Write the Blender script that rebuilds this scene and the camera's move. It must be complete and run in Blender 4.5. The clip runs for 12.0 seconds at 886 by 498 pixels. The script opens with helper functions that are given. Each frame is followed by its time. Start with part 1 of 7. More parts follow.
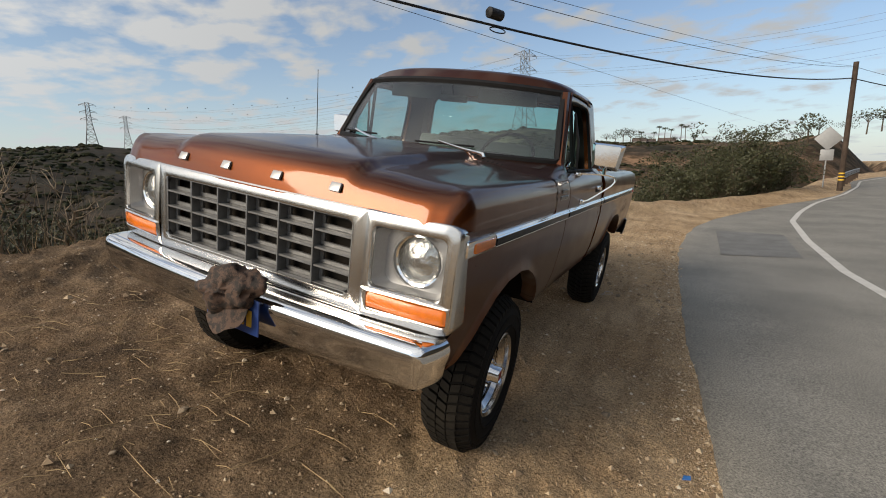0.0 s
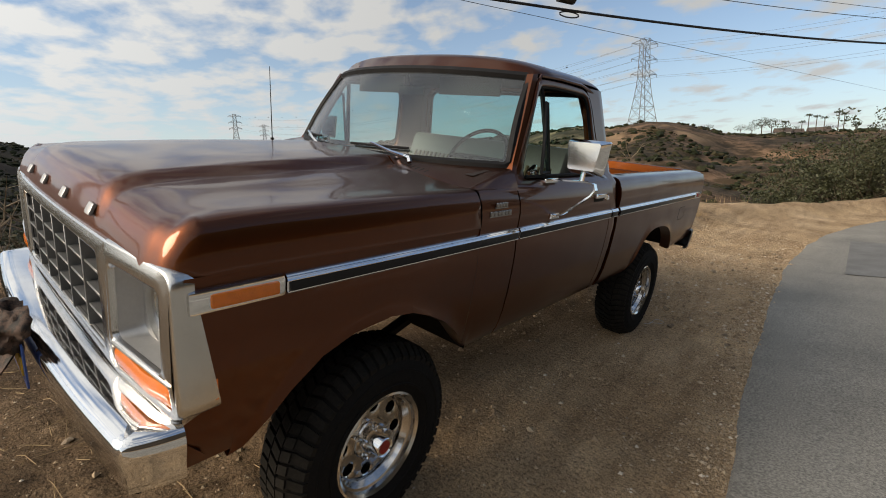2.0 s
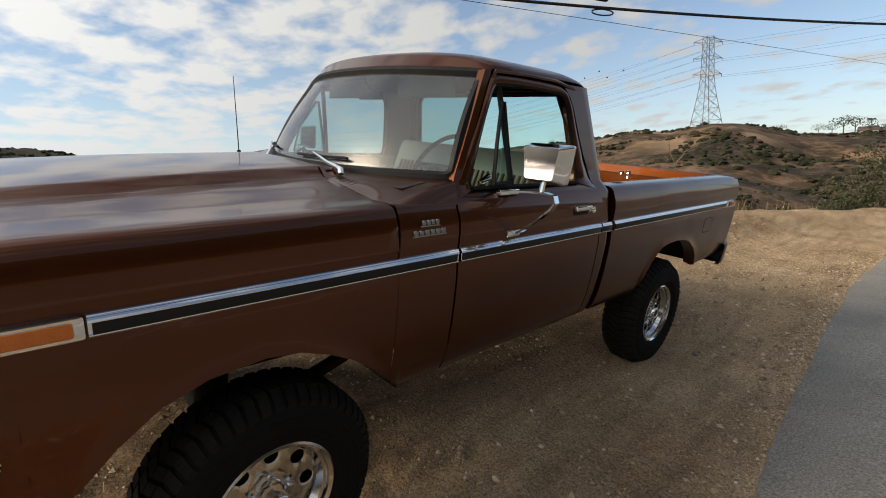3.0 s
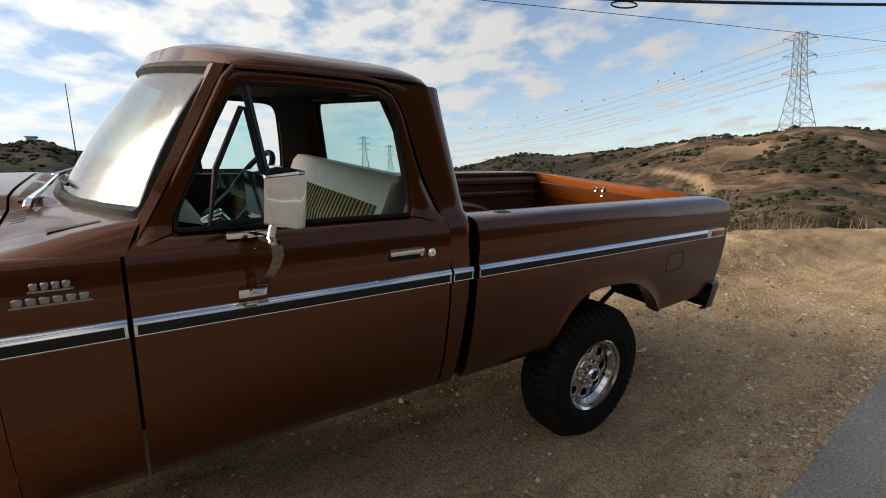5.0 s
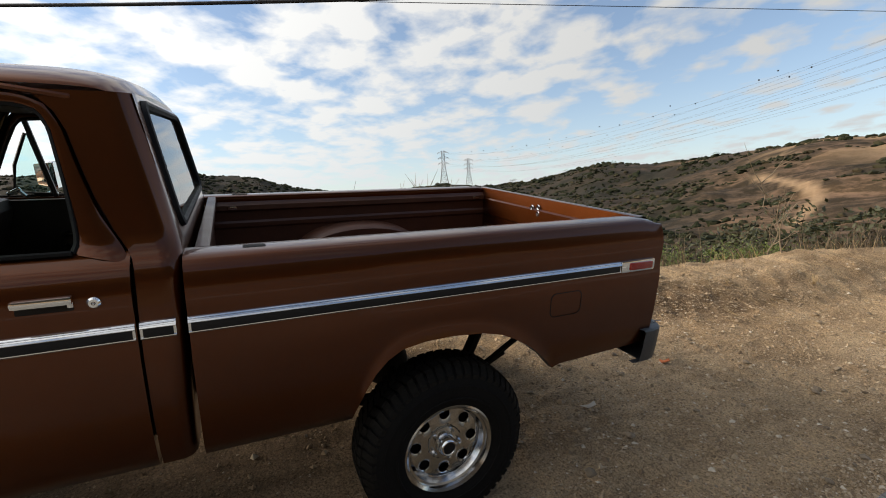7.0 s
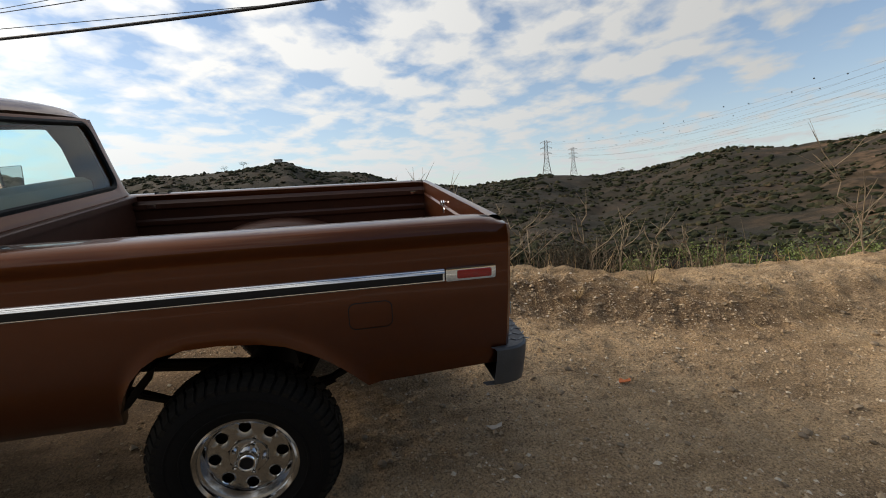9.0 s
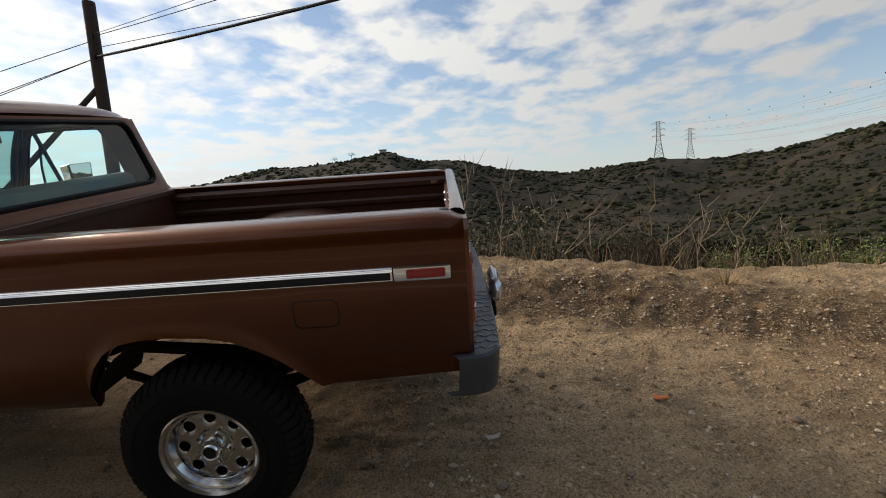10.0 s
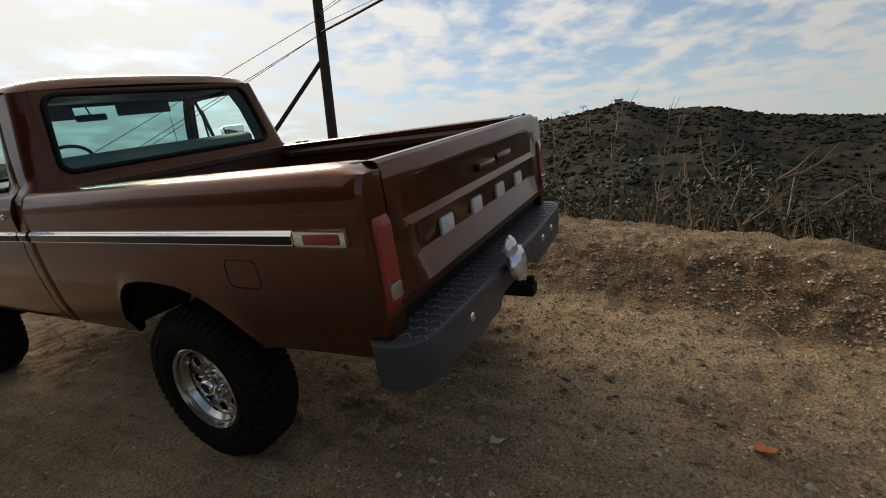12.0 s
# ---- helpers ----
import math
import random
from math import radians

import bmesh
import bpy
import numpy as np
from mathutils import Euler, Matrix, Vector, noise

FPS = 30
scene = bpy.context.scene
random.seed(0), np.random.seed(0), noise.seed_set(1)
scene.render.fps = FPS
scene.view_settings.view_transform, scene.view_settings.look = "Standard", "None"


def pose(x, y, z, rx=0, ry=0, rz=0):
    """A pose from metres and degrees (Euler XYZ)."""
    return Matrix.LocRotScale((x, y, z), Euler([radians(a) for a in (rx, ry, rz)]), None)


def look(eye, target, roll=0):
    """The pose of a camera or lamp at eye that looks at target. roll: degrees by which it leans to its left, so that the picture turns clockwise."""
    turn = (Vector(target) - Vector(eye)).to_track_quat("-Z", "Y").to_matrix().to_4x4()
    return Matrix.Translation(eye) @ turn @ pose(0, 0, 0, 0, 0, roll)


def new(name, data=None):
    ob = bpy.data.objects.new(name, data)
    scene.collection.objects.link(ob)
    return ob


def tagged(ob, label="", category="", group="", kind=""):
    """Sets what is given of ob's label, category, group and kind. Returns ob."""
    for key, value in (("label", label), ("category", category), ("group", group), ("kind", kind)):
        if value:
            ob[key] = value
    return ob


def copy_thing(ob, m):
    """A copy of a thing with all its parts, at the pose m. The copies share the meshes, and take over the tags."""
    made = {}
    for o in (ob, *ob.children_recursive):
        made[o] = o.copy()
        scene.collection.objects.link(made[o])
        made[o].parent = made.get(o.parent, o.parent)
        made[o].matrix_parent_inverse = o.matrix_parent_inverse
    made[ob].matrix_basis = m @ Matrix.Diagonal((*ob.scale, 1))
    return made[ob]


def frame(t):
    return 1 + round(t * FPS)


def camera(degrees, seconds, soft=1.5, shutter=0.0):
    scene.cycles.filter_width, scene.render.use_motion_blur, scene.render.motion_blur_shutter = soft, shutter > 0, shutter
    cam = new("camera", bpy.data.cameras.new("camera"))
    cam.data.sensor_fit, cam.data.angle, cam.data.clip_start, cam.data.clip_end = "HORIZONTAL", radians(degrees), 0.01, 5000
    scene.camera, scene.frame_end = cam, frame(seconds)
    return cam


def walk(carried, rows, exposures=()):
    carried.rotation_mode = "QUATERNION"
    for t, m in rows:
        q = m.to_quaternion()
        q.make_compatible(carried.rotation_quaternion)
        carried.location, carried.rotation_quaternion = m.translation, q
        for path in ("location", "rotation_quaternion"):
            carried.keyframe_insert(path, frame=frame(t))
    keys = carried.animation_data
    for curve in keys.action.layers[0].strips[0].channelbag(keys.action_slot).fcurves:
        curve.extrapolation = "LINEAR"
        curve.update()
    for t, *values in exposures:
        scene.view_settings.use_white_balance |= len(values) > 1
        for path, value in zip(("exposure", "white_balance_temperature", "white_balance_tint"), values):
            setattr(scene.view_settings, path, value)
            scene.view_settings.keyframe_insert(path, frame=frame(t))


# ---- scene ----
# ---- camera ----
# The truck stands on a bank: plan coordinates (x to its left, y to its rear, z off its floor) are leaned into the level world by LEVEL.
LEVEL = Vector((-0.1508, -0.0068, 0.9885)).rotation_difference(Vector((0, 0, 1))).to_matrix().to_4x4()
cam = camera(87.3, 12.0, soft=1.0)
PATH = [
    (0, (1.625, -2.084, 1.566), (0.747, -0.352, 1.091), 7.1),
    (0.5, (1.755, -1.864, 1.568), (0.795, -0.178, 1.082), 6.8),
    (1, (1.863, -1.583, 1.61), (0.81, 0.041, 1.106), 6.3),
    (1.5, (2.016, -1.317, 1.646), (0.862, 0.233, 1.129), 5.75),
    (2, (2.102, -1.059, 1.66), (0.853, 0.412, 1.134), 5.1),
    (2.5, (2.140, -0.750, 1.673), (0.774, 0.622, 1.159), 4.1),
    (3, (2.255, -0.488, 1.678), (0.838, 0.828, 1.171), 3.4),
    (5, (2.449, 0.791, 1.761), (0.860, 1.898, 1.266), 2.8),
    (5.5, (2.438, 1.155, 1.771), (0.788, 2.178, 1.284), 2.2),
    (6, (2.518, 1.486, 1.79), (0.83, 2.449, 1.319), 1.8),
    (6.5, (2.605, 1.81, 1.796), (0.876, 2.705, 1.34), 1.3),
    (7, (2.633, 2.148, 1.786), (0.865, 2.966, 1.333), 0.7),
    (9, (2.826, 3.475, 1.768), (0.928, 3.878, 1.286), -1.75),
    (9.5, (2.786, 3.796, 1.728), (0.856, 3.986, 1.238), -3.0),
    (10, (2.701, 4.084, 1.73), (0.768, 4.064, 1.217), -4.0),
    (10.5, (2.686, 4.386, 1.72), (0.773, 4.139, 1.19), -5.1),
    (11, (2.531, 4.587, 1.656), (0.665, 4.121, 1.106), -6.15),
    (11.5, (2.302, 4.798, 1.635), (0.524, 4.084, 1.06), -7.35),
    (12, (2.084, 5.038, 1.548), (0.419, 4.103, 0.957), -8.5),
]
walk(cam, [(t, LEVEL @ look(eye, target, roll)) for t, eye, target, roll in PATH],
     exposures=[(0, -0.25, 6750, 10), (2.5, -0.08, 6950, 10), (5, 0.05, 6900, 10), (6.5, 0.08, 6850, 10), (9.5, -0.20, 6900, 10), (10.7, -0.36, 6950, 10), (12, -0.58, 7100, 10)])

# ---- world and sun ----
SUN_DIR = (LEVEL.to_3x3() @ Vector((-0.530, -0.819, 0.370))).normalized()
SUN_EL = math.asin(SUN_DIR.z)
world = bpy.data.worlds.new("world")
scene.world = world
world.use_nodes = True


def sky():
    nt = world.node_tree
    nt.nodes.clear()
    N = nt.nodes.new
    L = nt.links.new
    tex = N("ShaderNodeTexSky")
    tex.sky_type = 'NISHITA'
    tex.sun_disc = False
    tex.sun_elevation = SUN_EL
    tex.sun_rotation = math.atan2(SUN_DIR.x, SUN_DIR.y)
    tex.altitude = 200
    tex.air_density = 1.0
    tex.dust_density = 0.45
    tex.ozone_density = 3.0
    co = N("ShaderNodeTexCoord")
    sep = N("ShaderNodeSeparateXYZ")
    L(co.outputs["Generated"], sep.inputs[0])
    # directions laid on a flat cloud deck
    up = N("ShaderNodeMath"); up.operation = 'MAXIMUM'; up.inputs[1].default_value = 0.0
    L(sep.outputs["Z"], up.inputs[0])
    add = N("ShaderNodeMath"); add.operation = 'ADD'; add.inputs[1].default_value = 0.16
    L(up.outputs[0], add.inputs[0])
    comb = N("ShaderNodeCombineXYZ")
    for axis, k in (("X", 0), ("Y", 1)):
        d = N("ShaderNodeMath"); d.operation = 'DIVIDE'
        L(sep.outputs[axis], d.inputs[0]); L(add.outputs[0], d.inputs[1])
        L(d.outputs[0], comb.inputs[k])
    big = N("ShaderNodeTexNoise"); big.inputs["Scale"].default_value = 0.55; big.inputs["Detail"].default_value = 3
    fine = N("ShaderNodeTexNoise"); fine.inputs["Scale"].default_value = 3.9; fine.inputs["Detail"].default_value = 8
    fine.inputs["Roughness"].default_value = 0.52; fine.inputs["Distortion"].default_value = 0.15
    mp = N("ShaderNodeMapping"); mp.inputs["Rotation"].default_value = (0, 0, 0.9); mp.inputs["Scale"].default_value = (1.0, 1.1, 1)
    L(comb.outputs[0], mp.inputs[0]); L(mp.outputs[0], fine.inputs["Vector"])
    L(comb.outputs[0], big.inputs["Vector"])
    mix = N("ShaderNodeMath"); mix.operation = 'MULTIPLY_ADD'; mix.inputs[1].default_value = 0.55
    L(big.outputs["Fac"], mix.inputs[0]); L(fine.outputs["Fac"], mix.inputs[2])
    # the puffs of a mackerel sky
    cell = N("ShaderNodeTexVoronoi"); cell.feature = 'SMOOTH_F1'; cell.inputs["Scale"].default_value = 4.6; cell.inputs["Smoothness"].default_value = 0.7
    L(mp.outputs[0], cell.inputs["Vector"])
    puff = N("ShaderNodeMath"); puff.operation = 'MULTIPLY_ADD'; puff.inputs[1].default_value = -0.17
    L(cell.outputs["Distance"], puff.inputs[0]); L(mix.outputs[0], puff.inputs[2])
    # the deck thins out away from the sun
    thin = N("ShaderNodeMath"); thin.operation = 'MULTIPLY_ADD'; thin.inputs[1].default_value = 0.10
    L(puff.outputs[0], thin.inputs[2])
    ramp = N("ShaderNodeValToRGB")
    ramp.color_ramp.elements[0].position = 0.63
    ramp.color_ramp.elements[0].color = (0.08, 0.08, 0.08, 1)
    ramp.color_ramp.elements[1].position = 0.815
    ramp.color_ramp.elements[1].color = (1, 1, 1, 1)
    L(thin.outputs[0], ramp.inputs[0])
    # clouds near the sun are brighter: forward scattering
    dot = N("ShaderNodeVectorMath"); dot.operation = 'DOT_PRODUCT'
    dot.inputs[1].default_value = SUN_DIR
    nrm = N("ShaderNodeVectorMath"); nrm.operation = 'NORMALIZE'
    L(co.outputs["Generated"], nrm.inputs[0]); L(nrm.outputs[0], dot.inputs[0])
    L(dot.outputs["Value"], thin.inputs[0])
    glow = N("ShaderNodeMapRange"); glow.inputs["From Min"].default_value = -0.6; glow.inputs["From Max"].default_value = 1.0
    glow.inputs["To Min"].default_value = 0.0; glow.inputs["To Max"].default_value = 1.0
    L(dot.outputs["Value"], glow.inputs["Value"])
    pw = N("ShaderNodeMath"); pw.operation = 'POWER'; pw.inputs[1].default_value = 2.0
    L(glow.outputs[0], pw.inputs[0])
    br = N("ShaderNodeMath"); br.operation = 'MULTIPLY_ADD'; br.inputs[1].default_value = CLOUD_GLOW; br.inputs[2].default_value = CLOUD
    L(pw.outputs[0], br.inputs[0])
    white = N("ShaderNodeVectorMath"); white.operation = 'SCALE'
    white.inputs[0].default_value = (0.94, 0.97, 1.0)
    L(br.outputs[0], white.inputs["Scale"])
    strength = N("ShaderNodeVectorMath"); strength.operation = 'SCALE'; strength.inputs["Scale"].default_value = SKY
    L(tex.outputs[0], strength.inputs[0])
    m = N("ShaderNodeMix"); m.data_type = 'RGBA'
    L(ramp.outputs[0], m.inputs["Factor"])
    L(strength.outputs[0], m.inputs["A"])
    L(white.outputs[0], m.inputs["B"])
    # pale haze low over the hills
    inv = N("ShaderNodeMath"); inv.operation = 'SUBTRACT'; inv.inputs[0].default_value = 1.0
    L(up.outputs[0], inv.inputs[1])
    hz = N("ShaderNodeMath"); hz.operation = 'POWER'; hz.inputs[1].default_value = 7.0
    L(inv.outputs[0], hz.inputs[0])
    hf = N("ShaderNodeMath"); hf.operation = 'MULTIPLY'; hf.inputs[1].default_value = 0.75
    L(hz.outputs[0], hf.inputs[0])
    hm = N("ShaderNodeMix"); hm.data_type = 'RGBA'
    hm.inputs["B"].default_value = (0.64, 0.72, 0.79, 1)
    L(hf.outputs[0], hm.inputs["Factor"]); L(m.outputs["Result"], hm.inputs["A"])
    bg = N("ShaderNodeBackground")
    L(hm.outputs["Result"], bg.inputs["Color"])
    out = N("ShaderNodeOutputWorld")
    L(bg.outputs[0], out.inputs["Surface"])


SKY, CLOUD, CLOUD_GLOW = 0.165, 0.60, 0.85
sky()
lamp = bpy.data.lights.new("sun", 'SUN')
lamp.energy, lamp.angle, lamp.color = 4.3, radians(30), (1.0, 0.87, 0.70)
sun = new("sun", lamp)
sun.matrix_world = look((0, 0, 0), -SUN_DIR)

# ---- materials ----
def material(name, color, rough=0.5, metal=0.0, coat=0.0, vary=0.0, scale=8.0, bump=0.0, bump_scale=120.0, second=None, spread=0.5, transmission=0.0, emit=0.0, spec=0.5, per_object=0.0):
    """A surface with colour that drifts at a coarse and a fine scale, and fine relief."""
    m = bpy.data.materials.new(name)
    m.use_nodes = True
    nt = m.node_tree
    b = nt.nodes["Principled BSDF"]
    N, L = nt.nodes.new, nt.links.new
    b.inputs["Base Color"].default_value = (*color, 1)
    b.inputs["Roughness"].default_value = rough
    b.inputs["Metallic"].default_value = metal
    b.inputs["Coat Weight"].default_value = coat
    b.inputs["Coat Roughness"].default_value = 0.06
    b.inputs["Transmission Weight"].default_value = transmission
    b.inputs["Specular IOR Level"].default_value = spec
    co = N("ShaderNodeTexCoord")
    if vary or second:
        n1 = N("ShaderNodeTexNoise"); n1.inputs["Scale"].default_value = scale; n1.inputs["Detail"].default_value = 4
        n2 = N("ShaderNodeTexNoise"); n2.inputs["Scale"].default_value = scale * 9; n2.inputs["Detail"].default_value = 6
        L(co.outputs["Object"], n1.inputs["Vector"]); L(co.outputs["Object"], n2.inputs["Vector"])
        av = N("ShaderNodeMath"); av.operation = 'MULTIPLY_ADD'; av.inputs[1].default_value = 0.6
        half = N("ShaderNodeMath"); half.operation = 'MULTIPLY'; half.inputs[1].default_value = 0.4
        L(n2.outputs["Fac"], half.inputs[0]); L(n1.outputs["Fac"], av.inputs[0]); L(half.outputs[0], av.inputs[2])
        mr = N("ShaderNodeMapRange"); mr.inputs["From Min"].default_value = 0.5 - spread * 0.4; mr.inputs["From Max"].default_value = 0.5 + spread * 0.4
        L(av.outputs[0], mr.inputs["Value"])
        src = mr.outputs[0]
        if per_object:
            oi = N("ShaderNodeObjectInfo")
            ad = N("ShaderNodeMath"); ad.operation = 'MULTIPLY_ADD'; ad.inputs[1].default_value = per_object
            L(oi.outputs["Random"], ad.inputs[0]); L(mr.outputs[0], ad.inputs[2]); src = ad.outputs[0]
        mix = N("ShaderNodeMix"); mix.data_type = 'RGBA'
        other = second or tuple(c * (1 - vary) for c in color)
        mix.inputs["A"].default_value = (*color, 1); mix.inputs["B"].default_value = (*other, 1)
        L(src, mix.inputs["Factor"]); L(mix.outputs["Result"], b.inputs["Base Color"])
        rr = N("ShaderNodeMapRange"); rr.inputs["To Min"].default_value = rough * 0.8; rr.inputs["To Max"].default_value = min(1, rough * 1.25)
        L(n1.outputs["Fac"], rr.inputs["Value"]); L(rr.outputs[0], b.inputs["Roughness"])
    if bump:
        n3 = N("ShaderNodeTexNoise"); n3.inputs["Scale"].default_value = bump_scale; n3.inputs["Detail"].default_value = 5
        L(co.outputs["Object"], n3.inputs["Vector"])
        bp = N("ShaderNodeBump"); bp.inputs["Strength"].default_value = bump; bp.inputs["Distance"].default_value = 0.01
        L(n3.outputs["Fac"], bp.inputs["Height"]); L(bp.outputs[0], b.inputs["Normal"])
    if emit:
        b.inputs["Emission Color"].default_value = (*color, 1); b.inputs["Emission Strength"].default_value = emit
    return m


PAINT = material("brown_metallic_paint", (0.108, 0.0295, 0.0068), rough=0.37, metal=1.0, coat=0.62, vary=0.12, scale=3, spec=0.25)
PAINT_IN = material("bed_paint", (0.08, 0.025, 0.010), rough=0.5, metal=0.1, coat=0.15, vary=0.3, scale=5, bump=0.05)
CHROME = material("chrome", (0.82, 0.82, 0.82), rough=0.07, metal=1.0, vary=0.1, scale=14, bump=0.01, bump_scale=14)
ALU = material("brushed_aluminium", (0.68, 0.67, 0.65), rough=0.24, metal=1.0, vary=0.18, scale=12)
SILVER = material("silver_paint", (0.42, 0.42, 0.42), rough=0.38, metal=0.55, vary=0.15, scale=10)
GRILLE_GREY = material("grille_plastic", (0.235, 0.238, 0.24), rough=0.36, metal=0.5, vary=0.25, scale=14)
BADGE = material("dulled_badge_chrome", (0.34, 0.33, 0.32), rough=0.3, metal=0.9, vary=0.3, scale=60)
BLACK = material("black_rubber", (0.010, 0.010, 0.011), rough=0.6, spec=0.2, vary=0.3, scale=20)
# near-black for seams, and for shade painted in place of hollows
SEAM = material("seam_shadow_gap", (0.010, 0.007, 0.006), rough=0.8)
TRIM_BLACK = material("trim_black", (0.012, 0.012, 0.014), rough=0.3, spec=0.25)
UNDER = material("underbody_black", (0.007, 0.0065, 0.006), rough=0.8, spec=0.15, vary=0.5, scale=9, second=(0.020, 0.016, 0.012))
TYRE = material("tyre_rubber", (0.006, 0.006, 0.0065), rough=0.8, spec=0.12, second=(0.012, 0.011, 0.010), scale=9, bump=0.15, bump_scale=60)
TREAD = material("dusty_tread_rubber", (0.008, 0.008, 0.008), rough=0.85, spec=0.1, second=(0.024, 0.021, 0.017), scale=8, bump=0.2, bump_scale=70)
RIM = material("polished_aluminium_rim", (0.62, 0.61, 0.60), rough=0.14, metal=1.0, vary=0.15, scale=20)
AMBER = material("amber_lens", (0.80, 0.19, 0.012), rough=0.18, coat=0.6, vary=0.2, scale=40, bump=0.3, bump_scale=220)
RED = material("red_lens", (0.36, 0.014, 0.010), rough=0.16, coat=0.6, vary=0.2, scale=40, bump=0.3, bump_scale=240)
LENS = material("clear_ribbed_lens", (0.50, 0.51, 0.50), rough=0.12, metal=0.85, vary=0.45, scale=22, bump=0.6, bump_scale=55)
SEAT_WHITE = material("cream_vinyl", (0.21, 0.20, 0.175), rough=0.45, vary=0.2, scale=8, bump=0.1)
SEAT_TAN = material("tan_cloth", (0.19, 0.135, 0.075), rough=0.85, vary=0.25, scale=14, bump=0.3)
DARK_VINYL = material("dark_brown_vinyl", (0.030, 0.020, 0.016), rough=0.5, vary=0.3, scale=10, bump=0.1)
NUB = material("worn_tread_nub", (0.16, 0.165, 0.175), rough=0.35, vary=0.3, scale=30)
TOWER = material("dull_tower_steel", (0.17, 0.175, 0.18), rough=0.6, metal=0.3, vary=0.2, scale=1)
STEP = material("grey_step_coating", (0.060, 0.064, 0.072), rough=0.42, vary=0.3, scale=12, bump=0.15, bump_scale=160)
PLATE_BLUE = material("plate_blue", (0.02, 0.06, 0.24), rough=0.4, vary=0.2)
PLATE_YELLOW = material("plate_yellow", (0.75, 0.48, 0.05), rough=0.4)
WHITE = material("white_paint", (0.74, 0.73, 0.69), rough=0.6, vary=0.25, scale=3, bump=0.1)
GALV = material("galvanised_steel", (0.40, 0.41, 0.42), rough=0.5, metal=0.4, vary=0.2, scale=1)
CABLE = material("black_cable", (0.012, 0.012, 0.013), rough=0.6)
POLE_WOOD = material("weathered_pole_wood", (0.075, 0.050, 0.035), rough=0.9, second=(0.035, 0.024, 0.018), scale=4, bump=0.4, bump_scale=25)
FOIL = material("silver_plastic_bag", (0.74, 0.76, 0.80), rough=0.2, metal=0.7, vary=0.15, scale=20, bump=0.2, bump_scale=40)
ROCK = material("grey_brown_stone", (0.34, 0.27, 0.19), rough=0.9, second=(0.20, 0.15, 0.10), scale=9, bump=0.4, bump_scale=30, per_object=0.5)
STRAW = material("dry_straw", (0.42, 0.30, 0.15), rough=0.9, second=(0.27, 0.19, 0.10), scale=6)
TWIG = material("brown_twig", (0.075, 0.055, 0.038), rough=0.9, second=(0.13, 0.10, 0.07), scale=5)
DEAD = material("dead_weed_stem", (0.055, 0.040, 0.025), rough=0.9, second=(0.17, 0.125, 0.08), scale=5)
STALK = material("pale_dry_stalk", (0.16, 0.12, 0.08), rough=0.9, second=(0.30, 0.24, 0.17), scale=5)


def grain_material():
    """Loose grit: every grain with a tone of its own."""
    m = bpy.data.materials.new("gravel")
    m.use_nodes = True
    nt = m.node_tree
    b = nt.nodes["Principled BSDF"]
    geo = nt.nodes.new("ShaderNodeNewGeometry")
    r = nt.nodes.new("ShaderNodeValToRGB")
    e = r.color_ramp.elements
    e[0].position, e[0].color = 0.0, (0.15, 0.105, 0.068, 1)
    e[1].position, e[1].color = 1.0, (0.60, 0.53, 0.43, 1)
    mid = e.new(0.45); mid.color = (0.36, 0.26, 0.165, 1)
    light = e.new(0.9); light.color = (0.46, 0.36, 0.245, 1)
    nt.links.new(geo.outputs["Random Per Island"], r.inputs[0])
    nt.links.new(r.outputs[0], b.inputs["Base Color"])
    b.inputs["Roughness"].default_value = 0.95
    b.inputs["Specular IOR Level"].default_value = 0.2
    return m


GRAVEL = grain_material()
LEAF = material("dull_green_leaf", (0.030, 0.036, 0.013), rough=0.65, second=(0.058, 0.060, 0.024), scale=3)
LEAF_DRY = material("dry_brush_leaf", (0.050, 0.036, 0.018), rough=0.85, second=(0.026, 0.026, 0.012), scale=2)
LEAF_FRESH = material("fresh_green_leaf", (0.14, 0.18, 0.035), rough=0.6, second=(0.07, 0.11, 0.025), scale=4)
TREE_LEAF = material("tree_leaf", (0.030, 0.040, 0.018), rough=0.7, second=(0.055, 0.062, 0.028), scale=0.5)
BARK = material("bark", (0.10, 0.075, 0.05), rough=0.9, vary=0.4, bump=0.3)
STUCCO = material("pale_stucco", (0.50, 0.47, 0.43), rough=0.85, vary=0.12, scale=1)
TILE_ROOF = material("grey_tile_roof", (0.16, 0.12, 0.10), rough=0.8, vary=0.3, scale=1)


def glass_material(name, tint, gloss=0.04, blur=0.02):
    m = bpy.data.materials.new(name)
    m.use_nodes = True
    nt = m.node_tree
    nt.nodes.clear()
    N, L = nt.nodes.new, nt.links.new
    tr = N("ShaderNodeBsdfTransparent"); tr.inputs[0].default_value = (*tint, 1)
    gl = N("ShaderNodeBsdfGlossy"); gl.inputs["Roughness"].default_value = blur
    lw = N("ShaderNodeLayerWeight"); lw.inputs["Blend"].default_value = 0.5
    pw = N("ShaderNodeMath"); pw.operation = 'POWER'; pw.inputs[1].default_value = 4.0
    L(lw.outputs["Facing"], pw.inputs[0])
    fr = N("ShaderNodeMath"); fr.operation = 'MULTIPLY_ADD'; fr.inputs[1].default_value = 0.8; fr.inputs[2].default_value = gloss
    L(pw.outputs[0], fr.inputs[0])
    mx = N("ShaderNodeMixShader")
    L(fr.outputs[0], mx.inputs[0]); L(tr.outputs[0], mx.inputs[1]); L(gl.outputs[0], mx.inputs[2])
    out = N("ShaderNodeOutputMaterial")
    L(mx.outputs[0], out.inputs["Surface"])
    return m


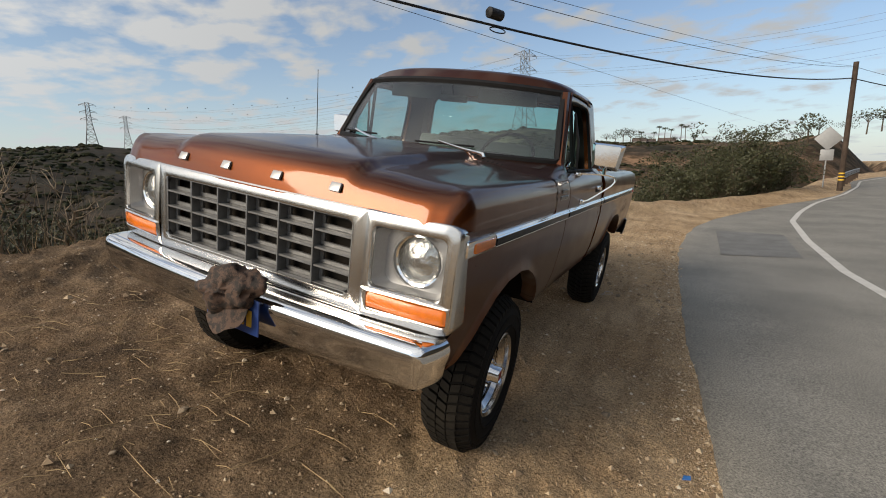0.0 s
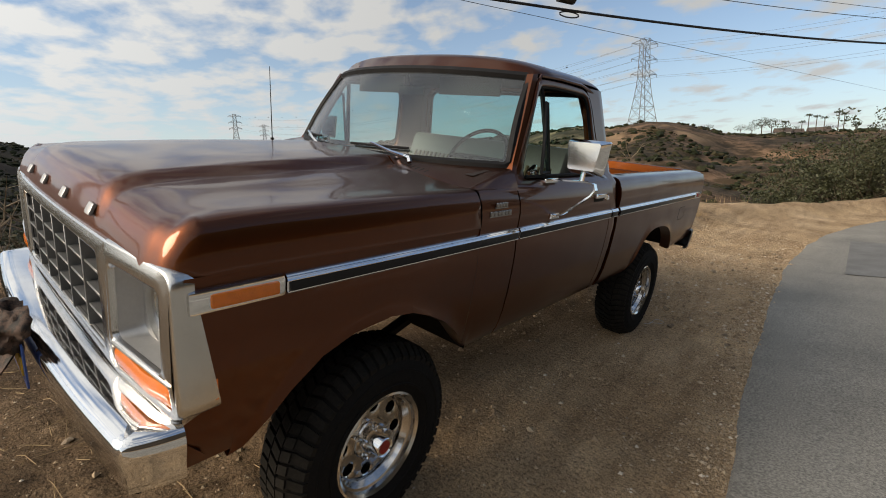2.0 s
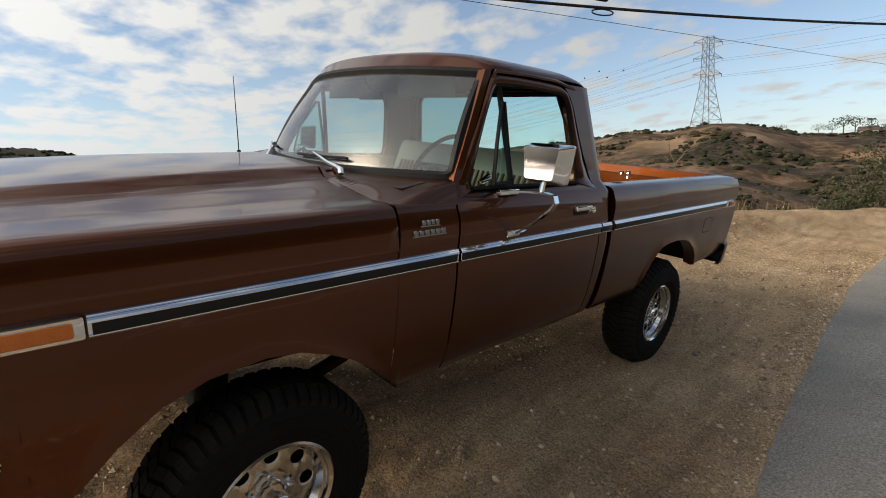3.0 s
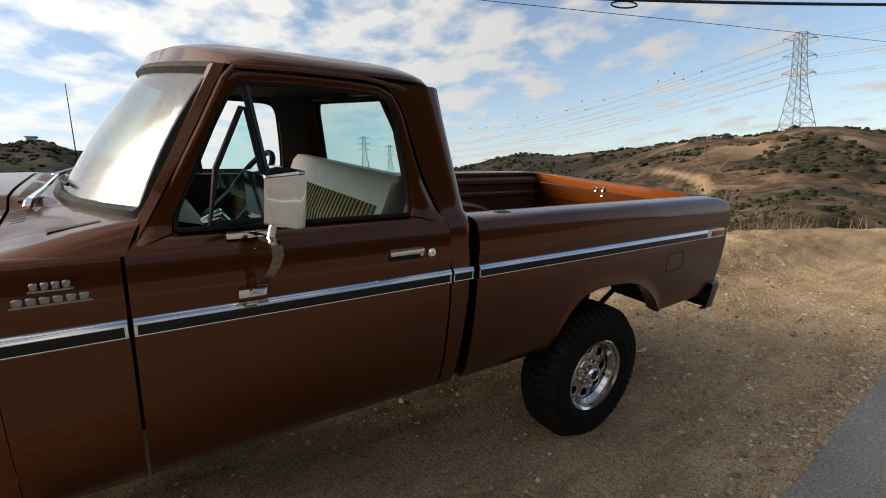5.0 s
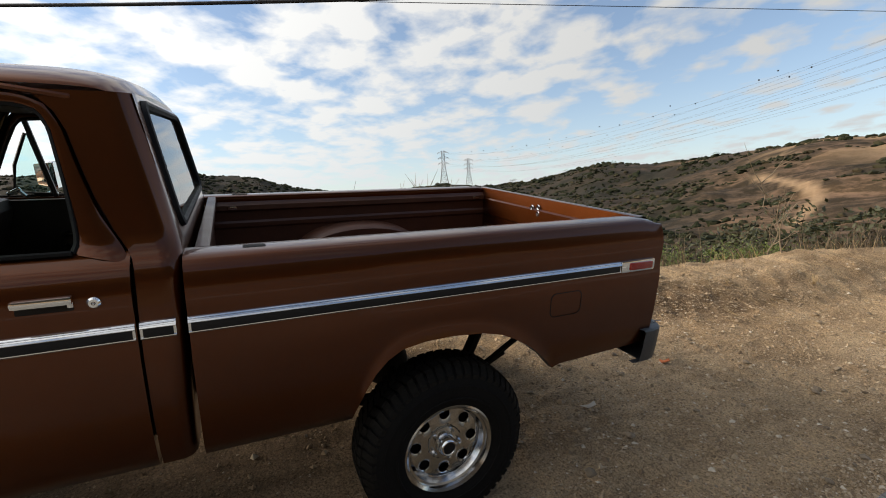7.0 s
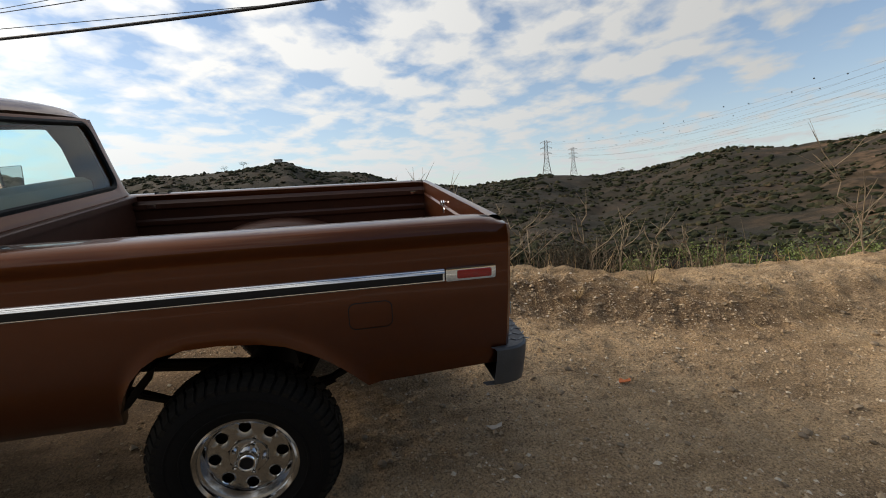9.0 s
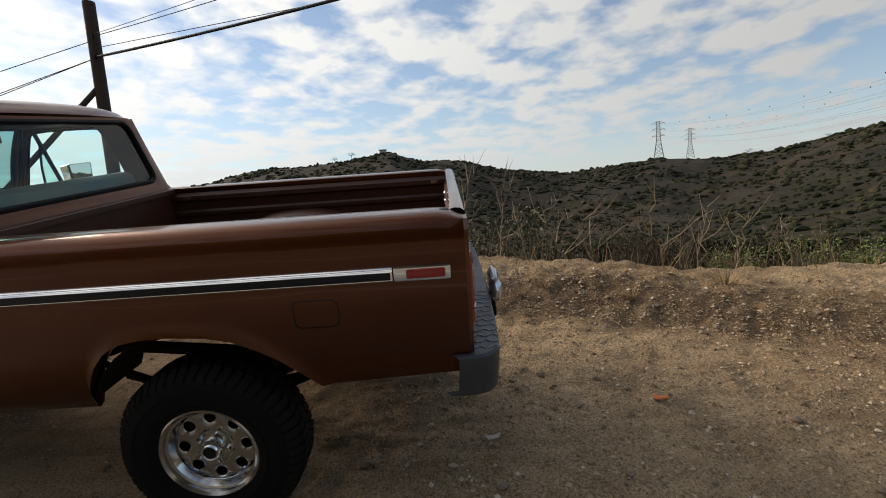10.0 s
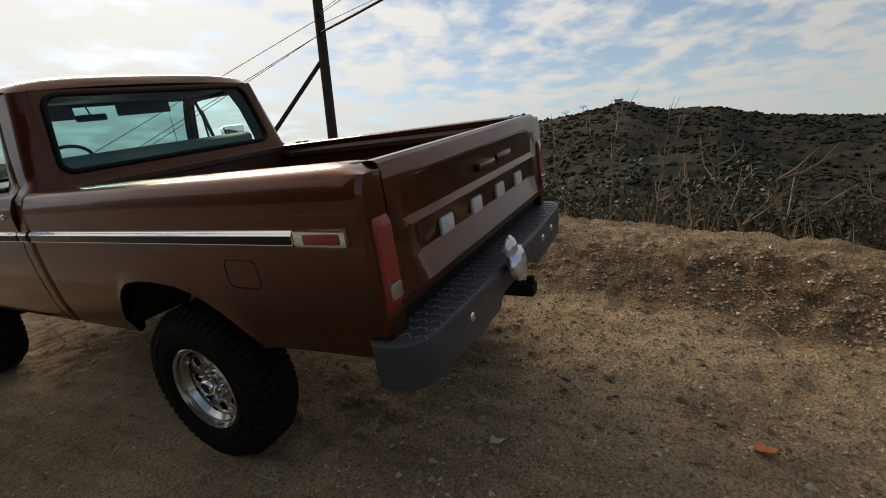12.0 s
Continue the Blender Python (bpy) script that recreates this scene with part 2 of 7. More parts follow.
GLASS = glass_material("tinted_glass", (0.66, 0.90, 0.88))
SCREEN = glass_material("windscreen_glass", (0.36, 0.52, 0.515), 0.12, 0.22)


def ground_material():
    m = bpy.data.materials.new("dry_earth")
    m.use_nodes = True
    nt = m.node_tree
    b = nt.nodes["Principled BSDF"]
    N, L = nt.nodes.new, nt.links.new
    geo = N("ShaderNodeNewGeometry")
    b.inputs["Roughness"].default_value = 0.95
    b.inputs["Specular IOR Level"].default_value = 0.15

    def noise(scale, detail=6, rough=0.6):
        n = N("ShaderNodeTexNoise"); n.inputs["Scale"].default_value = scale; n.inputs["Detail"].default_value = detail
        n.inputs["Roughness"].default_value = rough
        L(geo.outputs["Position"], n.inputs["Vector"])
        return n.outputs["Fac"]

    def ramp(src, stops):
        r = N("ShaderNodeValToRGB")
        e = r.color_ramp.elements
        while len(e) < len(stops):
            e.new(0.5)
        for el, (p, c) in zip(e, stops):
            el.position = p; el.color = (*c, 1)
        L(src, r.inputs[0])
        return r.outputs[0]

    def blend(fac, a, c, mode='MIX'):
        x = N("ShaderNodeMix"); x.data_type = 'RGBA'; x.blend_type = mode
        if isinstance(fac, float):
            x.inputs["Factor"].default_value = fac
        else:
            L(fac, x.inputs["Factor"])
        L(a, x.inputs["A"]); L(c, x.inputs["B"])
        return x.outputs["Result"]
    # the trodden dirt of the turn-out
    dirt = ramp(noise(0.8, 8), [(0.3, (0.33, 0.23, 0.138)), (0.5, (0.52, 0.38, 0.235)), (0.7, (0.62, 0.47, 0.31))])
    grit = ramp(noise(75, 9, 0.8), [(0.38, (0.30, 0.28, 0.26)), (0.5, (1.0, 1.0, 1.0)), (0.62, (1.5, 1.46, 1.38))])
    sand = N("ShaderNodeAttribute"); sand.attribute_name = "sand"
    soil = ramp(noise(2.2, 9, 0.65), [(0.33, (0.12, 0.084, 0.054)), (0.5, (0.225, 0.155, 0.096)), (0.68, (0.35, 0.25, 0.16))])
    dirt = blend(sand.outputs["Fac"], soil, dirt)
    dirt = blend(1.0, dirt, grit, 'MULTIPLY')
    damp = ramp(noise(0.35, 5), [(0.38, (0.84, 0.81, 0.78)), (0.55, (1, 1, 1))])
    dirt = blend(1.0, dirt, damp, 'MULTIPLY')
    # streaks along the way the wheels go
    st = N("ShaderNodeMapping"); st.inputs["Scale"].default_value = (5.0, 0.9, 1); st.inputs["Rotation"].default_value = (0, 0, 0.12)
    L(geo.outputs["Position"], st.inputs[0])
    ruts = N("ShaderNodeTexNoise"); ruts.inputs["Scale"].default_value = 1.6; ruts.inputs["Detail"].default_value = 7
    L(st.outputs[0], ruts.inputs["Vector"])
    dirt = blend(1.0, dirt, ramp(ruts.outputs["Fac"], [(0.36, (0.80, 0.78, 0.76)), (0.50, (1, 1, 1)), (0.66, (1.08, 1.07, 1.05))]), 'MULTIPLY')
    # the hills: dry grass, bare soil and dark scrub
    hill = ramp(noise(0.035, 9, 0.62), [(0.36, (0.040, 0.036, 0.022)), (0.45, (0.085, 0.060, 0.040)), (0.55, (0.165, 0.105, 0.067)), (0.70, (0.27, 0.165, 0.100))])
    scrub = ramp(noise(0.22, 8, 0.7), [(0.45, (0.36, 0.38, 0.32)), (0.58, (1, 1, 1))])
    hill = blend(1.0, hill, scrub, 'MULTIPLY')
    at = N("ShaderNodeAttribute"); at.attribute_name = "hill"
    tr = N("ShaderNodeAttribute"); tr.attribute_name = "track"
    br = N("ShaderNodeAttribute"); br.attribute_name = "scrub_shade"
    # scrub colour, deepened for the backlit hills and the added unseen hillside
    chap = ramp(noise(0.05, 9, 0.65), [(0.38, (0.013, 0.014, 0.010)), (0.5, (0.025, 0.023, 0.017)), (0.62, (0.039, 0.030, 0.023)), (0.75, (0.060, 0.043, 0.033))])
    hill = blend(br.outputs["Fac"], hill, chap)
    base = blend(at.outputs["Fac"], dirt, hill)
    bare = ramp(noise(0.6, 6), [(0.3, (0.29, 0.19, 0.11)), (0.7, (0.38, 0.26, 0.155))])
    base = blend(tr.outputs["Fac"], base, bare)
    L(base, b.inputs["Base Color"])
    n1, n2 = noise(30, 10, 0.72), noise(5, 6, 0.6)
    s = N("ShaderNodeMath"); s.operation = 'MULTIPLY_ADD'; s.inputs[1].default_value = 1.0
    L(n2, s.inputs[0]); L(n1, s.inputs[2])
    bp = N("ShaderNodeBump"); bp.inputs["Strength"].default_value = 1.0; bp.inputs["Distance"].default_value = 0.04
    L(s.outputs[0], bp.inputs["Height"]); L(bp.outputs[0], b.inputs["Normal"])
    return m


EARTH = ground_material()


def asphalt_material():
    m = bpy.data.materials.new("worn_asphalt")
    m.use_nodes = True
    nt = m.node_tree
    b = nt.nodes["Principled BSDF"]
    N, L = nt.nodes.new, nt.links.new
    geo = N("ShaderNodeNewGeometry")

    def noise(scale, detail=6, rough=0.6):
        n = N("ShaderNodeTexNoise"); n.inputs["Scale"].default_value = scale; n.inputs["Detail"].default_value = detail
        n.inputs["Roughness"].default_value = rough
        L(geo.outputs["Position"], n.inputs["Vector"])
        return n.outputs["Fac"]
    r1 = N("ShaderNodeValToRGB")
    r1.color_ramp.elements[0].position, r1.color_ramp.elements[0].color = 0.3, (0.19, 0.185, 0.172, 1)
    r1.color_ramp.elements[1].position, r1.color_ramp.elements[1].color = 0.7, (0.285, 0.275, 0.252, 1)
    L(noise(0.9, 6), r1.inputs[0])
    r2 = N("ShaderNodeValToRGB")
    r2.color_ramp.elements[0].position, r2.color_ramp.elements[0].color = 0.35, (0.5, 0.5, 0.5, 1)
    r2.color_ramp.elements[1].position, r2.color_ramp.elements[1].color = 0.7, (1.5, 1.47, 1.4, 1)
    L(noise(85, 4, 0.7), r2.inputs[0])
    mx = N("ShaderNodeMix"); mx.data_type = 'RGBA'; mx.blend_type = 'MULTIPLY'; mx.inputs["Factor"].default_value = 1
    L(r1.outputs[0], mx.inputs["A"]); L(r2.outputs[0], mx.inputs["B"]); L(mx.outputs["Result"], b.inputs["Base Color"])
    b.inputs["Roughness"].default_value = 0.9
    b.inputs["Specular IOR Level"].default_value = 0.25
    bp = N("ShaderNodeBump"); bp.inputs["Strength"].default_value = 0.6; bp.inputs["Distance"].default_value = 0.008
    L(noise(70, 5, 0.7), bp.inputs["Height"]); L(bp.outputs[0], b.inputs["Normal"])
    return m


ASPHALT = asphalt_material()
PATCH = material("newer_asphalt_patch", (0.185, 0.182, 0.172), rough=0.9, vary=0.35, scale=3, bump=0.5, bump_scale=90)
LINE = material("road_line_paint", (0.62, 0.60, 0.56), rough=0.8, vary=0.3, scale=5, bump=0.3)

# ---- building helpers ----
def mesh_from(bm, name, material, sharp=38):
    bmesh.ops.remove_doubles(bm, verts=bm.verts, dist=0.00005)
    bmesh.ops.recalc_face_normals(bm, faces=bm.faces)
    me = bpy.data.meshes.new(name)
    bm.to_mesh(me)
    bm.free()
    me.materials.append(material)
    me.polygons.foreach_set("use_smooth", [True] * len(me.polygons))
    me.set_sharp_from_angle(angle=radians(sharp))
    return me


def part(name, bm, material, parent, label="", sharp=38):
    ob = new(name, mesh_from(bm, name, material, sharp))
    ob.parent = parent
    if label:
        tagged(ob, label)
    return ob


def thing(name, bm, material, label, category, group="", kind="", sharp=38):
    return tagged(new(name, mesh_from(bm, name, material, sharp)), label, category, group, kind)


def grid(bm, P, loop_u=False, loop_v=False):
    """Quads over a grid of points P[i][j]."""
    V = [[bm.verts.new(p) for p in row] for row in P]
    n, k = len(V), len(V[0])
    for i in range(n if loop_u else n - 1):
        for j in range(k if loop_v else k - 1):
            q = (V[i][j], V[(i + 1) % n][j], V[(i + 1) % n][(j + 1) % k], V[i][(j + 1) % k])
            if len(set(q)) == 4:
                try:
                    bm.faces.new(q)
                except ValueError:
                    pass
    return V


def box(bm, x0, x1, y0, y1, z0, z1, bevel=0.0, m=None, seg=2):
    b2 = bmesh.new()
    bmesh.ops.create_cube(b2, size=1.0)
    for v in b2.verts:
        v.co = Vector((x0 + (v.co.x + 0.5) * (x1 - x0), y0 + (v.co.y + 0.5) * (y1 - y0), z0 + (v.co.z + 0.5) * (z1 - z0)))
    if bevel:
        bmesh.ops.bevel(b2, geom=b2.edges[:], offset=bevel, segments=seg, affect='EDGES', profile=0.6)
    join(bm, b2, m)


def join(bm, b2, m=None):
    old = {}
    for v in b2.verts:
        old[v] = bm.verts.new(m @ v.co if m else v.co)
    for f in b2.faces:
        try:
            bm.faces.new([old[v] for v in f.verts])
        except ValueError:
            pass
    b2.free()


def tube(bm, pts, r, sides=8, caps=True):
    """A round bar along points; r is a radius or one for each point."""
    pts = [Vector(p) for p in pts]
    rs = r if isinstance(r, (list, tuple)) else [r] * len(pts)
    rings = []
    side = None
    for i, p in enumerate(pts):
        d = (pts[min(i + 1, len(pts) - 1)] - pts[max(i - 1, 0)]).normalized()
        ref = side if side is not None and abs(side.dot(d)) < 0.95 else (Vector((0, 0, 1)) if abs(d.z) < 0.9 else Vector((1, 0, 0)))
        u = (ref - d * ref.dot(d)).normalized()
        side = u
        w = d.cross(u)
        rings.append([p + (u * math.cos(a) + w * math.sin(a)) * rs[i] for a in [2 * math.pi * k / sides for k in range(sides)]])
    V = grid(bm, rings, loop_v=True)
    if caps:
        for ring in (V[0], V[-1]):
            try:
                bm.faces.new(ring)
            except ValueError:
                pass


def lathe(bm, profile, sides=48, m=None):
    """Turn (x, r) pairs about the x axis."""
    rings = [[Vector((x, r * math.cos(a), r * math.sin(a))) for a in [2 * math.pi * k / sides for k in range(sides)]] for x, r in profile]
    if m:
        rings = [[m @ p for p in ring] for ring in rings]
    grid(bm, rings, loop_v=True)


def smooth(a, b, v):
    t = np.clip((v - a) / (b - a), 0, 1)
    return t * t * (3 - 2 * t)


RNG = np.random.RandomState(7)
LATTICE = RNG.rand(256, 256)


def vnoise(x, y):
    xi, yi = np.floor(x).astype(int), np.floor(y).astype(int)
    fx, fy = x - xi, y - yi
    fx, fy = fx * fx * (3 - 2 * fx), fy * fy * (3 - 2 * fy)
    a, b = LATTICE[xi & 255, yi & 255], LATTICE[(xi + 1) & 255, yi & 255]
    c, d = LATTICE[xi & 255, (yi + 1) & 255], LATTICE[(xi + 1) & 255, (yi + 1) & 255]
    return (a + (b - a) * fx) * (1 - fy) + (c + (d - c) * fx) * fy


def fbm(x, y, octaves=5, gain=0.5):
    s, amp = 0, 1.0
    for k in range(octaves):
        s = s + amp * (vnoise(x * 2 ** k + 17.3 * k, y * 2 ** k - 9.1 * k) - 0.5)
        amp *= gain
    return s


# ---- ground: the turn-out, its bank of earth, the valley and the hills ----
FOOT_Y = [-400, -60, -25, -12, -4, -1, 0.5, 2.5, 4.2, 5.2, 6.4, 7.8, 9.3, 11.9, 14.4, 17.1, 21.6, 26, 33, 43, 60, 400]
FOOT_X = [-40, -10, -5.0, -3.6, -2.7, -2.5, -2.6, -1.95, -1.30, -1.10, -0.6, -0.25, 0.0, 0.38, 1.35, 2.75, 5.0, 6.8, 9.3, 11.4, 17, 160]
EDGE_Y = [-400, -60, -20, -6, 0, 1, 2, 3, 4.3, 5.5, 6.8, 8.5, 9.8, 11.1, 13, 14.9, 19.4, 21.8, 25.2, 33, 43, 53, 100, 400]
EDGE_X = [30, 6, 3.0, 2.3, 2.1, 2.00, 1.92, 1.83, 1.76, 1.71, 1.67, 1.70, 1.77, 1.92, 2.35, 2.97, 4.85, 6.1, 7.5, 9.8, 11.9, 15.6, 40, 200]
# bearings -140 to -35: high hillside out of view, added to darken the truck's road side
RIDGE_AZ = [-180, -165, -140, -100, -60, -35, -22, -14.4, -7.8, 0, 7.5, 10.5, 14.3, 16.6, 18.5, 22.3, 26.2, 29.4, 35, 41, 46.5, 52.5, 58.6, 65.5, 69.5, 75, 79, 82, 87, 92.5, 95.7, 100, 106, 109, 114.3, 118, 130, 150, 180]
RIDGE_EL = [3, 6, 20, 30, 28, 16, 5, 3.4, 1.6, 2.1, 2.1, 2.4, 3.7, 4.2, 4.4, 3.8, 4.1, 3.8, 3.4, 3.1, 3.6, 2.6, 1.9, 2.5, 2.05, 1.75, 2.4, 2.7, 4.1, 4.5, 5.85, 5.4, 4.7, 4.8, 3.9, 3.0, 2.5, 3, 5]
RIDGE_R = [120, 80, 50, 46, 50, 70, 140, 170, 260, 300, 290, 275, 250, 240, 238, 250, 275, 300, 350, 420, 480, 560, 620, 590, 560, 540, 510, 490, 450, 430, 425, 430, 440, 450, 480, 500, 500, 300, 120]
CX, CY = 2.2, 1.8


TRACK_R = [70, 84, 95, 108, 130, 153, 175]
TRACK_AZ = [28.5, 27.9, 27.2, 26.4, 27.5, 30.0, 32.5]


def height(x, y):
    """World height of the ground at plan places (arrays)."""
    xf = np.interp(y, FOOT_Y, FOOT_X)
    d = x - xf
    xc = np.clip(x, -3.2, 1.95)
    plane = -0.151 * xc - 0.06 * smooth(4.3, 6.2, y) * smooth(1.6, 0.4, x)
    bump_h = 0.10 + 0.11 * smooth(1.5, 4.0, y)
    bank = bump_h * smooth(0.1, -0.75, d) * (1 + 0.5 * fbm(x * 0.9, y * 0.9, 3))
    rough = (0.020 * fbm(x * 1.7, y * 1.7, 4) + (0.026 + 0.034 * smooth(0.4, -0.5, d)) * fbm(x * 8, y * 8, 3, 0.7) * smooth(0.6, 1.8, np.hypot(x, y - 2.0))) * smooth(2.3, 1.5, x)
    ruts = 0.008 * fbm(x * 4.2 + 0.4 * y, y * 0.45, 3) * smooth(-0.3, 0.5, d) * smooth(2.1, 1.6, x)
    flat = plane + bank + rough + ruts
    # the slope beyond the bank, then valley and hills by bearing
    r = np.hypot(x - CX, y - CY) + 1e-6
    az = np.degrees(np.arctan2(CX - x, y - CY))
    el = np.interp(az, RIDGE_AZ, RIDGE_EL)
    R = np.interp(az, RIDGE_AZ, RIDGE_R)
    s = np.clip((r - 14) / (R - 14), 0, 1)
    low = np.interp(az, [-12, 4], [0, 1]) * (-9.0) + np.interp(az, [-12, 4], [1, 0]) * (-0.5)
    low = np.where(az > 125, -9 + (az - 125) / 55 * 8.5, low)
    ell = el - (el - low) * (1 - s) ** 1.7
    ridged = 0.5 - np.abs(vnoise(x * 0.022 + 1.3 * vnoise(x * 0.01, y * 0.01), y * 0.022) - 0.5) * 2
    spur = 1.5 * fbm(x * 0.012 + 3, y * 0.012, 5, 0.55) + 0.9 * fbm(x * 0.06, y * 0.06, 5, 0.6) + 1.1 * ridged
    ell = ell + spur * np.clip(s * 3, 0, 1) * np.clip(1.06 - s, 0.06, 1) * 1.7
    far = 1.5 + r * np.tan(np.radians(ell))
    past = np.maximum(r - R, 0)
    far = far - past * 0.20
    fall = flat - 0.52 * np.maximum(-d - 1.3, 0) - 0.06 * np.maximum(-d - 1.0, 0) ** 1.2
    w_left = smooth(-8, -40, d)
    left = fall * (1 - w_left) + far * w_left
    # across the road the ground stays level, then climbs into an unseen, added hillside
    xr = np.interp(y, EDGE_Y, EDGE_X)
    dr = x - xr
    w_right = smooth(9.5, 30, dr)
    level = flat - 0.05 * smooth(0.02, 0.10, dr) * smooth(8.6, 8.4, dr)
    right = level * (1 - w_right) + np.maximum(far, -0.29) * w_right
    ahead = smooth(40, 110, r) * smooth(-10, 6, az) * (az < 120)
    z = np.where(d < -1.0, left, right)
    return z * (1 - ahead) + far * ahead


def ground_sheet():
    na = 560
    a = np.linspace(0, 2 * math.pi, na, endpoint=False)
    rr = np.concatenate([np.linspace(0.05, 9, 230, endpoint=False), np.geomspace(9, 60, 50, endpoint=False), np.geomspace(60, 700, 90, endpoint=False), np.geomspace(700, 4500, 20)])
    nr = len(rr)
    A, R = np.meshgrid(a, rr, indexing="ij")
    X, Y = R * np.sin(A), 2.0 + R * np.cos(A)
    Z = height(X, Y)
    Z = np.where(R > 800, -60.0, Z)
    verts = np.stack([X, Y, Z], -1).reshape(-1, 3)
    i = np.arange(na)[:, None] * nr
    j = np.arange(nr - 1)[None, :]
    i2 = ((np.arange(na) + 1) % na)[:, None] * nr
    faces = np.stack([i + j, i + j + 1, i2 + j + 1, i2 + j], -1).reshape(-1, 4)
    me = bpy.data.meshes.new("ground")
    centre = len(verts)
    verts = np.vstack([verts, [[0, 2.0, float(height(np.array([0.0]), np.array([2.0]))[0])]]])
    faces = faces.tolist() + [[int(k * nr), int(((k + 1) % na) * nr), centre] for k in range(na)]
    me.from_pydata(verts.tolist(), [], faces)
    X, Y = verts[:, 0], verts[:, 1]
    d = X - np.interp(Y, FOOT_Y, FOOT_X)
    dr = X - np.interp(Y, EDGE_Y, EDGE_X)
    hill = np.maximum(smooth(-1.5, -4.0, d), smooth(11, 16, dr))
    # a bare track climbs the far slope
    az = np.degrees(np.arctan2(CX - X, Y - CY)); rad = np.hypot(X - CX, Y - CY)
    # hills past bearing 29: denser scrub, with their backlit shade put into the colour
    scrub_shade = np.clip(smooth(29, 50, az + 25 * fbm(X * 0.02, Y * 0.02, 3)), 0, 1) * 0.9
    track = smooth(0.9, 0.35, np.abs(az - np.interp(rad, TRACK_R, TRACK_AZ))) * smooth(72, 84, rad) * smooth(172, 160, rad)
    sand = np.maximum(smooth(0.1, 0.9, X + 0.3 * fbm(X * 0.8, Y * 0.8, 3)), smooth(2.6, 4.4, Y + 0.8 * fbm(X * 0.7, Y * 0.7, 3)))
    # the bank's near face takes the darker of the two earth colours
    face = smooth(0.25, -0.1, d) * smooth(-0.75, -0.45, d) * smooth(2.5, 3.5, Y) * smooth(9, 6.5, Y)
    sand = np.clip(sand * (1 - 0.95 * face) * (0.85 + 0.5 * fbm(X * 0.6, Y * 2.0, 3)), 0, 1)
    # bare crumbling faces under the pylon hill
    bare = smooth(0.02, 0.16, fbm(X * 0.045, Y * 0.045, 5, 0.6)) * smooth(0.55, 0.75, rad / np.interp(az, RIDGE_AZ, RIDGE_R)) * smooth(11, 15, az) * smooth(34, 28, az)
    track = np.maximum(track, 0.75 * bare)
    # dark cover on the added unseen hillside dims what the truck's side reflects
    scrub_shade = np.maximum(scrub_shade, smooth(11, 16, dr) * smooth(20, 0, az))
    for name, arr in (("hill", hill), ("track", track), ("sand", sand), ("scrub_shade", scrub_shade)):
        at = me.attributes.new(name, 'FLOAT', 'POINT')
        at.data.foreach_set("value", arr.astype(np.float32))
    me.materials.append(EARTH)
    me.polygons.foreach_set("use_smooth", [True] * len(me.polygons))
    me.validate()
    return tagged(new("ground", me), "dry brown earth turn-out above scrubby hills", "ground", kind="structure")


def gz(x, y):
    return float(height(np.array([float(x)]), np.array([float(y)]))[0])


ground = ground_sheet()


def strip(name, material, inner, outer, ys, lift, label, category, thick=0.0):
    """A ribbon of paving between two lines of x over y."""
    bm = bmesh.new()
    rows = []
    for y in ys:
        a, b = inner(y), outer(y)
        row = []
        if thick:
            row.append((a - 0.03, y, gz(a, y) - thick + lift))
        for k in range(7):
            x = a + (b - a) * k / 6
            row.append((x, y, gz(min(x, b), y) + (0.05 if 0.1 < x - np.interp(y, EDGE_Y, EDGE_X) < 8.4 else 0.0) + lift))
        rows.append(row)
    grid(bm, rows)
    return thing(name, bm, material, label, category, kind="structure")


ROAD_Y = list(np.linspace(-50, 0, 30, endpoint=False)) + list(np.linspace(0, 14, 90, endpoint=False)) + list(np.linspace(14, 120, 80))
wob = lambda y: 0.05 * float(fbm(np.array([y * 1.3]), np.array([4.0]), 4)[0])
edge = lambda y: float(np.interp(y, EDGE_Y, EDGE_X)) + wob(y)


def road_sheet():
    """One flat sheet of asphalt with a broken edge, lying a finger's width over the earth."""
    bm = bmesh.new()
    rows = []
    for y in ROAD_Y:
        a = edge(y)
        z = -0.265
        rows.append([(a - 0.05, y, gz(a - 0.05, y) - 0.05), (a, y, max(z, gz(a, y) + 0.010)), (a + 0.4, y, z + 0.012)] + [(a + k, y, z + 0.02) for k in (1.5, 3, 5, 7, 8.6)])
    grid(bm, rows)
    return thing("road", bm, ASPHALT, "worn grey asphalt road curving away", "road", kind="structure", sharp=60)


road_sheet()
LINE_Y = [-50, 0, 4.6, 6.3, 9.3, 13, 16, 20, 25.8, 33.5, 43, 53, 100]
LINE_X = [9, 4.3, 3.85, 3.72, 3.79, 4.07, 4.7, 5.79, 7.84, 10.05, 12.4, 16.5, 42]


def road_line():
    bm = bmesh.new()
    rows = []
    for y in [v for v in ROAD_Y if v > -20]:
        x = float(np.interp(y, LINE_Y, LINE_X))
        rows.append([(x, y, -0.241), (x + 0.13, y, -0.241)])
    grid(bm, rows)
    thing("road_line", bm, LINE, "faded white painted edge line on asphalt", "road line", kind="structure")


road_line()
bm = bmesh.new()
grid(bm, [[(2.3, 7.06, -0.2405), (3.45, 7.19, -0.2405)], [(2.31, 10.35, -0.2405), (3.56, 10.08, -0.2405)]])
thing("asphalt_patch", bm, PATCH, "darker square asphalt repair patch", "road patch", kind="structure")

# ---- the pickup truck ----
truck = tagged(new("pickup_truck"), "lifted copper-brown single-cab pickup truck with chrome trim", "pickup truck")
truck.matrix_world = LEVEL

# section of the body side: (z, x)
SIDE_Z = [0.60, 0.665, 0.70, 0.78, 0.90, 1.02, 1.12, 1.17, 1.215, 1.27, 1.32, 1.36, 1.385]
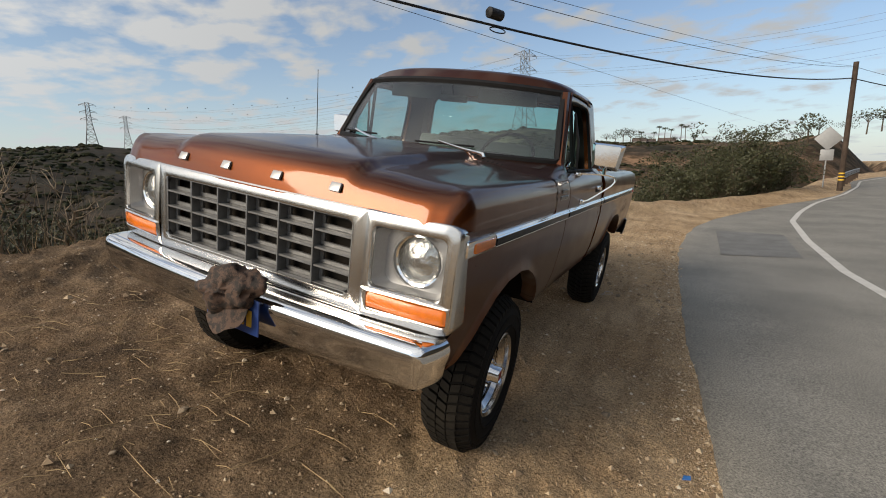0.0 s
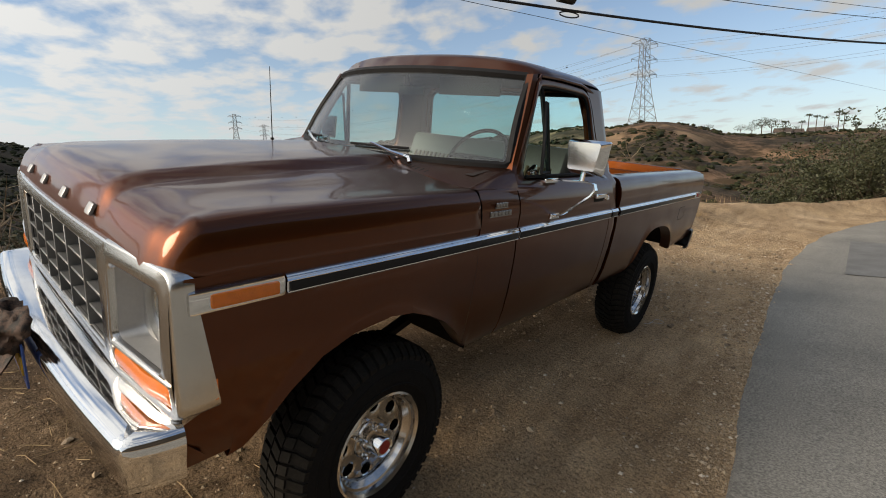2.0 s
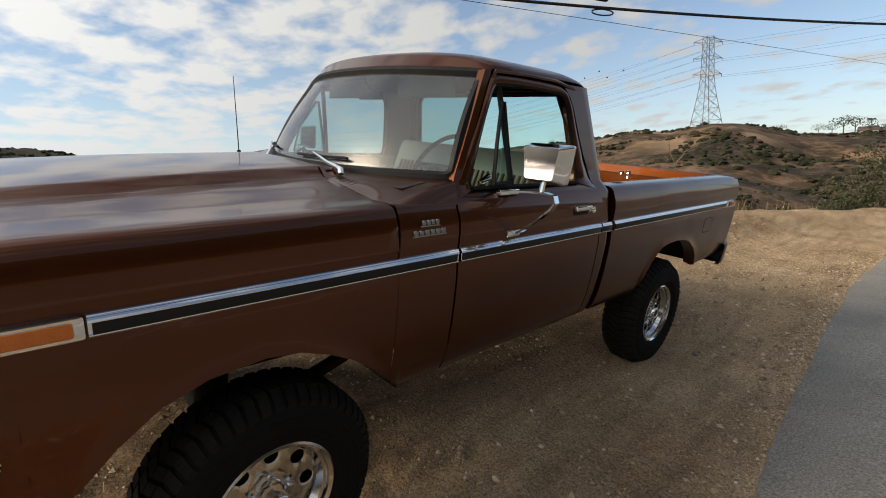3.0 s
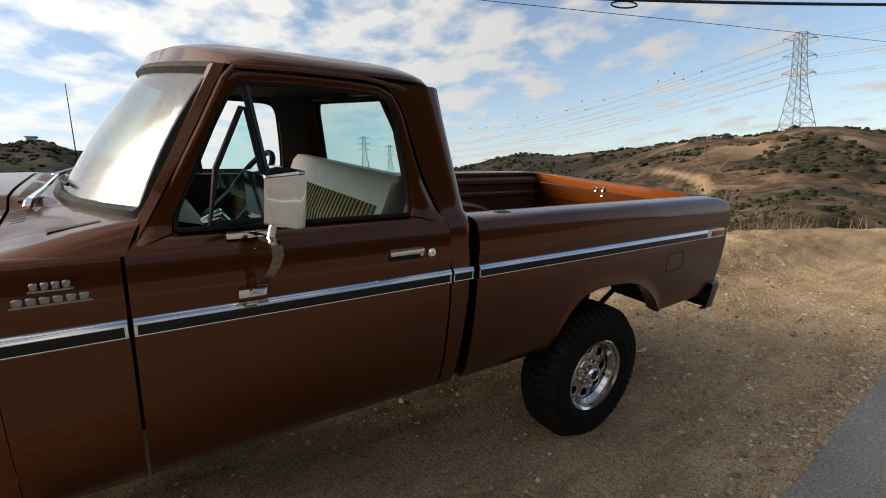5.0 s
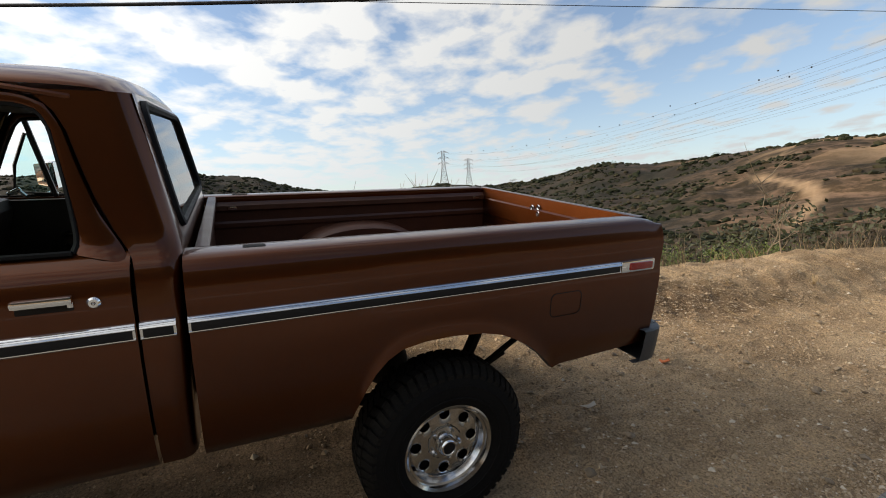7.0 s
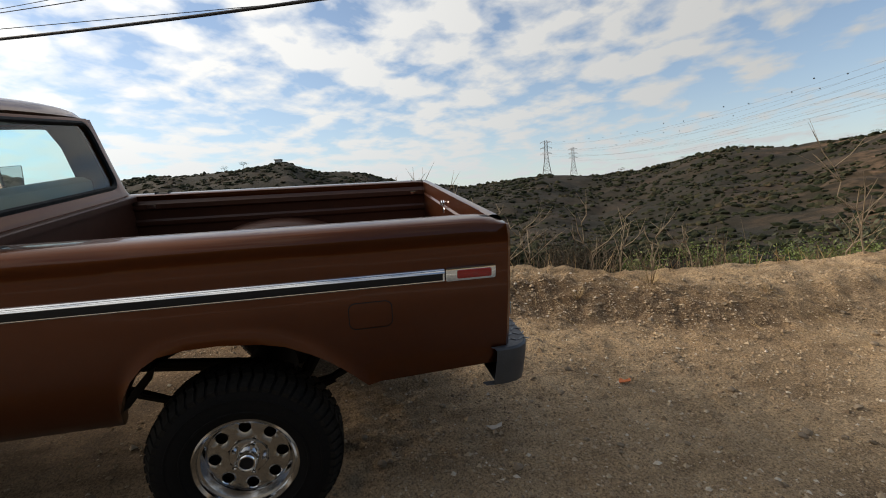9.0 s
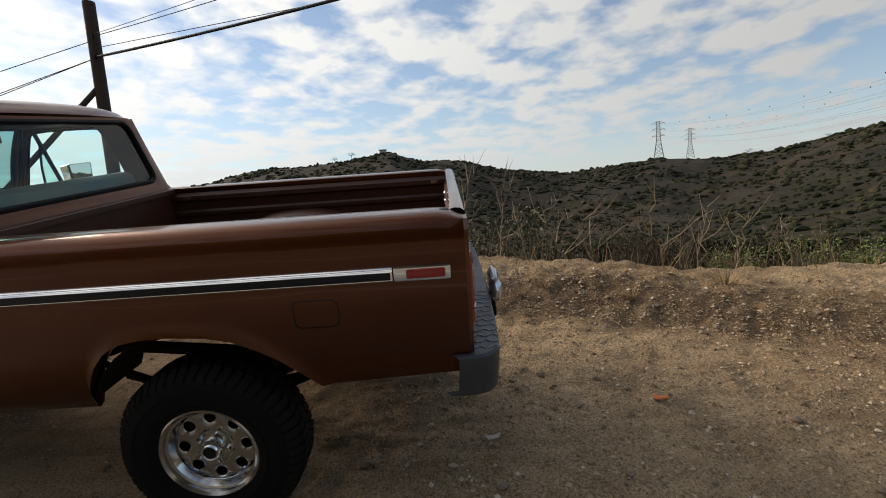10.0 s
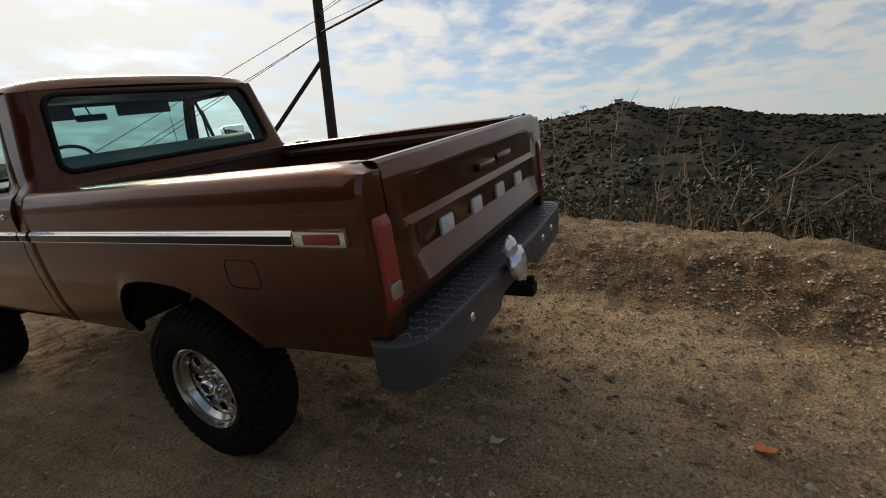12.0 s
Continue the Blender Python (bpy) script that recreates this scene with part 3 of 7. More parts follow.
SIDE_X = [0.905, 0.925, 0.942, 0.965, 0.982, 0.992, 0.996, 0.990, 0.990, 0.997, 0.993, 0.983, 0.968]


def side_x(z):
    return float(np.interp(z, SIDE_Z, SIDE_X))


ARCH_F_Y = [-0.56, -0.51, -0.45, -0.39, -0.29, -0.17, -0.01, 0.10, 0.20, 0.30, 0.37, 0.44, 0.51, 0.53]
ARCH_F_Z = [0.655, 0.71, 0.775, 0.84, 0.92, 0.965, 0.98, 0.965, 0.925, 0.87, 0.815, 0.745, 0.68, 0.655]
ARCH_R_Y = [2.535, 2.555, 2.58, 2.62, 2.67, 2.73, 2.83, 2.95, 3.10, 3.20, 3.29, 3.36, 3.42, 3.47, 3.52]
ARCH_R_Z = [0.67, 0.74, 0.80, 0.87, 0.925, 0.962, 0.98, 0.983, 0.97, 0.945, 0.90, 0.855, 0.805, 0.755, 0.70]


def sill(y):
    """Lower edge of the side panels."""
    if ARCH_F_Y[0] < y < ARCH_F_Y[-1]:
        return float(np.interp(y, ARCH_F_Y, ARCH_F_Z))
    if ARCH_R_Y[0] < y < ARCH_R_Y[-1]:
        return float(np.interp(y, ARCH_R_Y, ARCH_R_Z))
    if y > 3.5:
        return 0.70 + 0.03 * (y - 3.5) / 0.65
    if y < -0.5:
        return float(np.interp(y, [-0.74, -0.56], [0.79, 0.655]))
    return 0.652


def columns(y0, y1, n):
    ys = set(np.linspace(y0, y1, n).tolist())
    for k in ARCH_F_Y + ARCH_R_Y:
        if y0 < k < y1:
            ys.add(k)
    return sorted(ys)


def flange(y):
    """Widening lip round the wheel openings."""
    for cy, a in ((-0.02, 0.62), (3.03, 0.62)):
        if abs(y - cy) < a:
            return 0.014
    return 0.0


def side_rows(ys, top):
    """Rows of points up the body side at each y; top(y) gives the points above the shoulder."""
    rows = []
    for y in ys:
        zb = sill(y)
        arch = zb > 0.672 and y < 3.55
        zs = [zb + (1.385 - zb) * k / 15 for k in range(16)]
        row = []
        deep = 0.07 if arch else 0.035
        row.append((side_x(zb) - deep, y, zb + 0.012))
        row.append((side_x(zb) - 0.012, y, zb))
        for z in zs:
            lip = 0.016 * max(0.0, 1 - (z - zb) / 0.055) if arch else 0.0
            row.append((side_x(z) + lip, y, z + (0.006 if z == zb else 0)))
        rows.append(row + top(y))
    return rows


def both(build, name, material, parent=None, label=""):
    """A panel for the left side and its mirror image for the right."""
    out = []
    for sgn in (1, -1):
        bm = bmesh.new()
        build(bm)
        if sgn < 0:
            bmesh.ops.scale(bm, vec=(-1, 1, 1), verts=bm.verts)
        out.append(part(name, bm, material, parent or truck, label))
    return out


# nose: how far back the front face lies at each x
def nose_back(x):
    a = abs(x)
    return 0.010 * (a / 0.6) ** 2 + 0.020 * float(smooth(0.84, 0.99, np.array(a)))


# profile of the nose: distance along y and height below the top line
NOSE = [(0.0, -0.135), (0.006, -0.115), (0.014, -0.090), (0.026, -0.062), (0.043, -0.038), (0.068, -0.019), (0.105, -0.007), (0.16, 0.0)]


def hood_top(x, y):
    a = abs(x)
    crown = 0.012 * (1 - (a / 0.96) ** 2)
    mid = float(np.interp(y, [-0.74, -0.55, 0.0, 0.55], [1.395, 1.408, 1.436, 1.452]))
    shoulder = float(np.interp(y, [-0.74, -0.5, 0.8], [1.388, 1.396, 1.406]))
    w0 = float(np.interp(y, [-0.7, 0.5], [0.50, 0.40]))
    rise = float(np.interp(y, [-0.74, -0.58, -0.25], [0.014, 0.028, 0.034]))
    plateau = 1 - float(smooth(w0, w0 + 0.040, np.array(a)))
    z = shoulder + (mid - shoulder) * (1 - float(smooth(0.2, 0.92, np.array(a)))) + rise * plateau + crown * (1 - float(smooth(0.6, 0.8, np.array(a))))
    return z


CORNER_X, CORNER_Y, FLANK = 0.900, 0.105, 0.996
NOSE_D = [p[0] for p in NOSE]
NOSE_Z = [-p[1] for p in NOSE]
FLANK_D = [0.0, 0.001, 0.004, 0.012, 0.022, 0.034, 0.050, 0.075, 0.096]
FLANK_Z = [0.145, 0.113, 0.083, 0.053, 0.030, 0.014, 0.005, 0.001, 0.0]


def hood_point(a, b):
    """A place on the hood, a in from its flank and b back from its front edge."""
    side_r = FLANK - CORNER_X
    y_c = -0.742 + nose_back(CORNER_X)
    x, w, da, db = FLANK - a, 0.0, a, b
    if a >= side_r:
        y = -0.742 + nose_back(x) + b
        drop = float(np.interp(b, NOSE_D, NOSE_Z))
    elif b >= CORNER_Y:
        y = y_c + b
        drop = float(np.interp(a, FLANK_D, FLANK_Z)) + float(np.interp(b, NOSE_D, NOSE_Z)) * a / side_r
    else:
        # round the corner: square rings become arcs
        p, q = a / side_r, b / CORNER_Y
        m = min(p, q)
        ang = 0.0 if m >= 0.9999 else (math.pi / 4 * (1 - (q - m) / (1 - m)) if p <= q else math.pi / 4 * (1 + (p - m) / (1 - m)))
        ang = math.pi / 2 - ang
        x = CORNER_X + side_r * (1 - m) * math.cos(math.pi / 2 - ang)
        y = y_c + CORNER_Y - CORNER_Y * (1 - m) * math.sin(math.pi / 2 - ang)
        w = float(smooth(0.05, 0.95, np.array(ang / (math.pi / 2))))
        drop = (1 - w) * float(np.interp(m * CORNER_Y, NOSE_D, NOSE_Z)) + w * float(np.interp(m * side_r, FLANK_D, FLANK_Z))
    y0 = -0.742 + nose_back(min(x, CORNER_X))
    zt = hood_top(x, max(y, y0 + 0.16))
    return (x, y, zt - drop * (zt - 1.256) / 0.138)


def build_hood(bm):
    a_s = FLANK_D + np.linspace(0.12, FLANK, 34).tolist()
    half = [[] for k in a_s]
    for n, a in enumerate(a_s):
        y_first = -0.742 + nose_back(min(FLANK - a, CORNER_X))
        far = 0.470 - y_first
        b_s = sorted(set(NOSE_D + [0.054, 0.086])) + [0.16 + (far - 0.16) * k / 24 for k in range(1, 25)]
        col = [hood_point(a, b) for b in b_s]
        f, l = col[0], col[-1]
        half[n] = [(f[0] - (0.02 if a < 0.09 else 0), f[1] + 0.025, f[2] - 0.003)] + col + [(l[0], l[1] + 0.003, l[2] - 0.03)]
    skirt = [(p[0] - 0.02, p[1], p[2] - 0.004) for p in half[0]]
    left = [skirt] + half
    right = [[(-x, y, z) for x, y, z in col] for col in left[:-1]]
    grid(bm, left + right[::-1])


bm = bmesh.new(); build_hood(bm)
hood = part("hood", bm, PAINT, truck, "copper-brown hood with a raised middle panel", sharp=60)


def wing_edge(z):
    """Leading edge of the wing, which slants back towards the bumper."""
    return float(np.interp(z, [0.86, 0.92, 1.21, 1.27], [-0.592, -0.602, -0.672, -0.676]))


def build_fender(bm):
    # the flank under the hood's edge
    rows = []
    for y in columns(-0.560, 0.476, 34):
        zb = sill(y)
        arch = zb > 0.672
        row = [(side_x(zb) - (0.07 if arch else 0.035), y, zb + 0.012), (side_x(zb) - 0.012, y, zb)]
        for k in range(14):
            z = zb + (1.254 - zb) * k / 13
            lip = 0.016 * max(0.0, 1 - (z - zb) / 0.055) if arch else 0.0
            row.append((side_x(z) + lip, y, z + (0.006 if k == 0 else 0)))
        rows.append(row + [(0.972, y, 1.255)])
    grid(bm, rows)
    # behind the hood it rises to the cowl

    def top(y):
        return [(0.9615, y, 1.3955), (0.950, y, 1.402), (0.90, y, 1.402), (0.86, y, 1.402), (0.802, y, 1.402), (0.799, y, 1.372)]
    grid(bm, side_rows(columns(0.478, 0.762, 10), top))
    # in front of the wheel it runs on to the lamp surround
    low = []
    for k in range(6):
        row = []
        for j in range(15):
            z = 0.70 + (1.254 - 0.70) * j / 14
            y0 = wing_edge(z) if z > 0.875 else -0.690
            y = y0 + (-0.558 - y0) * k / 5 if y0 < -0.56 else y0 * (1 - k / 5) - 0.545 * k / 5
            row.append((side_x(z), y, z))
        low.append(row)
    grid(bm, low)


both(build_fender, "fender", PAINT, label="copper-brown front wing")


# ---- doors ----
def green_x(z):
    """Half width of the glasshouse at height z."""
    return float(np.interp(z, [1.385, 1.415, 1.44, 1.93], [0.968, 0.935, 0.905, 0.800]))


def outline_door(n_each):
    """Upper door frame: outer outline, from front foot round to the rear foot, (y, z)."""
    pts = [(0.785, 1.40), (0.838, 1.47), (0.93, 1.62), (1.02, 1.79), (1.065, 1.875), (1.10, 1.912), (1.25, 1.918), (1.45, 1.918), (1.60, 1.912), (1.665, 1.885), (1.70, 1.82), (1.735, 1.68), (1.775, 1.55), (1.82, 1.46), (1.85, 1.40)]
    return resample(pts, n_each)


def outline_window(n_each):
    pts = [(0.905, 1.435), (0.905, 1.475), (0.965, 1.60), (1.035, 1.745), (1.09, 1.845), (1.12, 1.876), (1.25, 1.884), (1.45, 1.884), (1.60, 1.880), (1.648, 1.862), (1.672, 1.81), (1.694, 1.66), (1.707, 1.54), (1.712, 1.47), (1.698, 1.435)]
    return resample(pts, n_each)


def resample(pts, n):
    p = np.array(pts, float)
    s = np.concatenate([[0], np.cumsum(np.hypot(*np.diff(p, axis=0).T))])
    t = np.linspace(0, s[-1], n)
    return list(zip(np.interp(t, s, p[:, 0]).tolist(), np.interp(t, s, p[:, 1]).tolist()))


def build_door(bm):
    ys = np.linspace(0.772, 1.848, 16).tolist()
    rows = side_rows(ys, lambda y: [(0.952, y, 1.402), (0.930, y, 1.418), (0.908, y, 1.432), (0.900, y, 1.434), (0.86, y, 1.434), (0.855, y, 1.36)])
    rows = [[(0.95 * p[0], p[1] + 0.001, p[2]) for p in rows[0]]] + rows + [[(0.95 * p[0], p[1] - 0.001, p[2]) for p in rows[-1]]]
    grid(bm, rows)
    n = 60
    o, w = outline_door(n), outline_window(n)
    ring = []
    for (oy, oz), (wy, wz) in zip(o, w):
        row = []
        for k, dep in ((0, 0.03), (0, 0.004), (0.06, 0), (0.5, -0.004), (0.9, 0.0), (1.0, 0.012), (1.0, 0.05)):
            y, z = oy + (wy - oy) * k, oz + (wz - oz) * k
            row.append((green_x(z) - dep, y, z))
        ring.append(row)
    grid(bm, ring)


doors = both(build_door, "door", PAINT)


def build_window_glass(bm):
    w = outline_window(40)
    pts = [(green_x(z) - 0.03, y, z) for y, z in w]
    base = [(green_x(1.43) - 0.03, 0.905 + (1.698 - 0.905) * k / 39, 1.43) for k in range(40)]
    grid(bm, [[(a[0] * (1 - t) + b[0] * t, a[1] * (1 - t) + b[1] * t, a[2] * (1 - t) + b[2] * t) for a, b in zip(pts, base)] for t in (0, 0.5, 1)])


def window_gasket(bm):
    tube(bm, [(green_x(z) - 0.012, y, z) for y, z in outline_window(50)], 0.010, 6)
    tube(bm, [(green_x(1.434) + 0.0, 0.905, 1.438), (green_x(1.434), 1.698, 1.438)], 0.009, 6)


for d, sgn in zip(doors, (1, -1)):
    bm = bmesh.new(); window_gasket(bm)
    if sgn < 0:
        bmesh.ops.scale(bm, vec=(-1, 1, 1), verts=bm.verts)
    part("window_seal", bm, BLACK, d, "black rubber window seal")
    # vent window: post, frame and latch, swung a little open
    bm = bmesh.new()
    tube(bm, [(sgn * 0.875, 1.205, 1.43), (sgn * 0.80, 1.140, 1.868)], 0.014, 6)
    part("vent_post", bm, TRIM_BLACK, d)
    bm = bmesh.new()
    tube(bm, [(sgn * 0.88, 1.19, 1.45), (sgn * 0.95, 0.99, 1.46), (sgn * 0.925, 1.02, 1.62), (sgn * 0.85, 1.115, 1.80), (sgn * 0.85, 1.13, 1.80), (sgn * 0.88, 1.19, 1.45)], 0.009, 6)
    vent = part("vent_window", bm, BLACK, d, "black-framed quarter window swung open")
    bm = bmesh.new()
    grid(bm, [[(sgn * 0.88, 1.185, 1.455), (sgn * 0.948, 0.995, 1.465)], [(sgn * 0.865, 1.15, 1.64), (sgn * 0.925, 1.022, 1.62)], [(sgn * 0.851, 1.128, 1.795), (sgn * 0.853, 1.118, 1.79)]])
    g = part("pane", bm, GLASS, vent); g.visible_shadow = False
    bm = bmesh.new()
    box(bm, -0.012, 0.012, -0.05, 0.02, -0.012, 0.012, 0.006, Matrix.Translation((sgn * 0.885, 1.02, 1.475)) @ Euler((0.5, 0, 0)).to_matrix().to_4x4())
    tube(bm, [(sgn * 0.885, 1.03, 1.475), (sgn * 0.885, 1.06, 1.44)], 0.010, 6)
    part("latch", bm, CHROME, vent, "chrome latch")
    # handle, over its recess
    bm = bmesh.new()
    box(bm, 0.988, 1.020, 1.560, 1.706, 1.306, 1.332, 0.010)
    box(bm, 0.985, 1.012, 1.690, 1.706, 1.296, 1.325, 0.004)
    if sgn < 0:
        bmesh.ops.scale(bm, vec=(-1, 1, 1), verts=bm.verts)
    part("door_handle", bm, CHROME, d, "chrome push-button handle")
    # no hollow is cut: a dark block stands for the recess's shade
    bm = bmesh.new()
    box(bm, 0.985, 0.9975, 1.563, 1.703, 1.282, 1.312, 0.006)
    if sgn < 0:
        bmesh.ops.scale(bm, vec=(-1, 1, 1), verts=bm.verts)
    part("handle_recess_shade", bm, SEAM, d)
    bm = bmesh.new()
    lathe(bm, [(0.990, 0.0), (1.004, 0.006), (1.004, 0.013), (0.998, 0.018), (0.985, 0.018)], 20, Matrix.Translation((0, 1.752, 1.300)))
    if sgn < 0:
        bmesh.ops.scale(bm, vec=(-1, 1, 1), verts=bm.verts)
    part("door_lock", bm, CHROME, d, "round chrome lock")
    bm = bmesh.new()
    box(bm, sgn * 0.80, sgn * 0.86, 0.86, 1.82, 0.72, 1.425, 0.01)
    box(bm, sgn * 0.74, sgn * 0.80, 1.25, 1.60, 1.16, 1.22, 0.015)
    part("inner_panel", bm, DARK_VINYL, d, "dark brown door lining with arm rest")


# ---- cab ----
def cab_corner(bm):
    """From the door seam round the rear corner of the cab."""
    zs = [0.66, 0.67, 0.72, 0.80, 0.95, 1.10, 1.17, 1.215, 1.28, 1.34, 1.385, 1.41, 1.44, 1.5, 1.6, 1.7, 1.8, 1.86, 1.90, 1.925]
    rows = []
    for z in zs:
        ys = float(np.interp(z, [0.66, 1.40, 1.46, 1.55, 1.68, 1.82, 1.885, 1.93], [1.856, 1.856, 1.828, 1.783, 1.743, 1.708, 1.672, 1.60]))
        yr = float(np.interp(z, [0.66, 1.40, 1.93], [1.965, 1.992, 1.885]))
        xo = side_x(z) if z <= 1.385 else green_x(z)
        if z > 1.2:
            xo = min(xo, float(np.interp(z, [1.2, 1.385, 1.44, 1.93], [0.99, 0.958, 0.905, 0.800])))
        xi = float(np.interp(z, [0.66, 1.40, 1.93], [0.79, 0.797, 0.735]))
        rows.append([(xo - 0.03, ys - 0.0, z), (xo, ys + 0.002, z)] + [(xo, ys + (yr - 0.04 - ys) * k / 4, z) for k in range(1, 5)] +
                    [(xo - 0.014, yr - 0.014, z), (xo - 0.04, yr, z), ((xo + xi) / 2, yr + 0.003, z), (xi, yr + 0.004, z)])
    grid(bm, rows)


both(cab_corner, "cab_corner", PAINT)


def rear_y(z):
    return float(np.interp(z, [0.66, 1.40, 1.93], [1.969, 1.996, 1.889]))


def rounded_rect(x0, x1, z0, z1, r, n=8, top_in=0.0):
    pts = []
    for cx, cz, a0 in ((x1 - r, z0 + r, -90), (x1 - r, z1 - r, 0), (x0 + r, z1 - r, 90), (x0 + r, z0 + r, 180)):
        for k in range(n + 1):
            a = radians(a0 + 90 * k / n)
            x, z = cx + r * math.cos(a), cz + r * math.sin(a)
            t = (z - z0) / (z1 - z0)
            mid = (x0 + x1) / 2
            pts.append((mid + (x - mid) * (1 - top_in * t), z))
    return pts


def ring_panel(bm, outer, inner, place, steps=((0, 0), (1, 0), (1, 0.03))):
    """Quads between two closed outlines of equal count, with a turned-in lip; place(u, v, depth) gives the point."""
    rows = []
    for (ou, ov), (iu, iv) in zip(outer, inner):
        rows.append([place(ou + (iu - ou) * k, ov + (iv - ov) * k, dep) for k, dep in steps])
    grid(bm, rows, loop_u=True)


RW_IN = rounded_rect(-0.750, 0.750, 1.480, 1.900, 0.075, 10, 0.095)
RW_OUT = rounded_rect(-0.797, 0.797, 1.400, 1.930, 0.02, 10, 0.080)
bm = bmesh.new()
ring_panel(bm, RW_OUT, RW_IN, lambda u, v, d: (u, rear_y(v) - d, v), ((0, 0), (0.5, -0.002), (1, 0.004), (1, 0.05)))
grid(bm, [[(x, rear_y(z), z) for z in (0.66, 0.9, 1.2, 1.402)] for x in (-0.79, -0.4, 0, 0.4, 0.79)])
part("cab_back", bm, PAINT, truck)
bm = bmesh.new()
tube(bm, [(u, rear_y(v) + 0.004, v) for u, v in RW_IN + RW_IN[:1]], 0.015, 6)
part("rear_window_seal", bm, BLACK, truck, "black rubber window seal")
bm = bmesh.new()
bm.faces.new([bm.verts.new((u, rear_y(v) - 0.005, v)) for u, v in RW_IN])
g = part("rear_window", bm, GLASS, truck, "tinted rear window glass")


# roof: a low crowned shell over the drip rails
def roof_edges(x):
    a = abs(x) / 0.80
    return 0.882 + 0.198 * a ** 2.2, 1.897 - 0.022 * a ** 3 - 0.05 * a ** 12


def build_roof(bm):
    xs = 0.80 * np.sin(np.linspace(-math.pi / 2, math.pi / 2, 41))
    rows = []
    for x in xs:
        a = abs(x) / 0.80
        yf, yr = roof_edges(x)
        rim = 1.926 + 0.018 * (1 - a ** 2)
        crown = 0.076 * (1 - a ** 5) ** 0.6 + 0.014
        row = [(x * 0.948, yf + 0.03, rim - 0.018), (x * 0.960, yf, rim - 0.006)]
        for k in range(0, 25):
            t = k / 24
            f = (1 - abs(2 * t - 1) ** (7 if t < 0.5 else 4.5)) ** 0.55
            lean = -0.015 * math.sin(math.pi * t)
            row.append((x * (1.0 + 0.006 * f) * (0.962 + 0.038 * min(1.0, t / 0.16)), yf + (yr - yf) * t + (0.012 if k == 0 else 0), rim + crown * f))
        row.append((x * 0.985, yr - 0.01, rim - 0.02))
        rows.append(row)
    grid(bm, rows)


bm = bmesh.new(); build_roof(bm)
part("roof", bm, PAINT, truck, "brown roof with drip rails", sharp=50)


def drip_rail(bm):
    tube(bm, [(0.872, 0.90, 1.555), (0.842, 1.00, 1.74), (0.812, 1.075, 1.885), (0.806, 1.11, 1.926), (0.808, 1.3, 1.932), (0.808, 1.55, 1.930), (0.805, 1.66, 1.915), (0.80, 1.73, 1.905)], 0.009, 6)


both(drip_rail, "drip_rail", PAINT)


def a_pillar(bm):
    bot, top = Vector((0.900, 0.835, 1.42)), Vector((0.793, 1.085, 1.93))
    rows = []
    for k in range(9):
        t = k / 8
        p = bot.lerp(top, t)
        w = Vector((0.862, 0.800, 1.45)).lerp(Vector((0.762, 1.045, 1.925)), t)
        s = Vector((green_x(p.z), float(np.interp(p.z, [1.40, 1.47, 1.62, 1.79, 1.875, 1.93], [0.792, 0.837, 0.922, 1.012, 1.056, 1.088])), p.z))
        rows.append([w + Vector((-0.02, 0.05, 0)), w, (w + s) / 2 + Vector((0.012, -0.012, 0)), s, s + Vector((-0.03, 0.015, 0))])
    grid(bm, rows)


both(a_pillar, "windscreen_pillar", PAINT)


# windscreen: curved in plan, raked back
def screen(u, v):
    """u across -1..1, v from the foot 0 to the head 1."""
    a = abs(u)
    foot = Vector((0.860 * u, 0.585 + 0.245 * a ** 2.3, 1.462 + 0.020 * a ** 2))
    head = Vector((0.765 * u, 0.902 + 0.168 * a ** 2.3, 1.932 - 0.018 * a ** 2))
    p = foot.lerp(head, v)
    p.y -= 0.02 * math.sin(math.pi * v)
    return p


bm = bmesh.new()
grid(bm, [[screen(u, v) for v in np.linspace(0, 1, 9)] for u in np.linspace(-1, 1, 33)])
g = part("windscreen", bm, SCREEN, truck, "curved tinted windscreen")
rim_pts = [screen(u, 0) for u in np.linspace(-0.98, 0.98, 40)] + [screen(1, v) for v in np.linspace(0.04, 0.96, 12)] + [screen(u, 1) for u in np.linspace(0.98, -0.98, 40)] + [screen(-1, v) for v in np.linspace(0.96, 0.04, 12)]
bm = bmesh.new(); tube(bm, rim_pts + rim_pts[:1], 0.022, 6)
part("windscreen_seal", bm, BLACK, truck, "black rubber windscreen seal")
bm = bmesh.new(); tube(bm, [p + Vector((0, -0.014, 0.006)) for p in rim_pts + rim_pts[:1]], 0.005, 5)
part("windscreen_trim", bm, TRIM_BLACK, truck)


def build_cowl(bm):
    rows = []
    for u in np.linspace(-1, 1, 41):
        p = screen(u, 0)
        x = p.x * 1.02
        yb = 0.478
        row = [(x * 1.03, yb - 0.004, hood_top(x, 0.47) - 0.035), (x * 1.03, yb, hood_top(x, 0.47) - 0.004)]
        for k in range(1, 8):
            t = k / 7
            row.append((x * (1.03 - 0.03 * t), yb + (p.y - yb) * t, (hood_top(x, 0.47) - 0.004) * (1 - t) + (p.z - 0.006) * t + 0.006 * math.sin(math.pi * t)))
        row.append((x, p.y + 0.03, p.z - 0.03))
        rows.append(row)
    grid(bm, rows)


bm = bmesh.new(); build_cowl(bm)
cowl = part("cowl", bm, PAINT, truck)


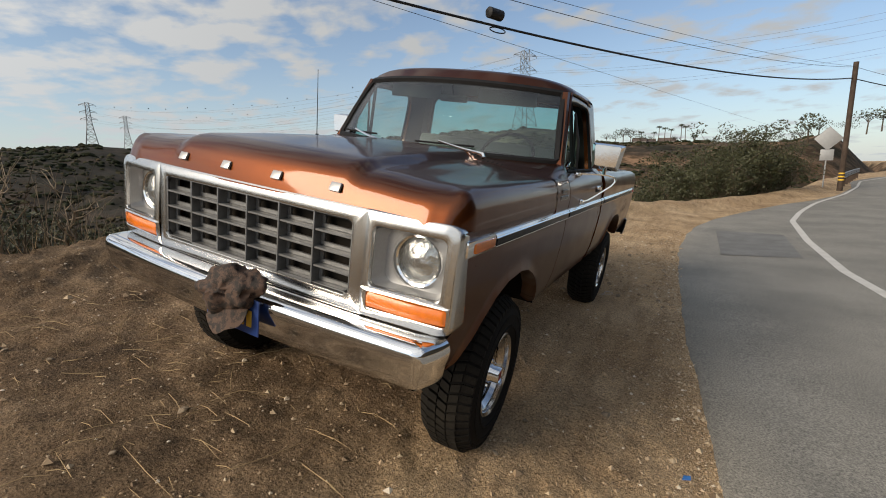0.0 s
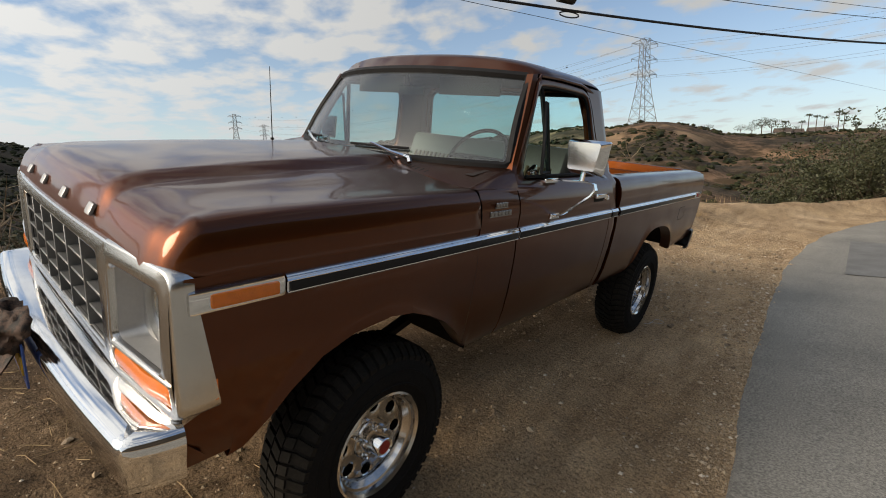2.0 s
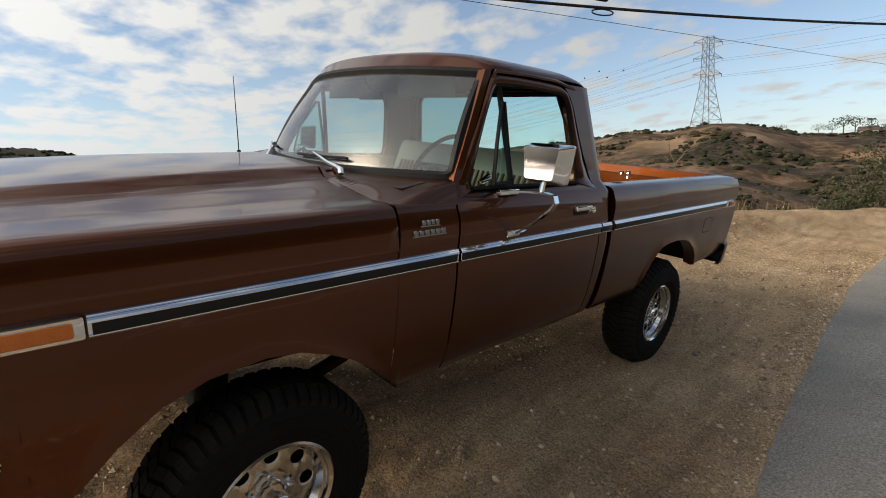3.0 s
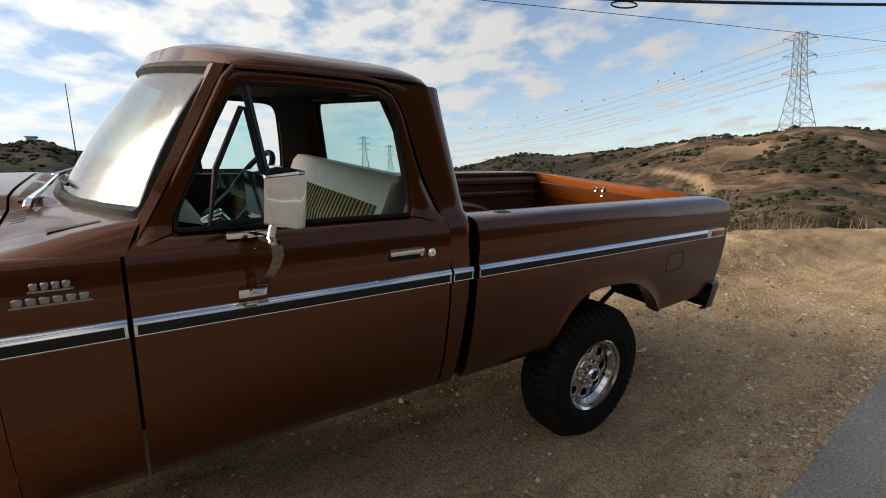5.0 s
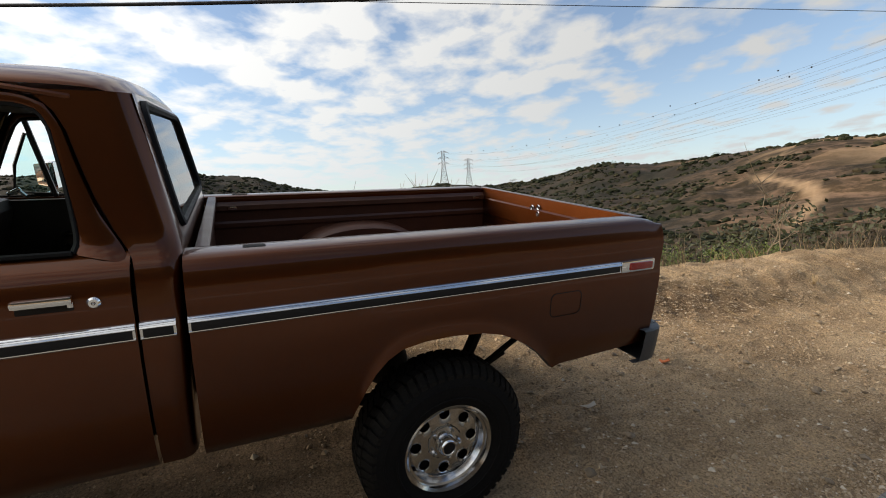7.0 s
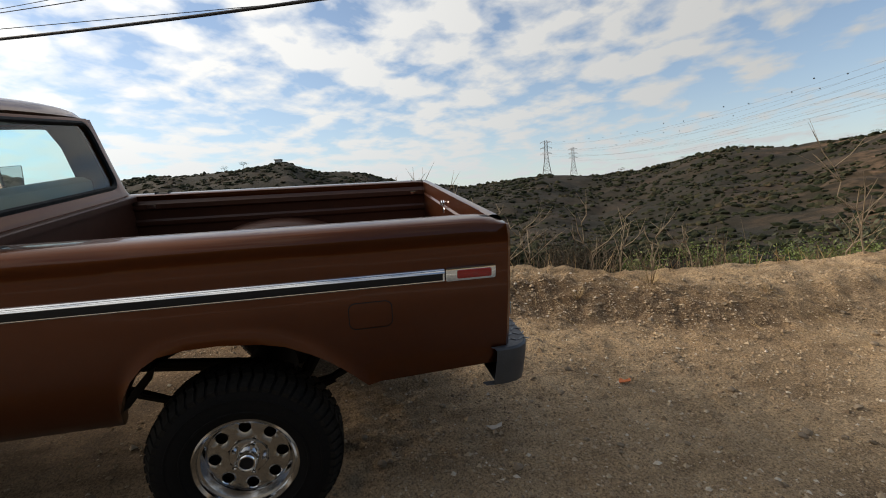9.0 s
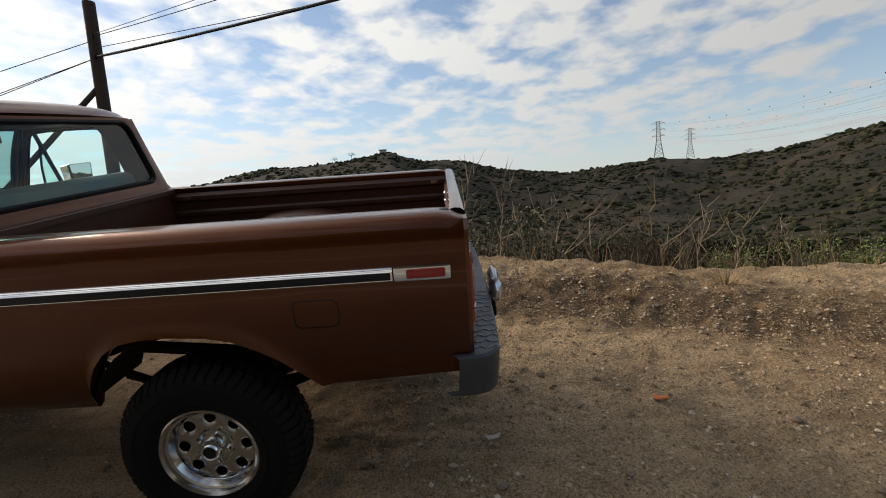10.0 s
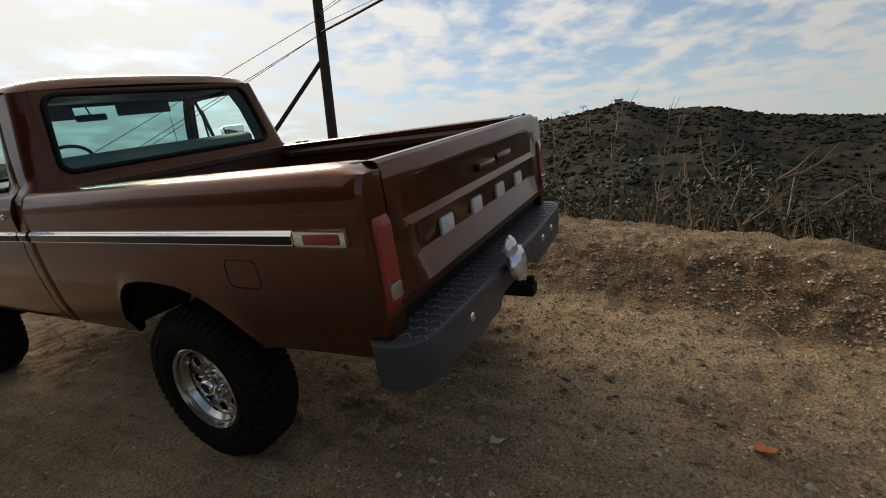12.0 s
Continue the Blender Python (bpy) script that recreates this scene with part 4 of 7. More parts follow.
def cowl_side(bm):
    """Top of the wing between hood, door and windscreen foot."""
    p = screen(1, 0)
    rows = []
    for k in range(11):
        t = k / 10
        x = p.x * 1.02
        inner = Vector((x * (1.03 - 0.03 * t), 0.478 + (p.y - 0.478) * t, (hood_top(x, 0.47) - 0.004) * (1 - t) + (p.z - 0.006) * t + 0.006 * math.sin(math.pi * t) + 0.001))
        outer = Vector((0.966, min(0.478 + 0.300 * t, 0.775), 1.388))
        row = []
        for m in range(7):
            w = m / 6
            q = inner.lerp(outer, w)
            q.z = inner.z + (outer.z - inner.z) * w ** 1.5
            row.append(q)
        rows.append([inner + Vector((-0.02, 0.0, -0.01))] + row)
    grid(bm, rows)


both(cowl_side, "cowl_side", PAINT)
# slotted air intake in front of the screen: flat dark strips paint the slots' shade
for k in range(44):
    if k in (21, 22):
        continue
    x = -0.62 + 1.24 * k / 43
    bm = bmesh.new()
    pf = screen(x / 0.877, 0)
    za, zb = [(hood_top(x, 0.47) - 0.004) * (1 - t) + (pf.z - 0.006) * t + 0.006 * math.sin(math.pi * t) for t in [(y_ - 0.478) / (pf.y - 0.478) for y_ in (0.498, 0.535)]]
    grid(bm, [[(x - 0.006, 0.498, za + 0.002), (x - 0.006, 0.535, zb + 0.002)], [(x + 0.006, 0.498, za + 0.002), (x + 0.006, 0.535, zb + 0.002)]])
    part("intake_slot_shade", bm, SEAM, cowl)


# ---- front: shell, grille, lamps ----
def shell_y(x, z):
    return -0.752 + nose_back(x) + 0.05 * (1.26 - z) * 0 + 0.012 * ((z - 1.06) / 0.2) ** 2


def front_place(sgn=1, y_off=0.0):
    return lambda u, v, d: (sgn * u, shell_y(u, v) + d + y_off, v)


def corner_rect(x0, x1, z0, z1, radii, n=6):
    """Outline with its own radius at each corner: lower right, upper right, upper left, lower left."""
    pts = []
    for (cx, cz, a0), r in zip(((x1, z0, -90), (x1, z1, 0), (x0, z1, 90), (x0, z0, 180)), radii):
        ox, oz = cx - math.copysign(r, cx - (x0 + x1) / 2), cz - math.copysign(r, cz - (z0 + z1) / 2)
        for k in range(n + 1):
            a = radians(a0 + 90 * k / n)
            pts.append((ox + r * math.cos(a), oz + r * math.sin(a)))
    return pts


FACE = ((0, -0.010), (0.35, -0.013), (0.82, -0.014), (0.94, -0.011), (1, -0.002), (1, 0.055))
GR_IN = corner_rect(-0.565, 0.565, 0.930, 1.222, (0.035,) * 4)
GR_OUT = corner_rect(-0.622, 0.622, 0.872, 1.268, (0.0005,) * 4)
bm = bmesh.new()
ring_panel(bm, GR_OUT, GR_IN, front_place(), FACE)
for z, dz in ((1.268, 1), (0.872, -1)):
    grid(bm, [[(x, shell_y(x, z) - 0.010, z), (x, shell_y(x, z) - 0.006, z + dz * 0.006), (x, shell_y(x, z) + 0.05, z + dz * 0.008)] for x in np.linspace(-0.622, 0.622, 25)])
shell = part("grille_shell", bm, ALU, truck, "polished aluminium grille surround")


def lamp_shell(bm):
    ring_panel(bm, corner_rect(0.622, 0.985, 0.984, 1.268, (0.0005, 0.05, 0.0005, 0.0005)), corner_rect(0.658, 0.946, 0.998, 1.220, (0.026,) * 4), front_place(), FACE)
    ring_panel(bm, corner_rect(0.622, 0.985, 0.872, 0.984, (0.05, 0.0005, 0.0005, 0.0005)), corner_rect(0.652, 0.974, 0.908, 0.974, (0.012,) * 4), front_place(), FACE)
    # rolled outer border from the grille's top edge round the corner and back
    out = [p for p in corner_rect(0.0, 0.985, 0.872, 1.268, (0.05, 0.05, 0.001, 0.001)) if p[0] > 0.6]
    out = [(0.622, 0.872)] + out + [(0.622, 1.268)]
    rows = []
    for x, z in out:
        y = shell_y(x, z)
        side = float(smooth(0.93, 0.975, np.array(x)))
        oz = 0.009 if z > 1.21 else (-0.007 if z < 0.93 else 0.0)
        back = y + 0.046 + (max(0.0, wing_edge(z) - 0.002 - y - 0.046)) * side
        row = []
        for k in range(6):
            g = radians(18 * k)
            row.append((x + 0.013 * side * math.sin(g), y - 0.010 + 0.020 * (1 - math.cos(g)), z + oz * math.sin(g)))
        rows.append(row + [(x + 0.013 * side, y + (back - y) * 0.6, z + oz), (x + 0.011 * side, back, z + oz * 0.8)])
    grid(bm, rows)


both(lamp_shell, "lamp_shell", ALU, label="polished aluminium headlamp surround")


def lamp_bezel(bm):
    inner = [(0.808 + 0.098 * math.cos(a), 1.108 + 0.098 * math.sin(a)) for a in [radians(-90 + 360 * k / 28 + 6) for k in range(28)]]
    outer = rounded_rect(0.659, 0.945, 0.999, 1.219, 0.026, 6)
    ring_panel(bm, outer, inner, front_place(), ((0, 0.005), (0.03, 0.010), (0.16, 0.052), (0.30, 0.066), (0.80, 0.070), (1, 0.060), (1, 0.10)))


both(lamp_bezel, "lamp_bezel", SILVER, label="silver painted headlamp recess")


def headlamp(bm):
    m = Matrix.Translation((0.808, -0.652, 1.108)) @ Euler((0, 0, radians(-90))).to_matrix().to_4x4()
    lathe(bm, [(0.022 - 0.030 * (r / 0.09) ** 2 * 1.0, r) for r in np.linspace(0.0005, 0.0885, 10)], 32, m)


def lamp_rim(bm):
    m = Matrix.Translation((0.808, -0.652, 1.108)) @ Euler((0, 0, radians(-90))).to_matrix().to_4x4()
    lathe(bm, [(-0.03, 0.100), (0.004, 0.102), (0.010, 0.098), (0.006, 0.0895), (-0.012, 0.088)], 32, m)


for rimp, sgn in zip(both(lamp_rim, "headlamp", CHROME, label="round sealed-beam headlamp in a chrome ring"), (1, -1)):
    bm = bmesh.new(); headlamp(bm)
    if sgn < 0:
        bmesh.ops.scale(bm, vec=(-1, 1, 1), verts=bm.verts)
    part("lens", bm, LENS, rimp, "ribbed clear lens")


def turn_lamp(bm):
    xs = np.concatenate([np.linspace(0.654, 0.95, 14), np.linspace(0.958, 0.996, 8)])
    rows = []
    for x in xs:
        y = shell_y(x, 0.94) + 0.075 * float(smooth(0.955, 1.0, np.array(x))) ** 1.5
        rows.append([(x, y + 0.02, 0.910), (x, y - 0.006, 0.912), (x, y - 0.013, 0.928), (x, y - 0.013, 0.952), (x, y - 0.006, 0.968), (x, y + 0.02, 0.970)])
    grid(bm, rows)
    for r in (rows[0], rows[-1]):
        bm.faces.new([bm.verts.new(p) for p in r])


both(turn_lamp, "turn_lamp", AMBER, label="amber turn signal lens")

# the egg-crate grille: six bays across, four down, each bay with its own inner frame
bm = bmesh.new()
X0, X1, Z0, Z1 = -0.562, 0.562, 0.933, 1.225
for k in range(7):
    x = X0 + (X1 - X0) * k / 6
    w = 0.0042
    box(bm, x - w, x + w, -0.752 + nose_back(x), -0.690, Z0, Z1, 0.002, seg=1)
for k in range(5):
    z = Z0 + (Z1 - Z0) * k / 4
    for j in range(6):
        xa, xb = X0 + (X1 - X0) * j / 6, X0 + (X1 - X0) * (j + 1) / 6
        box(bm, xa, xb, -0.748 + nose_back((xa + xb) / 2), -0.690, z - 0.0045, z + 0.0045, 0.0015, seg=1)
# black ring standing in for the shaded gap between shell and grille
b2 = bmesh.new()
tube(b2, [(u, shell_y(u, v) + 0.004, v) for u, v in GR_IN + GR_IN[:1]], 0.008, 6)
part("grille_gap_shade", b2, BLACK, truck)
grille = part("grille", bm, GRILLE_GREY, truck, "grey egg-crate grille")
for j in range(6):
    for k in range(4):
        xa, xb = X0 + (X1 - X0) * j / 6, X0 + (X1 - X0) * (j + 1) / 6
        za, zb = Z0 + (Z1 - Z0) * k / 4, Z0 + (Z1 - Z0) * (k + 1) / 4
        bm = bmesh.new()
        for a, b, c, d in ((xa + 0.004, xb - 0.004, za + 0.0045, za + 0.022), (xa + 0.004, xa + 0.022, za + 0.02, zb - 0.0045), (xb - 0.016, xb - 0.004, za + 0.02, zb - 0.0045)):
            box(bm, a, b, -0.706, -0.692, c, d, 0.002, seg=1)
        part("bay_frame", bm, GRILLE_GREY, grille)
bm = bmesh.new(); box(bm, -0.56, 0.56, -0.66, -0.64, 0.90, 1.24)
part("radiator", bm, UNDER, truck, "dark radiator core")

# four raised metal marks along the hood's lip, and on the tailgate
for x in (-0.455, -0.155, 0.150, 0.455):
    bm = bmesh.new()
    box(bm, x - 0.026, x + 0.026, -0.006, 0.006, -0.019, 0.019, 0.006, None)
    o = part("hood_mark", bm, SILVER, hood, "small raised chrome block")
    o.matrix_basis = Matrix.Translation((0, -0.732 + nose_back(x), 1.328)) @ Euler((radians(-28), 0, 0)).to_matrix().to_4x4()

# front bumper: chrome channel with wrapped ends
def bumper_plan(s):
    """Plan of the bumper's face, s from -1 to 1."""
    a = abs(s)
    if a < 0.86:
        return 0.915 * s / 0.86, -0.885 + 0.045 * (a / 0.86) ** 2
    t = (a - 0.86) / 0.14
    ang = t * radians(80)
    return math.copysign(0.915 + 0.085 * math.sin(ang), s), -0.840 + 0.085 * (1 - math.cos(ang)) + 0.14 * max(0, t - 0.45)


BUMP = [(0.15, 0.862), (0.06, 0.866), (0.022, 0.862), (0.006, 0.848), (0.0, 0.828), (0.002, 0.80), (0.012, 0.765), (0.016, 0.735), (0.020, 0.705), (0.045, 0.682), (0.075, 0.676)]
bm = bmesh.new()
rows = []
for s in np.concatenate([np.linspace(-1, -0.86, 12), np.linspace(-0.84, 0.84, 31), np.linspace(0.86, 1, 12)]):
    x, y = bumper_plan(s)
    x2, y2 = bumper_plan(s + 0.001 if s < 0.999 else s - 0.001)
    tan = Vector((x2 - x, y2 - y)) * (1 if s < 0.999 else -1)
    tan.normalize()
    nrm = Vector((-tan.y, tan.x))
    rows.append([(x + nrm.x * d, y + nrm.y * d, z) for d, z in BUMP])
grid(bm, rows)
front_bumper = part("front_bumper", bm, CHROME, truck, "chrome front bumper with wrapped ends", sharp=60)
bm = bmesh.new()
grid(bm, [[(x, -0.735 + nose_back(x) + d, z) for d, z in ((0.02, 0.885), (0.0, 0.870), (-0.012, 0.852), (0.0, 0.80), (0.05, 0.74))] for x in np.linspace(-0.97, 0.97, 21)])
part("front_apron", bm, UNDER, truck)
bm = bmesh.new()
box(bm, -0.035, 0.270, -0.908, -0.902, 0.712, 0.860, 0.002)
plate = part("number_plate", bm, PLATE_BLUE, truck, "blue front plate under the bumper")
for k in range(6):
    bm = bmesh.new()
    box(bm, -0.012 + k * 0.044, 0.014 + k * 0.044, -0.912, -0.9075, 0.745, 0.812)
    part("plate_bar", bm, PLATE_YELLOW, plate)

# ---- side trim, markers, badge ----
def trim_run(y0, y1, sgn):
    b = bmesh.new()
    prof = [(0.984, 1.221), (0.994, 1.220), (1.001, 1.2165), (1.004, 1.2130), (1.003, 1.2118), (1.0072, 1.2080), (1.0062, 1.2068), (1.0097, 1.2025), (1.0092, 1.2005), (1.0045, 1.1990), (1.0045, 1.172), (1.009, 1.171), (1.0095, 1.168), (1.005, 1.163), (0.984, 1.161)]
    V = grid(b, [[(x, y, z) for x, z in prof] for y in (y0, (y0 + y1) / 2, y1)])
    b.faces.new(V[0]); b.faces.new(V[-1])
    k = bmesh.new()
    box(k, 0.990, 1.0085, y0 + 0.008, y1 - 0.008, 1.1722, 1.1992, 0.001)
    for q in (b, k):
        if sgn < 0:
            bmesh.ops.scale(q, vec=(-1, 1, 1), verts=q.verts)
    t = part("side_trim", b, CHROME, truck, "chrome side moulding with a black insert")
    part("insert", k, TRIM_BLACK, t)


for sgn in (1, -1):
    for y0, y1 in ((-0.415, 0.760), (0.774, 1.846), (1.858, 1.958), (1.992, 3.865)):
        trim_run(y0, y1, sgn)
    for y0, y1, mat, lab in ((-0.672, -0.418, AMBER, "amber side marker in a chrome frame"), (3.868, 4.092, RED, "red side marker in a chrome frame")):
        f = bmesh.new(); box(f, 0.985, 1.008, y0, y1, 1.160, 1.222, 0.012)
        l = bmesh.new(); box(l, 0.990, 1.016, y0 + 0.050, y1 - 0.022, 1.172, 1.210, 0.008)
        for q in (f, l):
            if sgn < 0:
                bmesh.ops.scale(q, vec=(-1, 1, 1), verts=q.verts)
        t = part("side_marker", f, CHROME, truck, lab)
        part("lens", l, mat, t)
    b = bmesh.new()
    for x0, x1, z in ((0.570, 0.655, 1.338), (0.532, 0.690, 1.302)):
        n = 4 if z > 1.32 else 6
        for k in range(n):
            w = (x1 - x0) / n
            box(b, 0.988, 1.001, x0 + k * w + 0.002, x0 + (k + 1) * w - 0.002, z - 0.010, z + 0.010, 0.003, seg=1)
        box(b, 0.988, 0.998, x0 - 0.003, x1 + 0.003, z - 0.015, z - 0.010)
    if sgn < 0:
        bmesh.ops.scale(b, vec=(-1, 1, 1), verts=b.verts)
    part("fender_badge", b, BADGE, truck, "small chrome badge of two rows of bars")

# ---- wing mirrors ----
for sgn in (1, -1):
    hd = bmesh.new()
    front = [(1.095 + (u - 1.095) * (0.80 + 0.20 * (v - 1.468) / 0.168), v) for u, v in rounded_rect(0.990, 1.200, 1.468, 1.636, 0.014, 3)]
    rows = []
    for dy, k, dz in ((0.045, 0.98, 0), (0.04, 1.0, 0), (0.022, 1.0, 0), (0.018, 0.985, 0), (-0.060, 0.80, 0.006), (-0.064, 0.77, 0.006)):
        rows.append([(1.10 + (u - 1.10) * k, 1.150 + dy, 1.55 + (v - 1.55) * k + dz) for u, v in front])
    V = grid(hd, rows, loop_v=True)
    hd.faces.new(V[-1])
    gl = bmesh.new()
    gl.faces.new([gl.verts.new((1.10 + (u - 1.10) * 0.95, 1.192, 1.55 + (v - 1.55) * 0.95)) for u, v in front])
    for q in (hd, gl):
        bmesh.ops.rotate(q, cent=(1.10, 1.15, 1.55), matrix=Euler((0, 0, radians(6))).to_matrix(), verts=q.verts)
    ar = bmesh.new()
    strap = [(0.955, 1.095, 1.424), (1.03, 1.105, 1.432), (1.13, 1.118, 1.438), (1.172, 1.122, 1.430), (1.182, 1.122, 1.405), (1.165, 1.118, 1.375), (1.09, 1.105, 1.305), (1.04, 1.095, 1.262), (1.005, 1.090, 1.246)]
    edge_n = []
    for k, p in enumerate(strap):
        a_, b_ = Vector(strap[max(0, k - 1)]), Vector(strap[min(len(strap) - 1, k + 1)])
        t_ = (b_ - a_).normalized()
        n_ = Vector((-t_.z, 0, t_.x)) * 0.004
        w_ = Vector((0, 0.015, 0))
        P_ = Vector(p)
        edge_n.append([P_ + w_ + n_, P_ - w_ + n_, P_ - w_ - n_, P_ + w_ - n_])
    grid(ar, edge_n, loop_v=True)
    tube(ar, [(1.10, 1.125, 1.435), (1.10, 1.135, 1.48)], 0.012, 8)
    ft, fb = bmesh.new(), bmesh.new()
    box(ft, 0.930, 0.960, 1.03, 1.16, 1.408, 1.432, 0.006)
    box(fb, 0.990, 1.010, 1.045, 1.13, 1.232, 1.262, 0.006)
    for q in (hd, gl, ar, ft, fb):
        if sgn < 0:
            bmesh.ops.scale(q, vec=(-1, 1, 1), verts=q.verts)
    mh = part("wing_mirror", hd, CHROME, truck, "chrome boxed wing mirror on a strap arm", sharp=22)
    part("mirror_glass", gl, material("mirror_silver", (0.85, 0.86, 0.86), rough=0.02, metal=1.0), mh)
    part("arm", ar, CHROME, mh)
    part("foot", ft, CHROME, mh)
    part("foot", fb, CHROME, mh)

# ---- wipers, antenna ----
for x0, x1 in ((0.483, 0.02), (-0.285, -0.72)):
    bm = bmesh.new()
    p0 = Vector((x0, 0.535, 1.472))
    u = (x1 + 0.16) / 0.86
    p1 = screen(max(-1, (x0 - 0.21) / 0.86), 0.10) + Vector((0, -0.035, 0.018))
    p2 = screen(max(-0.98, (x0 - 0.34) / 0.86), 0.10) + Vector((0, -0.03, 0.015))
    tube(bm, [p0 + Vector((0.012, -0.006, -0.012)), p0 + Vector((0.0, 0, 0.006)), p0.lerp(p2, 0.12) + Vector((0, 0, 0.006)), p0.lerp(p2, 0.45), p2], [0.013, 0.014, 0.011, 0.008, 0.006], 6)
    w = part("wiper", bm, CHROME, truck, "bright metal wiper arm")
    bm = bmesh.new()
    tube(bm, [screen(max(-0.99, min(0.99, (x1 + (x0 - x1) * t - 0.03) / 0.86)), 0.075 + 0.02 * t) + Vector((0, -0.016, 0.008)) for t in np.linspace(-0.05, 0.85, 8)], 0.007, 5)
    part("blade", bm, BLACK, w)
bm = bmesh.new()
tube(bm, [(-0.885, 0.588, 1.40), (-0.888, 0.588, 1.46)], 0.012, 8)
tube(bm, [(-0.888, 0.588, 1.45), (-0.905, 0.583, 1.91)], [0.0035, 0.002], 6)
part("antenna", bm, BLACK, truck, "thin whip antenna")

# ---- cab interior ----
bm = bmesh.new()
box(bm, -0.80, 0.80, 0.80, 1.95, 0.70, 0.76, 0.01)
box(bm, -0.80, 0.80, 0.55, 0.85, 0.74, 1.38, 0.02)
part("cab_floor", bm, DARK_VINYL, truck, "dark cab floor and firewall")
bm = bmesh.new()
grid(bm, [[(x, y, z) for y, z in ((0.60, 1.44), (0.72, 1.462), (0.90, 1.455), (1.00, 1.43), (1.02, 1.38), (0.99, 1.28), (0.96, 1.15), (0.90, 1.08))] for x in np.linspace(-0.83, 0.83, 21)])
part("dashboard", bm, DARK_VINYL, truck, "dark brown dashboard")
bm = bmesh.new()
box(bm, -0.70, 0.70, 1.28, 1.80, 0.98, 1.16, 0.06, seg=3)
seat = part("bench_seat", bm, SEAT_TAN, truck, "bench seat of cream vinyl and tan ribbed cloth")
bm = bmesh.new()
prof = [(1.60, 1.10), (1.645, 1.30), (1.70, 1.43), (1.735, 1.53), (1.765, 1.562), (1.82, 1.562), (1.865, 1.535), (1.87, 1.30), (1.84, 1.10)]
rows = [[(x, 1.765 + (y - 1.765) * (0.6 if abs(x) > 0.69 else 1), 1.33 + (z - 1.33) * (0.94 if abs(x) > 0.69 else 1)) for y, z in prof] for x in (-0.70, -0.685, -0.6, -0.3, 0, 0.3, 0.6, 0.685, 0.70)]
V = grid(bm, rows)
bm.faces.new(V[0]); bm.faces.new(V[-1])
part("backrest", bm, SEAT_WHITE, seat, "cream vinyl backrest")
for k in range(30):
    x = -0.61 + 0.0421 * k
    bm = bmesh.new()
    tube(bm, [(x, 1.612, 1.13), (x, 1.645, 1.30), (x, 1.698, 1.425)], [0.019, 0.020, 0.012], 6)
    part("rib", bm, SEAT_TAN, seat)
bm = bmesh.new()
c, ax = Vector((0.38, 1.20, 1.47)), Euler((radians(-35), 0, 0)).to_matrix()
tube(bm, [c + ax @ Vector((0.20 * math.cos(a), 0, 0.20 * math.sin(a))) for a in np.linspace(0, 2 * math.pi, 33)], 0.012, 8, caps=False)
tube(bm, [c + ax @ Vector((-0.19, 0, 0.0)), c + ax @ Vector((0, -0.04, -0.02)), c + ax @ Vector((0.19, 0, 0.0))], 0.014, 6)
tube(bm, [c + ax @ Vector((0, -0.03, -0.02)), (0.38, 0.98, 1.30)], 0.025, 8)
part("steering_wheel", bm, BLACK, truck, "black steering wheel")
bm = bmesh.new()
box(bm, -0.11, 0.11, 0.985, 1.005, 1.800, 1.850, 0.015)
tube(bm, [(0, 0.99, 1.85), (0, 0.96, 1.91)], 0.006, 6)
part("rear_view_mirror", bm, BLACK, truck, "black inside mirror")
for x in (-0.37, 0.37):
    bm = bmesh.new()
    box(bm, x - 0.22, x + 0.22, 1.05, 1.066, -0.05, 0.05, 0.008, Matrix.Translation((0, 0.02, 1.865)) @ Euler((radians(0), 0, 0)).to_matrix().to_4x4())
    part("sun_visor", bm, DARK_VINYL, truck, "dark sun visor")
bm = bmesh.new()
grid(bm, [[(x, y, 1.905 + 0.03 * (1 - (x / 0.78) ** 2)) for y in np.linspace(roof_edges(x)[0] + 0.05, 1.86, 6)] for x in np.linspace(-0.78, 0.78, 11)])
part("headliner", bm, DARK_VINYL, truck, "dark headliner")


def b_pillar_lining(bm):
    rows = []
    for z in (0.76, 1.2, 1.44, 1.6, 1.75, 1.88, 1.91):
        xo = min(side_x(min(z, 1.385)), green_x(max(z, 1.385))) - 0.05
        yf = float(np.interp(z, [0.7, 1.44, 1.6, 1.75, 1.86, 1.93], [1.84, 1.72, 1.70, 1.68, 1.64, 1.58]))
        rows.append([(xo, yf, z), (xo - 0.01, 1.80, z), (xo - 0.03, rear_y(z) - 0.05, z), (0.745 - 0.09 * max(0, (z - 1.5) / 0.4), rear_y(z) - 0.035, z)])
    grid(bm, rows)


both(b_pillar_lining, "pillar_lining", DARK_VINYL)

